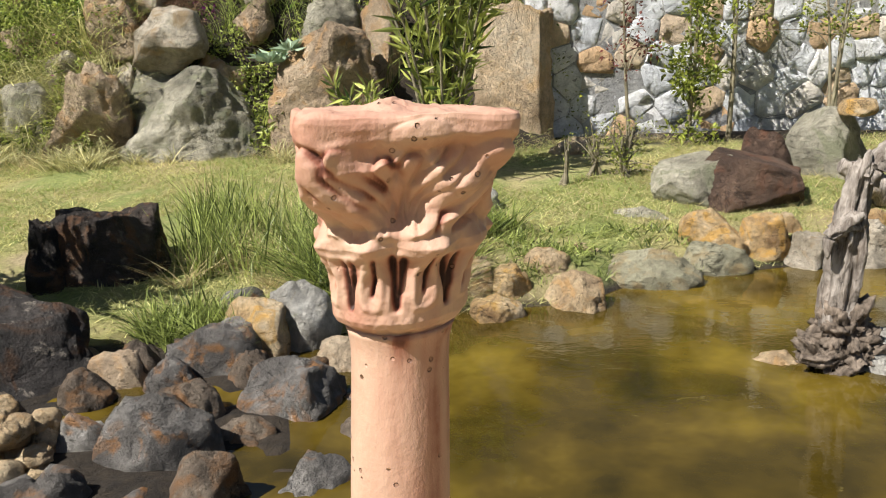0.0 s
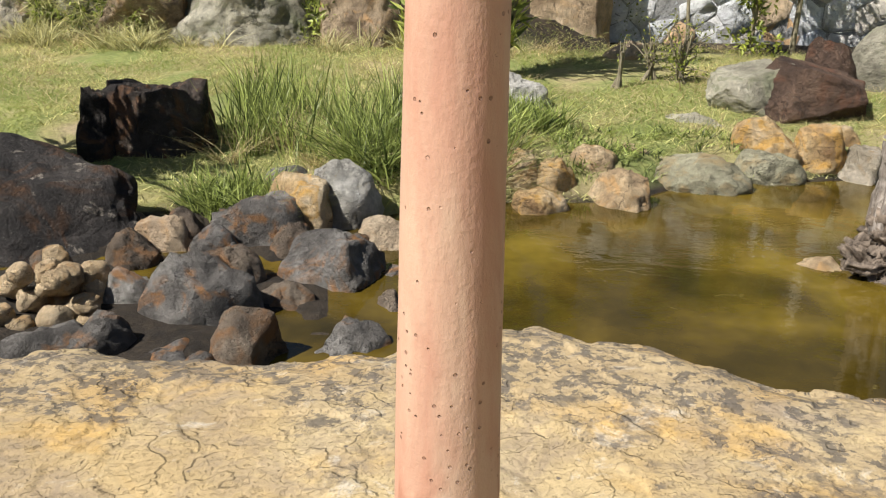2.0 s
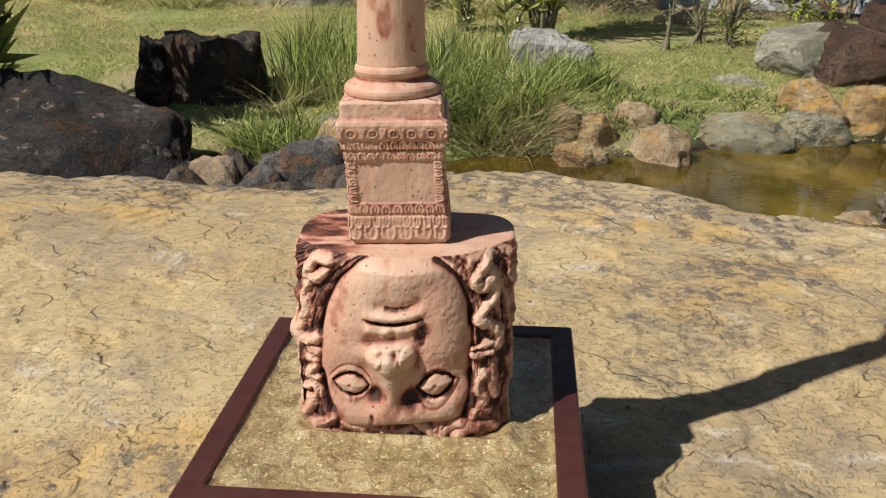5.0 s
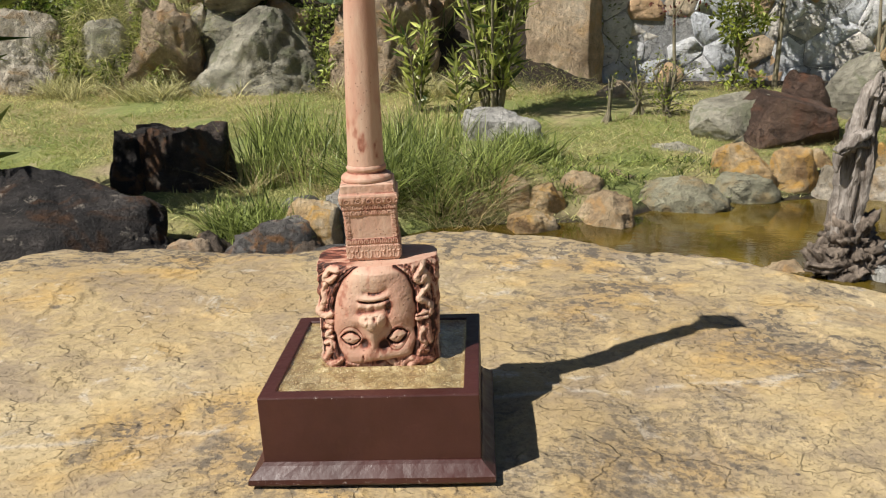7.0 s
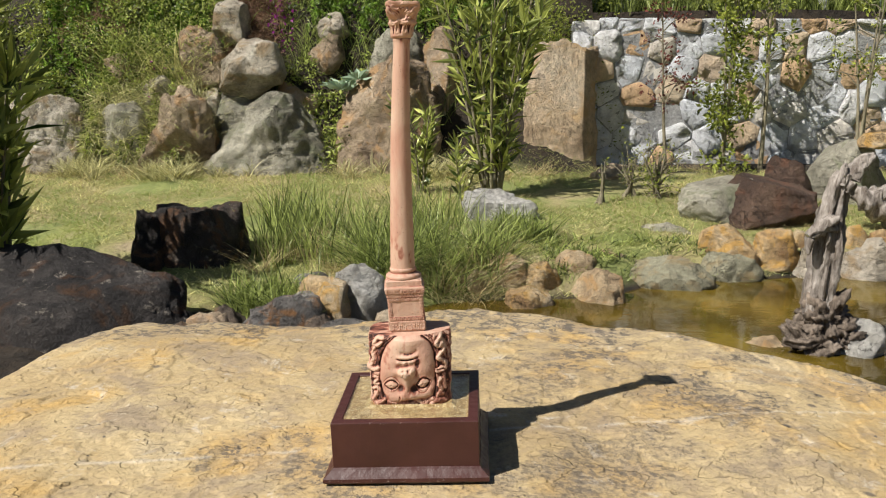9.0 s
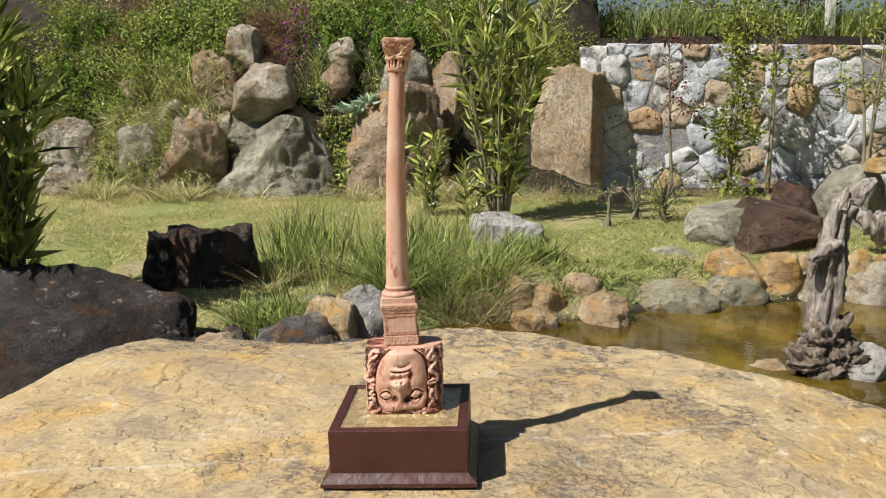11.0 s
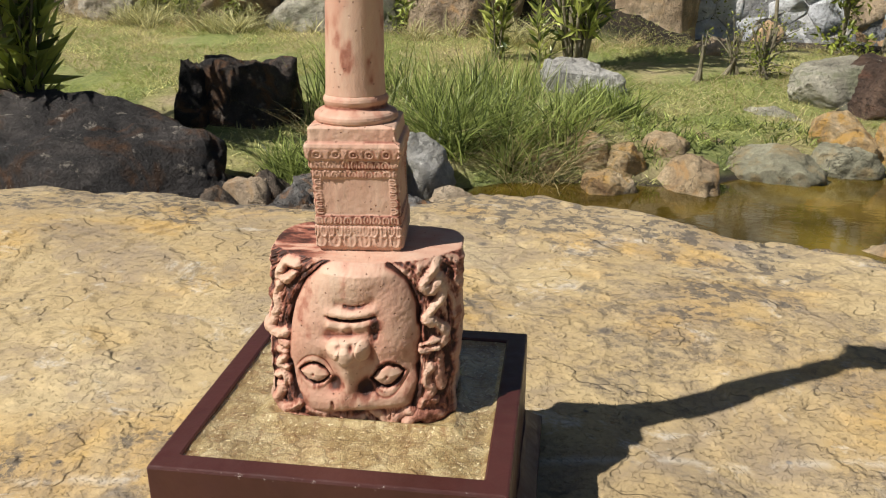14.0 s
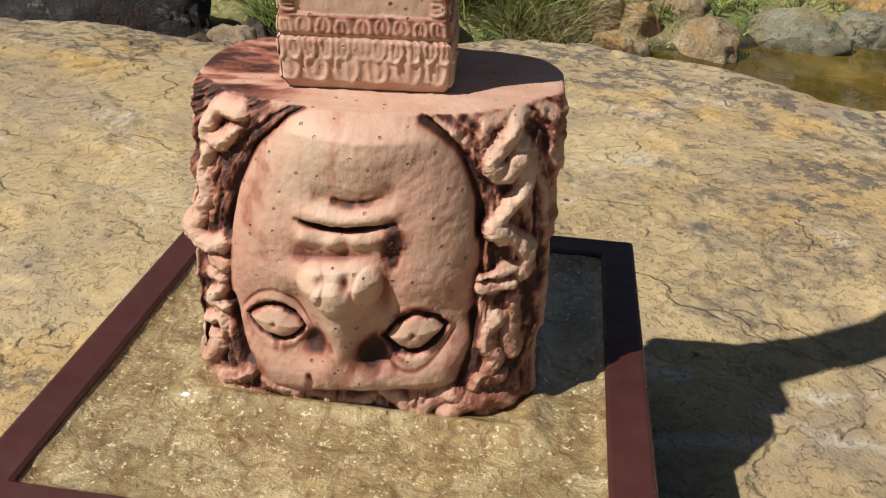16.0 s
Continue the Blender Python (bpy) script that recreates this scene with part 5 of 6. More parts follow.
rock("boulder", (-1.58, 5.66, 0.27), (0.52, 0.42, 0.38), PALE_ROCK, "pale flat-topped boulder resting on the grey boulders", 21, 4, 8, 0.09, 8, SLOPE, 0, (0.7, 0.98), boxy=0.6, flare=0.2, sink=0.15)
rock("boulder", (-0.62, 5.45, -0.05), (0.74, 0.60, 0.78), BROWN_ROCK, "rounded brown boulder streaked with ochre", 39, 5, 5, 0.10, 12, SLOPE, 0, (0.85, 1.05), boxy=0.65, flare=0.02, facets=((-0.5, -1, 0.25, 0.68), (0.6, -1, 0.2, 0.72), (-0.75, -0.3, 1, 0.66)))
rock("boulder", (-1.10, 5.95, 0.40), (0.32, 0.3, 0.22), BROWN_ROCK, "small brown stone among weeds on the slope", 35, 4, 9, 0.1, 0, SLOPE)
rock("boulder", (-1.08, 6.10, 0.60), (0.30, 0.3, 0.16), PALE_ROCK, "small pale stone high on the slope", 36, 4, 9, 0.1, 0, SLOPE)
rock("boulder", (-0.56, 5.92, 0.42), (0.46, 0.4, 0.28), GREY_ROCK, "blue-grey stone above the brown boulder", 37, 4, 9, 0.1, 10, SLOPE)
rock("boulder", (-0.24, 5.85, 0.22), (0.40, 0.4, 0.7), BROWN_ROCK, "shaded brown boulder behind the oleander", 38, 4, 9, 0.1, 10, SLOPE)
rock("boulder", (-3.06, 5.42, -0.17), (0.62, 0.42, 0.50), PALE_ROCK, "pale grey boulder beside the palm", 42, 5, 6, 0.11, -15, SLOPE, 0, (0.75, 0.95), boxy=0.55, flare=0.04, facets=((0.7, -0.6, 0.5, 0.6),))
rock("boulder", (-2.08, 5.40, -0.18), (0.64, 0.5, 0.66), BROWN_ROCK, "weathered brown boulder half covered in dry grass", 45, 5, 11, 0.12, 25, SLOPE)
rock("boulder", (-2.50, 5.50, -0.22), (0.55, 0.5, 0.5), GREY_ROCK, "boulder buried in grass at the foot of the slope", 46, 4, 9, 0.1, 5, SLOPE)
rock("boulder", (-2.02, 5.90, 0.40), (0.38, 0.36, 0.34), BROWN_ROCK, "brown stone under hanging dry stems", 48, 4, 9, 0.1, 0, SLOPE)
rock("boulder", (-1.82, 6.0, 0.62), (0.34, 0.36, 0.30), PALE_ROCK, "pinkish stone high on the slope", 49, 4, 9, 0.1, 0, SLOPE)
rock("standing_boulder", (0.64, 5.60, 0.02), (0.54, 0.34, 0.86), OCHRE_ROCK, "tall ochre boulder standing at the end of the stone wall", 58, 5, 5, 0.10, 0, SLOPE, 2, (0.95, 1.2), boxy=0.95, flare=0.04, sink=0.5, facets=((-0.42, -1, 0.28, 0.66), (0.9, -0.5, 0.1, 0.86)))
for x, y, w, h, m, l, k in ((-2.32, 5.72, 0.36, 0.30, PALE_ROCK, "pale stone half hidden by creeper", 551), (-2.62, 5.86, 0.34, 0.26, BROWN_ROCK, "brown stone under dead stems", 552), (-1.28, 5.72, 0.30, 0.24, BROWN_ROCK, "brown stone wedged between boulders", 553),
                            (-1.95, 5.66, 0.34, 0.30, PALE_ROCK, "pale crumbling stone beside the boulders", 555)):
    rock("boulder", (x, y, float(ground(x, y)) + h * 0.28), (w, w * 0.9, h), m, l, k, 4, 10, 0.10, k * 31, SLOPE)
rock("flat_stone", (0.93, 5.12, -0.43), (0.30, 0.24, 0.12), OCHRE_ROCK, "flat tan stone lying on the lawn", 53, 4, 8, 0.09, 0)

# ---- rocks on the lawn and by the pond ----
rock("split_rock", (1.325, 4.00, -0.455), (0.42, 0.36, 0.27), GREY_ROCK, "grey lichened end of a large split rock", 61, 5, 4, 0.06, -8, "rocks by the pond", 0, (0.8, 1.05), boxy=0.5, flare=0.0, sink=0.1, facets=((-0.35, -0.15, 1, 0.5), (0.1, -1, 0.35, 0.55), (-1, -0.3, 0.5, 0.7), (-0.6, -1, -0.5, 0.7)))
rock("split_rock", (1.585, 3.96, -0.465), (0.58, 0.44, 0.33), RED_BROWN_ROCK, "large dark red-brown angular rock propped over the pond stones", 69, 5, 3, 0.055, 6, "rocks by the pond", 0, (0.8, 1.0), boxy=0.5, flare=0.0, sink=0.1, facets=((0.35, -0.1, 1, 0.48), (-0.15, -1, 0.25, 0.5), (-1, -0.5, 0.35, 0.62), (1, -0.4, 0.15, 0.75), (0.2, -1, -0.8, 0.62)))
rock("rock", (1.74, 4.25, -0.36), (0.40, 0.3, 0.26), RED_BROWN_ROCK, "reddish rock behind the dark one", 64, 4, 11, 0.07, 40, "rocks by the pond", 0, (0.45, 0.8))
rock("rock", (2.20, 4.50, -0.40), (0.76, 0.55, 0.48), GREY_ROCK, "big pale greenish rock beyond the pond", 65, 4, 9, 0.09, 0, "rocks by the pond")
rock("rock", (2.30, 4.36, -0.16), (0.20, 0.2, 0.10), ORANGE_ROCK, "small orange stone lying on a rock", 66, 3, 9, 0.08, 0, "rocks by the pond", sink=0.0)
rock("rock", (2.70, 3.9, -0.45), (0.6, 0.5, 0.45), OCHRE_ROCK, "tan rock at the pond's edge", 67, 4, 9, 0.09, 0, "rocks by the pond")
rock("whitish_stone", (0.165, 3.98, -0.515), (0.42, 0.32, 0.22), WHITE_ROCK, "low whitish stone at the foot of the oleander", 68, 5, 4, 0.11, 4, "", 0, (0.85, 1.05), boxy=0.75, flare=0.05, facets=((0.05, -0.1, 1, 0.62),))
rock("dark_block", (-1.195, 3.18, -0.565), (0.44, 0.40, 0.40), RUST_ROCK, "dark squared block of rock with rusty faces and a flat top", 79, 5, 3, 0.10, 14, "dark rocks", -4, (0.95, 1.15), boxy=0.95, flare=0.06, facets=((-0.3, -1, 0.35, 0.80), (0.85, -0.6, 0.15, 0.92)))
rock("dark_block", (-1.415, 3.06, -0.53), (0.20, 0.26, 0.34), RUST_ROCK, "upright dark knob of rock beside the squared block", 72, 5, 7, 0.11, 0, "dark rocks", -4, (0.6, 0.9), boxy=0.5, flare=0.1)
rock("flat_grey_rock", (-0.62, 2.86, -0.665), (0.30, 0.26, 0.15), MIX_ROCK, "flat grey rock lying under the tall grass", 171, 4, 6, 0.10, 10, "dark rocks", 0, (0.7, 0.95), boxy=0.5)
rock("dark_boulder", (-1.53, 2.40, -0.675), (1.22, 0.62, 0.54), DARK_ROCK, "long dark boulder with pale flecks lying in shade", 74, 5, 4, 0.075, -8, "dark rocks", 5, (0.85, 1.05), boxy=0.55, flare=0.10, facets=((0.15, -0.25, 1, 0.70), (0.75, -0.5, 0.8, 0.80)))

SHORE = "stones round the pond"
for c, s, m, l, k in (
        ((1.21, 3.32, -0.57), (0.30, 0.24, 0.20), ORANGE_ROCK, "orange-brown shore stone with a flat face", 81),
        ((1.41, 3.27, -0.545), (0.20, 0.18, 0.16), ORANGE_ROCK, "yellow and orange block of stone at the waterline", 82),
        ((1.57, 3.42, -0.55), (0.10, 0.1, 0.10), ORANGE_ROCK, "small yellow shore stone", 83),
        ((1.81, 3.42, -0.56), (0.13, 0.12, 0.16), ORANGE_ROCK, "upright red-orange shore stone", 84),
        ((1.94, 3.42, -0.56), (0.14, 0.12, 0.12), ORANGE_ROCK, "yellow rounded shore stone", 85),
        ((1.56, 3.24, -0.62), (0.26, 0.22, 0.16), PALE_ROCK, "pale slab sloping into the pond", 86),
        ((1.82, 3.22, -0.62), (0.34, 0.25, 0.22), PALE_ROCK, "pale rock sloping into the pond", 87),
        ((2.15, 3.30, -0.62), (0.34, 0.25, 0.22), TAN_ROCK, "tan rock at the water's edge", 88),
        ((0.86, 3.04, -0.645), (0.46, 0.28, 0.17), OLIVE_ROCK, "smooth pale olive slab dipping into the water", 89),
        ((1.17, 3.16, -0.62), (0.26, 0.2, 0.12), OLIVE_ROCK, "pale olive slab at the waterline", 90),
        ((0.98, 3.62, -0.575), (0.36, 0.26, 0.12), GREY_ROCK, "flat grey rock sunk in the grass", 91),
        ((0.18, 2.93, -0.60), (0.20, 0.18, 0.15), TAN_ROCK, "tan shore stone below the grass", 92),
        ((0.32, 2.88, -0.61), (0.15, 0.15, 0.14), ORANGE_ROCK, "ochre shore stone wedged between tan ones", 93),
        ((0.46, 3.02, -0.60), (0.19, 0.16, 0.15), TAN_ROCK, "brown shore stone with a rough face", 94),
        ((0.25, 2.70, -0.655), (0.19, 0.16, 0.10), ORANGE_ROCK, "low golden stone in the shallow water", 95),
        ((0.54, 2.80, -0.63), (0.23, 0.19, 0.14), TAN_ROCK, "rounded tan stone at the waterline", 96),
        ((0.04, 2.84, -0.64), (0.14, 0.14, 0.13), TAN_ROCK, "tan stone under overhanging grass", 97),
        ((0.64, 3.18, -0.60), (0.16, 0.14, 0.10), TAN_ROCK, "small tan stone in the bank", 99),
        ((-0.66, 2.42, -0.70), (0.32, 0.28, 0.26), MIX_ROCK, "rounded grey stone with a rusty side", 101),
        ((-0.53, 2.55, -0.62), (0.24, 0.2, 0.18), ORANGE_ROCK, "rust-orange stone in the pile", 102),
        ((-0.40, 2.62, -0.61), (0.24, 0.22, 0.20), WHITE_ROCK, "white-grey stone leaning on the orange one", 103),
        ((-0.37, 2.14, -0.71), (0.29, 0.26, 0.24), MIX_ROCK, "pale grey stone at the pond's edge", 104),
        ((-0.68, 1.86, -0.70), (0.38, 0.32, 0.29), MIX_ROCK, "grey and white boulder with an orange flank", 105),
        ((-0.64, 1.58, -0.73), (0.24, 0.22, 0.12), MIX_ROCK, "low grey stone by the sandstone slab", 106),
        ((-0.46, 1.92, -0.76), (0.18, 0.18, 0.20), PILE_ROCK, "brown stone in the gap of the pile", 107),
        ((-0.90, 2.36, -0.70), (0.24, 0.2, 0.18), BROWN_ROCK, "brown stone in the shade of the dark boulder", 108),
        ((-0.27, 1.72, -0.74), (0.22, 0.2, 0.17), MIX_ROCK, "dark grey stone at the waterline", 109),
        ((-0.30, 1.45, -0.75), (0.2, 0.18, 0.14), PILE_ROCK, "brown stone half under water", 110),
        ((-0.95, 1.62, -0.74), (0.26, 0.22, 0.16), MIX_ROCK, "stone lying in the pile's shade", 111),
        ((-0.24, 2.42, -0.70), (0.2, 0.18, 0.14), BROWN_ROCK, "brown stone in the shallows", 112)):
    far = 1.035 if k < 100 else 1.0
    c = tuple(e + (v - e) * far for v, e in zip(c, (0.06, -0.55, 0.24)))
    rock("shore_stone", c, tuple(v * (1.16 if 91 < k < 100 else 1.10) for v in s), m, l, k, 4, 8, 0.10, (k * 47) % 90 - 45, SHORE, 0, (0.66, 0.95), boxy=0.38, flare=0.08)


for c, s, m, l, k in (((1.36, 2.26, -0.67), (0.22, 0.18, 0.17), WHITE_ROCK, "whitish stone beside the driftwood stump", 571), ((1.56, 2.34, -0.68), (0.24, 0.2, 0.16), GREY_ROCK, "dark grey stone beside the driftwood stump", 572), ((1.06, 2.36, -0.72), (0.26, 0.2, 0.10), TAN_ROCK, "low tan stone under water by the stump", 573)):
    rock("shore_stone", c, s, m, l, k, 4, 10, 0.09, k * 31, SHORE, 0, (0.62, 0.95), boxy=0.1)
rng = np.random.default_rng(91)
pile = [(-0.68, 1.86), (-0.37, 2.14), (-0.66, 2.42), (-0.46, 1.92), (-0.99, 1.82), (-0.53, 2.55), (-0.40, 2.62), (-0.64, 1.58), (-0.27, 1.72)]
kinds = ((MIX_ROCK, "small grey stone with rusty stains in the pile"), (PILE_ROCK, "small brown stone in the pile, coloured darker for its shade"), (MIX_ROCK, "grey stone with rusty stains in the pile"), (PILE_ROCK, "dull brown stone between larger ones"))
for k in range(110):
    x, y = rng.uniform(-1.15, -0.18), rng.uniform(1.28, 2.50)
    if min(math.hypot(x - a, y - b) for a, b in pile) < 0.165:
        continue
    pile.append((x, y))
    w = rng.uniform(0.14, 0.23)
    m, l = kinds[int(rng.integers(4))]
    rock("shore_stone", (x, y, float(ground(x, y)) + w * 0.16), (w, w * 0.9, w * rng.uniform(0.6, 0.85)), m, l, 500 + k, 4, 10, 0.09, k * 41, SHORE, 0, (0.62, 0.95), boxy=0.05)


def pebble_lump():
    """A lump of pale rounded pebbles cemented together."""
    rng = np.random.default_rng(6)
    v0, f0 = SPHERES[3]
    top = tagged(new("pebble_lump"), "lump of pale tan pebbles cemented together", "rock")
    top.location = (-0.99, 1.82, -0.645)
    for k in range(26):
        c = rng.normal(size=3) * np.array([0.07, 0.06, 0.05])
        r = rng.uniform(0.026, 0.045)
        v = v0 * r * np.array([1, 1, 0.85])
        v = v + v0 * (fbm(v0 + k, 1.5, 3, k) * r * 0.22)[:, None] + c
        link_mesh("pebble", v, f0, TAN_ROCK, top)


pebble_lump()


# ---- driftwood stump in the pond ----
def stump():
    base = Vector((1.232, 2.30, -0.735))
    top = tagged(new("driftwood_stump"), "weathered grey driftwood trunk standing on its tangled roots in the pond", "stump")
    top.location = base

    def wood(name, pts, radii, sides, seed, rough, mat, label=""):
        """A ribbed, furrowed length of wood."""
        p = smooth3(pts, 12)
        r = np.interp(np.linspace(0, 1, len(p)), np.linspace(0, 1, len(radii)), radii)
        v, f = tube(p, r, sides)
        ring = v[:-2].reshape(len(p), sides, 3)
        a = np.linspace(0, 2 * np.pi, sides, endpoint=False)[None]
        u = np.linspace(0, 1, len(p))[:, None]
        where = xyz(np.cos(a + 0.5 * u) + 0 * u, np.sin(a + 0.5 * u) + 0 * u, 0 * a + u * 1.2)
        d = 0.55 * fbm(where, 1.1, 2, seed) - 0.9 * np.abs(fbm(where * np.array([1, 1, 0.35]), 3.2, 4, seed + 2, 0.6)) + 0.25 * fbm(where, 9, 3, seed + 4)
        ring = ring + (ring - p[:, None]) * (d * rough)[..., None]
        v[:-2] = ring.reshape(-1, 3)
        return link_mesh(name, v, f, mat, top, label)

    wood("trunk", [(-0.015, 0.0, 0.10), (-0.014, 0.0, 0.23), (-0.008, 0.0, 0.33), (-0.003, -0.005, 0.415), (0.002, 0.0, 0.47), (0.008, 0.0, 0.53), (0.020, 0.0, 0.59), (0.036, 0.0, 0.635)],
         [0.054, 0.050, 0.054, 0.060, 0.052, 0.043, 0.040, 0.030], 40, 3, 0.50, DRIFTWOOD)
    wood("limb", [(0.030, 0.0, 0.575), (0.062, 0.0, 0.640), (0.096, 0.005, 0.672), (0.130, 0.010, 0.692)], [0.036, 0.032, 0.027, 0.012], 24, 14, 0.45, DRIFTWOOD)
    wood("broken_branch", [(0.005, -0.03, 0.470), (-0.045, -0.045, 0.455), (-0.080, -0.045, 0.425), (-0.078, -0.04, 0.365)], [0.040, 0.032, 0.022, 0.004], 20, 5, 0.5, DRIFTWOOD, "pale splintered branch stub")
    wood("limb", [(0.020, -0.01, 0.60), (0.022, -0.015, 0.65), (0.026, -0.015, 0.672)], [0.022, 0.014, 0.004], 14, 31, 0.5, DRIFTWOOD)
    rng = np.random.default_rng(8)
    v0, f0 = SPHERES[5]
    for k, (c, s) in enumerate((((0.005, 0.0, 0.115), (0.070, 0.070, 0.095)), ((0.052, -0.02, 0.05), (0.058, 0.065, 0.085)), ((-0.030, -0.01, 0.035), (0.060, 0.07, 0.07)))):
        p = v0 * np.array(s)
        d = np.abs(fbm(p, 26, 5, 3 + k, 0.66)) * 0.055 - 0.018 + fbm(p, 80, 3, 9 + k) * 0.007
        link_mesh("root_mass", p + v0 * d[:, None] + np.array(c), f0, ROOTWOOD, top, "dark crumbling root mass")
    ways = (((-0.010, -0.06, 0.085), (-0.09, -0.09, 0.070), (-0.155, -0.09, 0.085)), ((0.04, -0.07, 0.065), (-0.04, -0.10, 0.030), (-0.115, -0.11, 0.005)), ((0.07, -0.05, 0.06), (0.10, -0.08, 0.0), (0.11, -0.09, -0.06)))
    for k, p in enumerate(ways):
        wood("root", p, [0.024, 0.020, 0.012], 14, 60 + k, 0.6, ROOTWOOD)
    for k in range(16):
        a = rng.uniform(0, 2 * np.pi)
        far = rng.uniform(0.09, 0.15)
        wood("root", [(0.01, 0, 0.09), (0.01 + np.cos(a) * far * 0.6, np.sin(a) * far * 0.6, rng.uniform(0.05, 0.14)), (0.01 + np.cos(a) * far, np.sin(a) * far, rng.uniform(-0.06, 0.10))], [0.026, 0.018, 0.006], 12, 20 + k, 0.6, ROOTWOOD)


def smooth3(pts, n=6):
    p = np.array([pts[0], *pts, pts[-1]], float)
    out = []
    for k in range(1, len(p) - 2):
        for u in np.linspace(0, 1, n, endpoint=False):
            a, b, c, d = p[k - 1], p[k], p[k + 1], p[k + 2]
            out.append(0.5 * (2 * b + (c - a) * u + (2 * a - 5 * b + 4 * c - d) * u * u + (3 * b - a - 3 * c + d) * u ** 3))
    out.append(p[-2])
    return np.array(out)


stump()


# ---- plants ----
def scatter(n, x0, x1, y0, y1, seed, keep=None):
    rng = np.random.default_rng(seed)
    x, y = rng.uniform(x0, x1, n), rng.uniform(y0, y1, n)
    if keep is not None:
        k = keep(x, y)
        x, y = x[k], y[k]
    return xyz(x, y, ground(x, y) - 0.004)


def on_lawn(x, y):
    return (far_shore(x) + 0.05 < y) & (fbm(xyz(x, y, 0 * x), 1.9, 3, 44) > -0.62)


lawn = scatter(90000, -4.0, 3.4, 2.6, 5.5, 1, on_lawn)
rng = np.random.default_rng(2)
blades("lawn_grass", lawn, rng.uniform(0.012, 0.040, len(lawn)), rng.uniform(0.003, 0.006, len(lawn)), 2.2, LAWN, "short mown yellow-green lawn grass", "grass", 3, 2)
straw = scatter(16000, -4.0, 3.0, 3.6, 5.6, 5, on_lawn)
blades("cut_straw", straw, rng.uniform(0.02, 0.07, len(straw)), 0.003, 3.5, DRY_GRASS, "dry cut grass strewn over the lawn", "grass", 6, 2, 0.2)


def tussocks(name, spots, mat, label, seed, per=160, tall=(0.16, 0.38), width=(0.0045, 0.0085), spread=0.05, lean=0.55):
    rng = np.random.default_rng(seed)
    pts, hs = [], []
    for x, y, k in spots:
        n = int(per * k)
        a, r = rng.uniform(0, 2 * np.pi, n), spread * k * np.sqrt(rng.uniform(0, 1, n))
        px_, py_ = x + np.cos(a) * r, y + np.sin(a) * r
        pts.append(xyz(px_, py_, ground(px_, py_) - 0.01))
        hs.append(rng.uniform(*tall, n) * (0.6 + 0.4 * k))
    pts, hs = np.concatenate(pts), np.concatenate(hs)
    blades(name, pts, hs, rng.uniform(*width, len(pts)), lean, mat, label, "grass", seed + 1, 3, 0.7)


rng = np.random.default_rng(12)
spots = [(rng.uniform(-1.02, -0.05), rng.uniform(3.05, 3.75), rng.uniform(0.5, 1.2)) for _ in range(44)]
tussocks("tall_grass", spots, GRASS, "tall green grass tufts on the pond's far bank", 31, 44, (0.10, 0.34), (0.0035, 0.0070), 0.08, 0.42)
spots = [(rng.uniform(-0.46, 0.16), rng.uniform(2.84, 3.30), rng.uniform(0.6, 1.3)) for _ in range(40)]
tussocks("reed_grass", spots, GRASS, "dense dark green grass leaning over the shore stones", 33, 64, (0.10, 0.27), (0.004, 0.008), 0.06, 1.0)
spots = [(rng.uniform(-0.46, 0.10), rng.uniform(2.78, 3.0), rng.uniform(0.6, 1.2)) for _ in range(20)]
tussocks("drooping_straw", spots, DRY_GRASS, "dead straw drooping from the bank over the stones", 133, 22, (0.10, 0.24), (0.002, 0.004), 0.06, 1.7)
spots = [(rng.uniform(-0.92, -0.58), rng.uniform(2.46, 2.68), rng.uniform(0.7, 1.1)) for _ in range(18)]
tussocks("shaded_grass", spots, GRASS, "dark green grass growing between the stones", 35, 80, (0.07, 0.19), lean=0.9)
spots = [(0.27 + rng.uniform(-0.13, 0.13), 3.55 + rng.uniform(-0.12, 0.12), rng.uniform(0.6, 1.1)) for _ in range(10)]
tussocks("grass_tuft", spots, GRASS, "rounded grass tuft in front of the whitish stone", 37, 110, (0.06, 0.18), lean=0.8)
spots = [(rng.uniform(-0.9, 0.2), rng.uniform(2.95, 3.4), rng.uniform(0.5, 1.0)) for _ in range(26)]
tussocks("dry_grass", spots, DRY_GRASS, "straw-coloured dead grass among the green tufts", 39, 60, (0.08, 0.22), (0.002, 0.004), lean=1.3)
spots = [(rng.uniform(0.35, 1.3), rng.uniform(3.05, 3.55), rng.uniform(0.5, 1.0)) for _ in range(60)]
tussocks("bank_herbs", spots, GRASS, "low bright green herbs on the bank", 41, 60, (0.02, 0.07), (0.004, 0.009), 0.07, 1.2)
spots = [(rng.uniform(-3.6, 0.5), rng.uniform(5.0, 5.35), rng.uniform(0.5, 1.0)) for _ in range(46)]
tussocks("slope_foot_grass", spots, DRY_GRASS, "dry grass along the foot of the boulders", 43, 45, (0.05, 0.14), (0.003, 0.005), 0.08, 1.6)
spots = [(rng.uniform(-2.75, -1.95), rng.uniform(5.45, 6.0), rng.uniform(0.7, 1.2)) for _ in range(45)]
foot = [(rng.uniform(-2.9, 0.2), rng.uniform(5.0, 5.2), rng.uniform(0.5, 1.2)) for _ in range(26)]
tussocks("foot_weeds", foot, PALE_WEED, "pale green weeds sprawling at the foot of the boulders", 53, 70, (0.08, 0.20), (0.005, 0.009), 0.08, 1.3)
tussocks("hanging_grass", spots, LAWN, "long pale grass hanging over the boulders", 45, 90, (0.15, 0.36), (0.004, 0.007), 0.1, 1.5)
spots = [(rng.uniform(-3.8, 0.4), rng.uniform(5.6, 6.9), rng.uniform(0.6, 1.2)) for _ in range(80)]
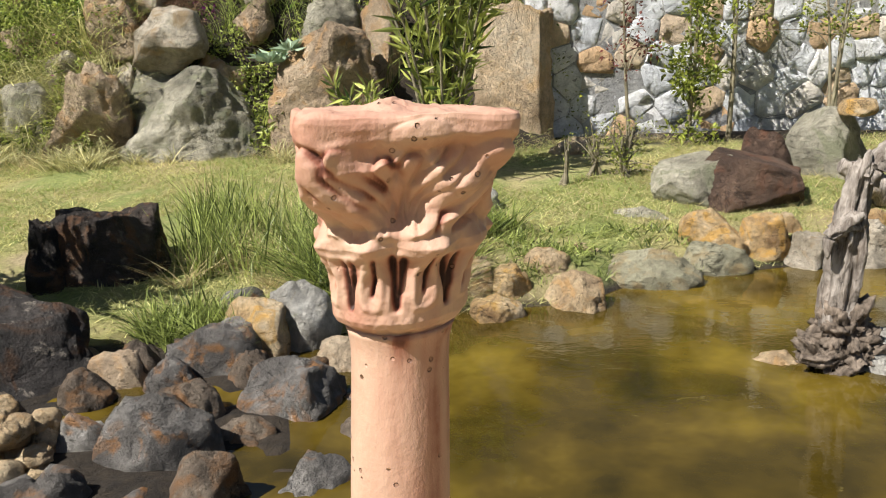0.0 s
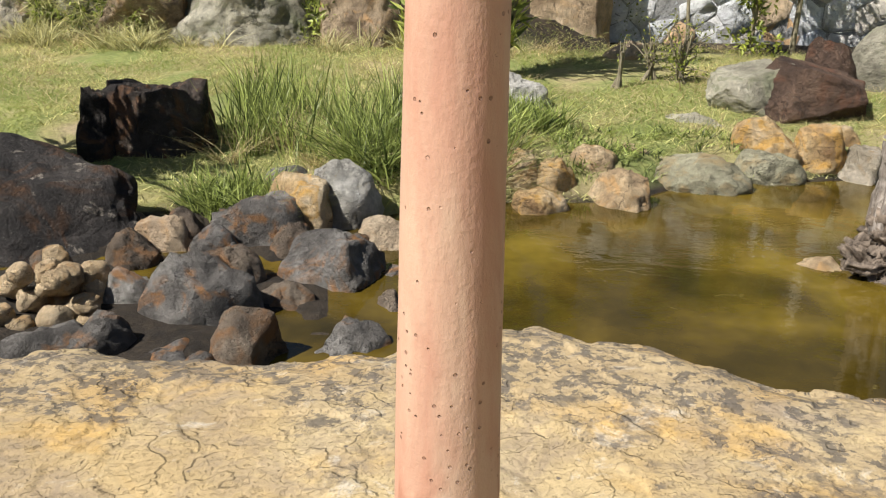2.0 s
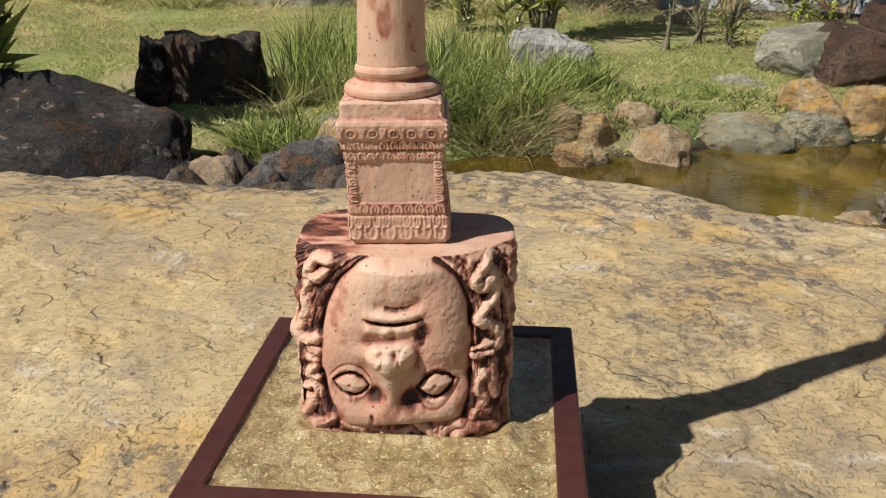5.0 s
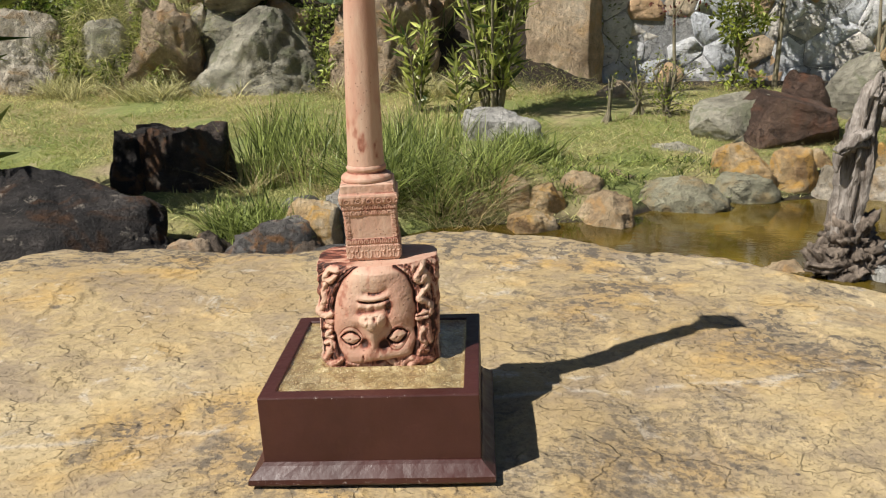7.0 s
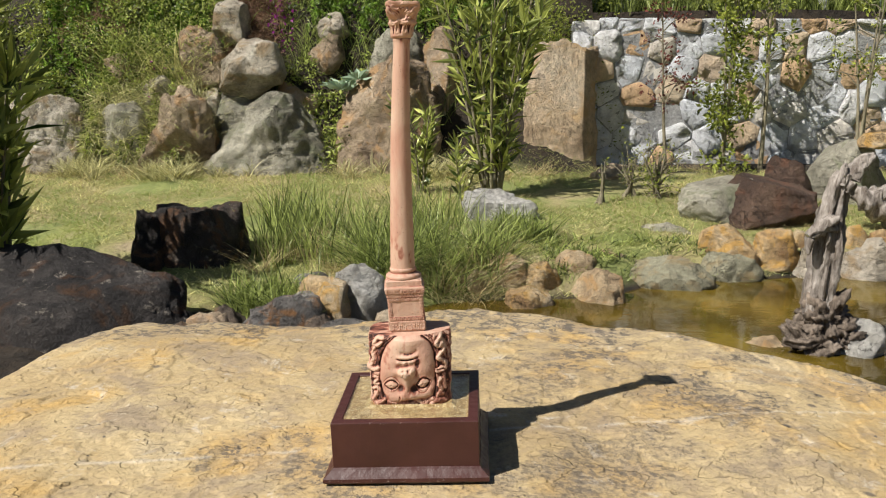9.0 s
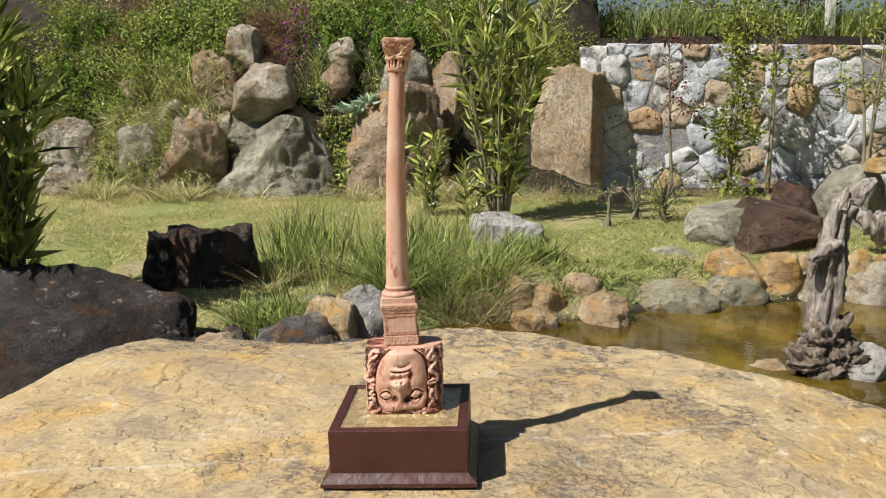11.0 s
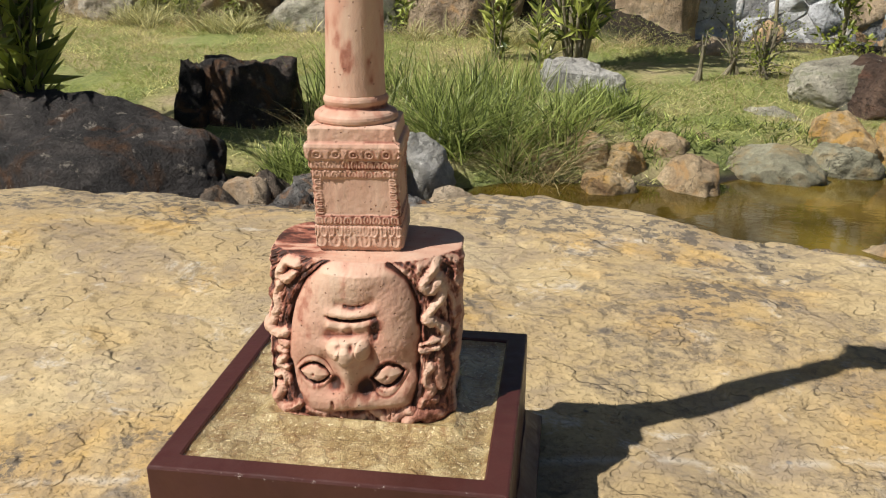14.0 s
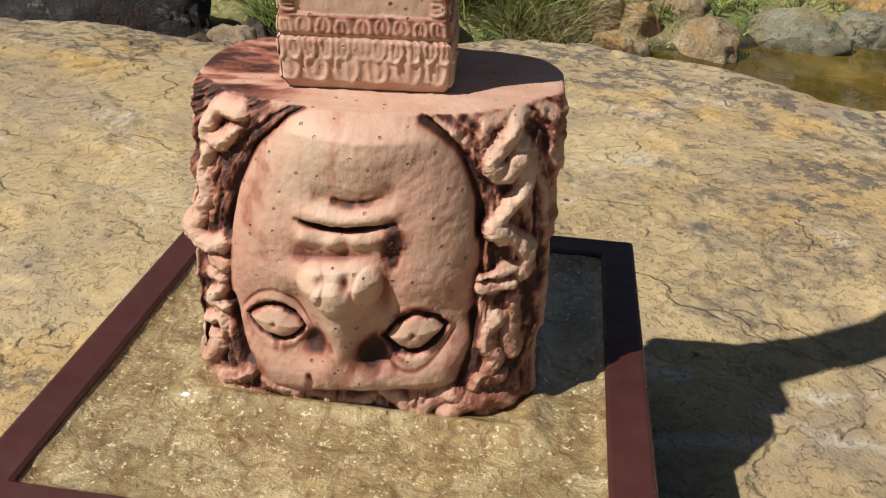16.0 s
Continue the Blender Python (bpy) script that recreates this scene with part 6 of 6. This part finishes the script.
tussocks("slope_grass", spots, GRASS, "green grass clumps between the boulders", 47, 60, (0.10, 0.28), (0.004, 0.008), 0.09, 1.0)
spots = [(rng.uniform(0.75, 4.6), rng.uniform(5.98, 6.7), rng.uniform(0.7, 1.2)) for _ in range(120)]
tussocks("wall_top_grass", spots, GRASS, "bright green grass along the top of the stone wall", 49, 70, (0.12, 0.34), (0.006, 0.010), 0.1, 0.5)


def crown(name, centres, radii, count, length, width, mat, label, seed, parent=None, flat=1.0, up=0.3):
    """Many small leaves in uneven clumps."""
    rng = np.random.default_rng(seed)
    roots, ways = [], []
    for (cx, cy, cz), r in zip(centres, radii):
        n = max(4, int(count * (r / max(radii)) ** 2))
        d = rng.normal(size=(n, 3))
        d /= np.linalg.norm(d, axis=1)[:, None]
        rr = r * rng.uniform(0.25, 1.0, n) ** 0.6
        p = np.array([cx, cy, cz]) + d * rr[:, None] * np.array([1, 1, flat])
        roots.append(p)
        ways.append(d + rng.normal(size=(n, 3)) * 0.6 + np.array([0, 0, up]))
    roots, ways = np.concatenate(roots), np.concatenate(ways)
    n = len(roots)
    return leaf_mesh(name, roots, ways, rng.uniform(0.6, 1.2, n) * length, rng.uniform(0.7, 1.2, n) * width, mat, parent, label, seed + 1)


def slope_patch(name, x0, x1, y0, y1, n, mat, label, seed, length, width, lift=0.12, kind="stuff", category="shrubs"):
    rng = np.random.default_rng(seed)
    x, y = rng.uniform(x0, x1, n), rng.uniform(y0, y1, n)
    bulge = np.clip(fbm(xyz(x, y, 0 * x), 5, 3, seed) + 0.5, 0, 1.4)
    z = ground(x, y) + rng.uniform(0, 1, n) * lift * bulge
    d = rng.normal(size=(n, 3)) + np.array([0, -0.4, 0.4])
    ob = leaf_mesh(name, xyz(x, y, z), d, rng.uniform(0.6, 1.3, n) * length, rng.uniform(0.7, 1.2, n) * width, mat, None, label, seed)
    tagged(ob, "", category, "", kind)


slope_patch("creeper", -2.75, -1.85, 5.65, 6.8, 4500, IVY, "dense green creeper over the top of the slope", 201, 0.035, 0.02, 0.30)
slope_patch("creeper", -3.6, -2.7, 5.7, 6.8, 2500, IVY, "green creeper and weeds on the slope", 202, 0.035, 0.02, 0.22)
slope_patch("creeper", -1.9, 0.6, 5.75, 6.9, 4000, IVY, "mixed green weeds between the boulders", 203, 0.04, 0.016, 0.18)
slope_patch("dead_stems", -3.15, -2.65, 5.9, 6.7, 2600, DEAD_STEM, "brown dead stems hanging down the slope", 204, 0.09, 0.006, 0.3)
slope_patch("dead_stems", -1.85, -1.45, 5.8, 6.6, 2600, DEAD_STEM, "rust-brown dead stems between the stones", 205, 0.09, 0.006, 0.3)
slope_patch("purple_flowers", -1.56, -1.36, 6.0, 6.35, 260, PURPLE, "small purple flowers on the slope", 206, 0.034, 0.022, 0.5, category="flowers")
slope_patch("purple_flowers", -2.35, -2.05, 5.5, 5.75, 160, PURPLE, "small pink-purple flowers over a boulder", 207, 0.03, 0.02, 0.5, category="flowers")
slope_patch("weeds", -1.35, -0.75, 5.3, 5.75, 1500, IVY, "leafy weeds in the gaps of the boulders", 208, 0.06, 0.018, 0.2)


def hanging(name, x0, x1, y0, y1, n, drop, per, length, width, mat, label, seed, swell=0.07):
    """Trailing shoots that hang down over the slope, leafy all along."""
    rng = np.random.default_rng(seed)
    x, y = rng.uniform(x0, x1, n), rng.uniform(y0, y1, n)
    fall = drop * rng.uniform(0.5, 1.0, n)
    u = rng.uniform(0, 1, (n, per))
    X = x[:, None] + 0.04 * np.sin(u * 4 + x[:, None] * 30)
    Y = y[:, None] - fall[:, None] * u * 0.42 - swell * np.sin(np.pi * u)
    Zt = ground(x, y)[:, None] + rng.uniform(0.02, 0.16, n)[:, None]
    Z = np.maximum(Zt + 0.05 * np.sin(np.pi * u) - fall[:, None] * u, ground(X, Y) + 0.01)
    p = xyz(X, Y, Z).reshape(-1, 3) + rng.normal(size=(n * per, 3)) * 0.012
    d = rng.normal(size=(n * per, 3)) * 0.8 + np.array([0, -0.5, -0.5])
    m = len(p)
    tagged(leaf_mesh(name, p, d, rng.uniform(0.6, 1.3, m) * length, rng.uniform(0.7, 1.2, m) * width, mat, None, label, seed), "", "shrubs", "", "stuff")


hanging("trailing_creeper", -2.62, -1.92, 5.95, 6.7, 150, 0.40, 90, 0.034, 0.018, CREEPER, "deep green creeper trailing down the slope in strands", 241)
hanging("trailing_creeper", -3.3, -2.6, 5.85, 6.5, 90, 0.35, 70, 0.034, 0.018, CREEPER, "green creeper trailing over the end of the slope", 242)
hanging("trailing_weeds", -1.3, 0.3, 6.15, 6.8, 120, 0.25, 60, 0.04, 0.016, CREEPER, "trailing green weeds along the top of the slope", 243)
hanging("dry_stems", -1.98, -1.55, 6.0, 6.5, 90, 0.35, 60, 0.10, 0.004, DEAD_STEM, "rust-brown dead stems hanging between the stones", 244)
hanging("dry_stems", -2.95, -2.60, 6.05, 6.6, 70, 0.35, 60, 0.10, 0.004, DEAD_STEM, "brown dead stems hanging by the creeper", 245)
hanging("straw_weeds", -2.75, -1.95, 5.40, 5.8, 190, 0.32, 34, 0.13, 0.006, PALE_WEED, "long pale grass hanging over the boulders", 246, 0.14)
hanging("green_weeds", -2.75, -1.95, 5.42, 5.75, 90, 0.30, 40, 0.06, 0.016, IVY, "leafy weeds growing over the mound", 247, 0.14)


def slope_bush(name, x0, x1, y0, y1, lift, clumps, r, count, mat, label, seed, leaf=0.032):
    rng = np.random.default_rng(seed)
    x, y = rng.uniform(x0, x1, clumps), rng.uniform(y0, y1, clumps)
    z = ground(x, y) + rng.uniform(0.02, lift, clumps)
    ob = crown(name, list(zip(x, y, z)), list(r * rng.uniform(0.6, 1.3, clumps)), count, leaf, leaf * 0.5, mat, label, seed)
    tagged(ob, "", "shrubs", "", "stuff")


slope_bush("bush_thicket", 0.30, 1.05, 5.80, 6.15, 0.30, 26, 0.13, 200, SHRUB, "green bushes at the end of the stone wall", 225)
slope_bush("bush_thicket", -3.4, -2.3, 5.45, 5.75, 0.25, 14, 0.10, 220, IVY, "low leafy bushes over the boulders", 226)
slope_bush("bush_thicket", -1.5, -0.7, 5.6, 6.0, 0.2, 12, 0.09, 160, IVY, "leafy weeds between the stones", 227)
slope_bush("bush_thicket", -2.95, -1.95, 5.75, 6.3, 0.34, 30, 0.13, 330, IVY, "thick yellow-green bushes spilling down the slope", 221)
slope_bush("bush_thicket", -3.8, -2.9, 5.6, 6.4, 0.35, 24, 0.13, 240, SHRUB, "green bushes at the end of the slope", 222)
slope_bush("bush_thicket", -2.0, 0.3, 6.2, 6.9, 0.30, 40, 0.12, 230, IVY, "green bushes along the top of the slope", 223)
slope_bush("bush_thicket", -0.5, 0.9, 5.9, 6.6, 0.25, 30, 0.12, 200, SHRUB, "dark green bushes behind the oleander", 224)


def wall_bush(name, x0, x1, y0, y1, z0, z1, clumps, r, count, mat, label, seed, leaf=0.03):
    rng = np.random.default_rng(seed)
    c = np.stack([rng.uniform(x0, x1, clumps), rng.uniform(y0, y1, clumps), rng.uniform(z0, z1, clumps)], -1)
    tagged(crown(name, c.tolist(), list(r * rng.uniform(0.6, 1.2, clumps)), count, leaf, leaf * 0.4, mat, label, seed), "", "shrubs", "", "stuff")


wall_bush("bush_thicket", 0.28, 0.98, 5.78, 5.90, -0.35, 0.62, 60, 0.12, 240, SHRUB, "dark green bush filling the corner behind the ochre boulder", 231)


def oleander(name, foot, stems, tall, spread, leaf_len, leaf_w, per, label, seed, mat=OLEANDER, bare=0.12, category="shrub"):
    """Upright stems set all along with lance-shaped leaves."""
    rng = np.random.default_rng(seed)
    top = tagged(new(name), label, category)
    top.location = foot
    pieces, roots, ways = [], [], []
    for k in range(stems):
        a = rng.uniform(0, 2 * np.pi)
        reach = spread * rng.uniform(0.15, 1.0)
        h = tall * rng.uniform(0.62, 1.05)
        foot_r = 0.10 * spread
        p = smooth3([(np.cos(a) * foot_r, np.sin(a) * foot_r, -0.02), (np.cos(a) * reach * 0.45, np.sin(a) * reach * 0.45, h * 0.5), (np.cos(a) * reach, np.sin(a) * reach, h)], 8)
        pieces.append(tube(p, np.linspace(0.010, 0.0035, len(p)) * tall ** 0.5, 6))
        u = rng.uniform(bare, 1.0, per) ** 0.85
        idx = u * (len(p) - 1)
        i = np.minimum(idx.astype(int), len(p) - 2)
        q = p[i] + (p[i + 1] - p[i]) * (idx - i)[:, None]
        t = p[i + 1] - p[i]
        t /= np.linalg.norm(t, axis=1)[:, None]
        d = rng.normal(size=(per, 3))
        d /= np.linalg.norm(d, axis=1)[:, None]
        roots.append(q)
        ways.append(d * 0.75 + t * rng.uniform(0.5, 1.2, per)[:, None])
    for v, f in pieces:
        link_mesh("stem", v, f, STEM, top)
    roots, ways = np.concatenate(roots), np.concatenate(ways)
    n = len(roots)
    leaf_mesh("foliage", roots, ways, rng.uniform(0.6, 1.15, n) * leaf_len, rng.uniform(0.8, 1.2, n) * leaf_w, mat, top, "", seed + 1, 0.2, 0.12)
    return top


def lawn_at(x, y):
    return (x, y, float(ground(x, y)))


oleander("oleander", lawn_at(0.13, 4.48), 24, 1.5, 0.42, 0.17, 0.024, 46, "tall upright oleander shrub with narrow green leaves", 301)
oleander("oleander", lawn_at(-0.30, 4.60), 6, 0.50, 0.20, 0.12, 0.02, 40, "young oleander shoots beside the larger shrub", 303, bare=0.05)
oleander("oleander", lawn_at(-0.05, 4.45), 4, 0.34, 0.22, 0.11, 0.018, 24, "sparse low oleander shoots", 305, bare=0.05)
oleander("leafy_shrub", (-1.86, 2.66, -0.62), 16, 1.30, 0.34, 0.22, 0.032, 70, "dark long-leaved shrub at the edge of the lawn", 307, bare=0.02)


def small_tree(name, foot, tall, trunks, label, seed, mat, clumps, clump_r, count, leaf=0.035, spread=0.22, low=0.3):
    """Thin bent trunks with forking twigs and loose clumps of small leaves."""
    rng = np.random.default_rng(seed)
    top = tagged(new(name), label, "shrub")
    top.location = foot
    pieces, centres = [], []
    for k in range(trunks):
        dx, dy = rng.normal(size=2) * spread * 0.5
        p = smooth3([(rng.normal() * 0.02, rng.normal() * 0.02, -0.02), (dx * 0.3, dy * 0.3, tall * 0.4), (dx, dy, tall * rng.uniform(0.85, 1.0))], 10)
        v, f = tube(p, np.linspace(0.015, 0.004, len(p)), 7)
        link_mesh("trunk", v, f, STEM, top)
        for j in range(clumps):
            u = rng.uniform(low, 1.0)
            q = p[int(u * (len(p) - 1))]
            e = q + rng.normal(size=3) * np.array([spread, spread * 0.7, 0.07]) * (1.15 - 0.5 * u) + np.array([0, 0, 0.06])
            pieces.append(tube(smooth3([q, (q + e) / 2 + np.array([0, 0, 0.02]), e], 4), np.linspace(0.0045, 0.002, 9), 5))
            centres.append(e)
    v, f = join(pieces)
    tagged(link_mesh("twig_mass", v, f, STEM, top), kind="stuff")
    crown("foliage", centres, [clump_r * rng.uniform(0.6, 1.2) for _ in centres], count, leaf, leaf * 0.5, mat, "", seed + 2, top)
    return top


small_tree("young_tree", lawn_at(1.30, 5.25), 1.10, 1, "thin young tree with sparse reddish leaves before the wall", 401, RED_LEAF, 16, 0.07, 40, 0.032, 0.12, 0.5)
small_tree("shrub", lawn_at(1.72, 5.30), 1.25, 3, "tall loose green shrub before the stone wall", 403, SHRUB, 18, 0.070, 55, 0.045, 0.075, 0.08)
small_tree("shrub", lawn_at(2.00, 5.35), 1.30, 2, "green shrub with a forked grey trunk before the wall", 405, SHRUB, 8, 0.070, 44, 0.042, 0.14, 0.65)
small_tree("shrub", lawn_at(2.62, 5.30), 1.25, 3, "sparse green and red shrub before the wall", 407, SHRUB, 7, 0.06, 36, 0.036, 0.2, 0.5)
small_tree("low_bush", lawn_at(1.10, 4.45), 0.26, 6, "low twiggy bush on the lawn", 409, SHRUB, 6, 0.04, 22, 0.022, 0.10, 0.1)
small_tree("low_bush", lawn_at(0.96, 4.50), 0.20, 4, "small twiggy bush on the lawn", 411, SHRUB, 4, 0.035, 16, 0.02, 0.06, 0.1)
small_tree("cut_stump", lawn_at(0.76, 4.32), 0.19, 5, "short cut-back shrub stub on the lawn", 413, SHRUB, 1, 0.02, 6, 0.018, 0.02, 0.6)
small_tree("shrub", (1.75, 6.25, 0.62), 0.7, 4, "green bush above the stone wall", 415, SHRUB, 10, 0.12, 80, 0.045, 0.25, 0.1)
small_tree("shrub", (2.5, 6.4, 0.62), 0.9, 4, "tall green bush above the stone wall", 417, SHRUB, 12, 0.14, 90, 0.045, 0.3, 0.1)
small_tree("shrub", (3.3, 6.3, 0.62), 0.9, 4, "bush above the end of the wall", 419, SHRUB, 12, 0.14, 90, 0.045, 0.3, 0.1)

bm = bmesh.new()
bmesh.ops.create_cube(bm, size=1)
bmesh.ops.scale(bm, vec=(0.07, 0.05, 0.75), verts=bm.verts)
bmesh.ops.bevel(bm, geom=bm.edges[:], offset=0.008, segments=2, affect="EDGES")
post = part("white_post", bm, POST)
post.matrix_world = pose(2.62, 6.15, 0.90, 0, -2, 8)
tagged(post, "white wooden post standing on the wall's terrace", "post")


AGAVE = leaf_material("blue_green_leaf", (0.16, 0.25, 0.16), (0.36, 0.47, 0.33), 0.5, 0.3, 0.15)


def rosette(name, centre, count, length, width, label, seed):
    """A low plant of broad pointed leaves spreading from one crown."""
    rng = np.random.default_rng(seed)
    a = np.arange(count) * 2.4
    rise = rng.uniform(0.25, 1.3, count)
    ways = np.stack([np.cos(a), np.sin(a), rise], -1)
    size = length * rng.uniform(0.7, 1.1, count)
    top = tagged(new(name), label, "plant")
    top.location = centre
    for k in range(count):
        leaf_mesh("leaf", ways[k:k + 1] * 0.008, ways[k:k + 1], size[k:k + 1], width, AGAVE, top, "", seed + k, 0.35, 0.25)
    return top


rosette("thistle_rosette", (-0.928, 5.5, 0.099), 22, 0.17, 0.05, "blue-green spiny rosette growing between the boulders", 611)
rosette("thistle_rosette", (-0.928 + 0.13, 5.5 - 0.02, 0.099 + 0.07), 16, 0.13, 0.04, "smaller blue-green spiny rosette beside a larger one", 613)


def driftwood_log():
    """A gnarled log lying on the far bank among the stones."""
    top = tagged(new("driftwood_log"), "grey gnarled driftwood log lying on the bank behind the pond stones", "log")
    top.location = (2.024, 3.7, -0.45)
    for k, (pts, radii) in enumerate((([(-0.12, 0.0, 0.10), (-0.03, 0.0, 0.06), (0.08, 0.02, -0.02), (0.24, 0.06, -0.08)], [0.030, 0.055, 0.065, 0.055]), ([(-0.01, 0.0, 0.06), (0.05, -0.03, 0.10), (0.13, -0.04, 0.11)], [0.04, 0.03, 0.012]))):
        p = smooth3(pts, 10)
        v, f = tube(p, np.interp(np.linspace(0, 1, len(p)), np.linspace(0, 1, len(radii)), radii), 22, 40 + k, 0.5)
        link_mesh("log_body" if k == 0 else "limb", v, f, DRIFTWOOD, top)


driftwood_log()


# ---- the stone wall ----
WX0, WX1, WY = 0.72, 4.9, 5.74


def wall_top(x):
    return np.interp(x, [0.7, 1.0, 2.2, 4.9], [0.57, 0.60, 0.585, 0.56])


def clip(poly, n, d):
    """The part of a polygon on the near side of a line."""
    out = []
    for i in range(len(poly)):
        a, b = poly[i], poly[(i + 1) % len(poly)]
        da, db = a @ n - d, b @ n - d
        if da <= 0:
            out.append(a)
        if da * db < 0:
            out.append(a + (b - a) * (da / (da - db)))
    return out


def stone_wall():
    core = bmesh.new()
    cols = 40
    xs = np.linspace(WX0, WX1, cols)
    loops = []
    for x in xs:
        loops.append([core.verts.new((x, y, z)) for y, z in ((WY - 0.013, -0.62), (WY - 0.013, float(wall_top(x)) - 0.012), (WY + 0.26, float(wall_top(x)) - 0.012), (WY + 0.26, -0.62))])
    for a, b in zip(loops, loops[1:]):
        for k in range(4):
            core.faces.new((a[k], a[(k + 1) % 4], b[(k + 1) % 4], b[k]))
    core.faces.new(loops[0][::-1])
    core.faces.new(loops[-1])
    wall = part("wall_north", core, MORTAR)
    tagged(wall, "rough wall of grey, white and orange stones set in mortar", "wall", "", "structure")
    rng = np.random.default_rng(77)
    pts = []
    row_z, row = -0.60, 0
    while row_z < 0.80:
        x = WX0 - 0.1 + rng.uniform(0, 0.15)
        while x < WX1 + 0.1:
            pts.append((x + rng.uniform(-0.04, 0.04), row_z + rng.uniform(-0.05, 0.05)))
            x += rng.uniform(0.13, 0.26)
        row_z += rng.uniform(0.13, 0.19)
        row += 1
    pts = np.array(pts)
    for i, p in enumerate(pts):
        if not (WX0 - 0.08 < p[0] < WX1 and p[1] > -0.60):
            continue
        lim = float(wall_top(p[0]))
        poly = [np.array(q) for q in ((max(WX0, p[0] - 0.25), -0.62), (p[0] + 0.25, -0.62), (p[0] + 0.25, lim), (max(WX0, p[0] - 0.25), lim))]
        for j in np.argsort(np.hypot(*(pts - p).T))[1:16]:
            n = pts[j] - p
            length = np.hypot(*n)
            n = n / length
            poly = clip(poly, n, (pts[j] + p) @ n / 2)
            if len(poly) < 3:
                break
        if len(poly) < 3:
            continue
        poly = np.array(poly)
        c = poly.mean(0)
        # rounder, uneven outline: corners cut once
        cut = []
        for a, b in zip(poly, np.roll(poly, -1, 0)):
            k1, k2 = rng.uniform(0.03, 0.13, 2)
            cut += [a * (1 - k1) + b * k1 + rng.normal(size=2) * 0.004, a * k2 + b * (1 - k2) + rng.normal(size=2) * 0.004]
        poly = np.array(cut)
        gap = rng.uniform(0.97, 1.04)
        depth = rng.uniform(0.008, 0.034)
        rings = []
        for s, y in ((gap, 0.02), (gap, -depth * 0.55), (gap * 0.92, -depth * 0.98), (gap * 0.5, -depth * 1.05)):
            q = (poly - c) * s
            jit = rng.normal(size=len(q)) * 0.005
            rings.append(np.stack([q[:, 0], np.full(len(q), y) + jit, q[:, 1]], -1))
        v, f = closed_loft(np.array(rings))
        ob = link_mesh("stone", v, [list(reversed(k)) for k in f], WALL_STONE, wall)
        ob.location = (c[0], WY, c[1])


stone_wall()
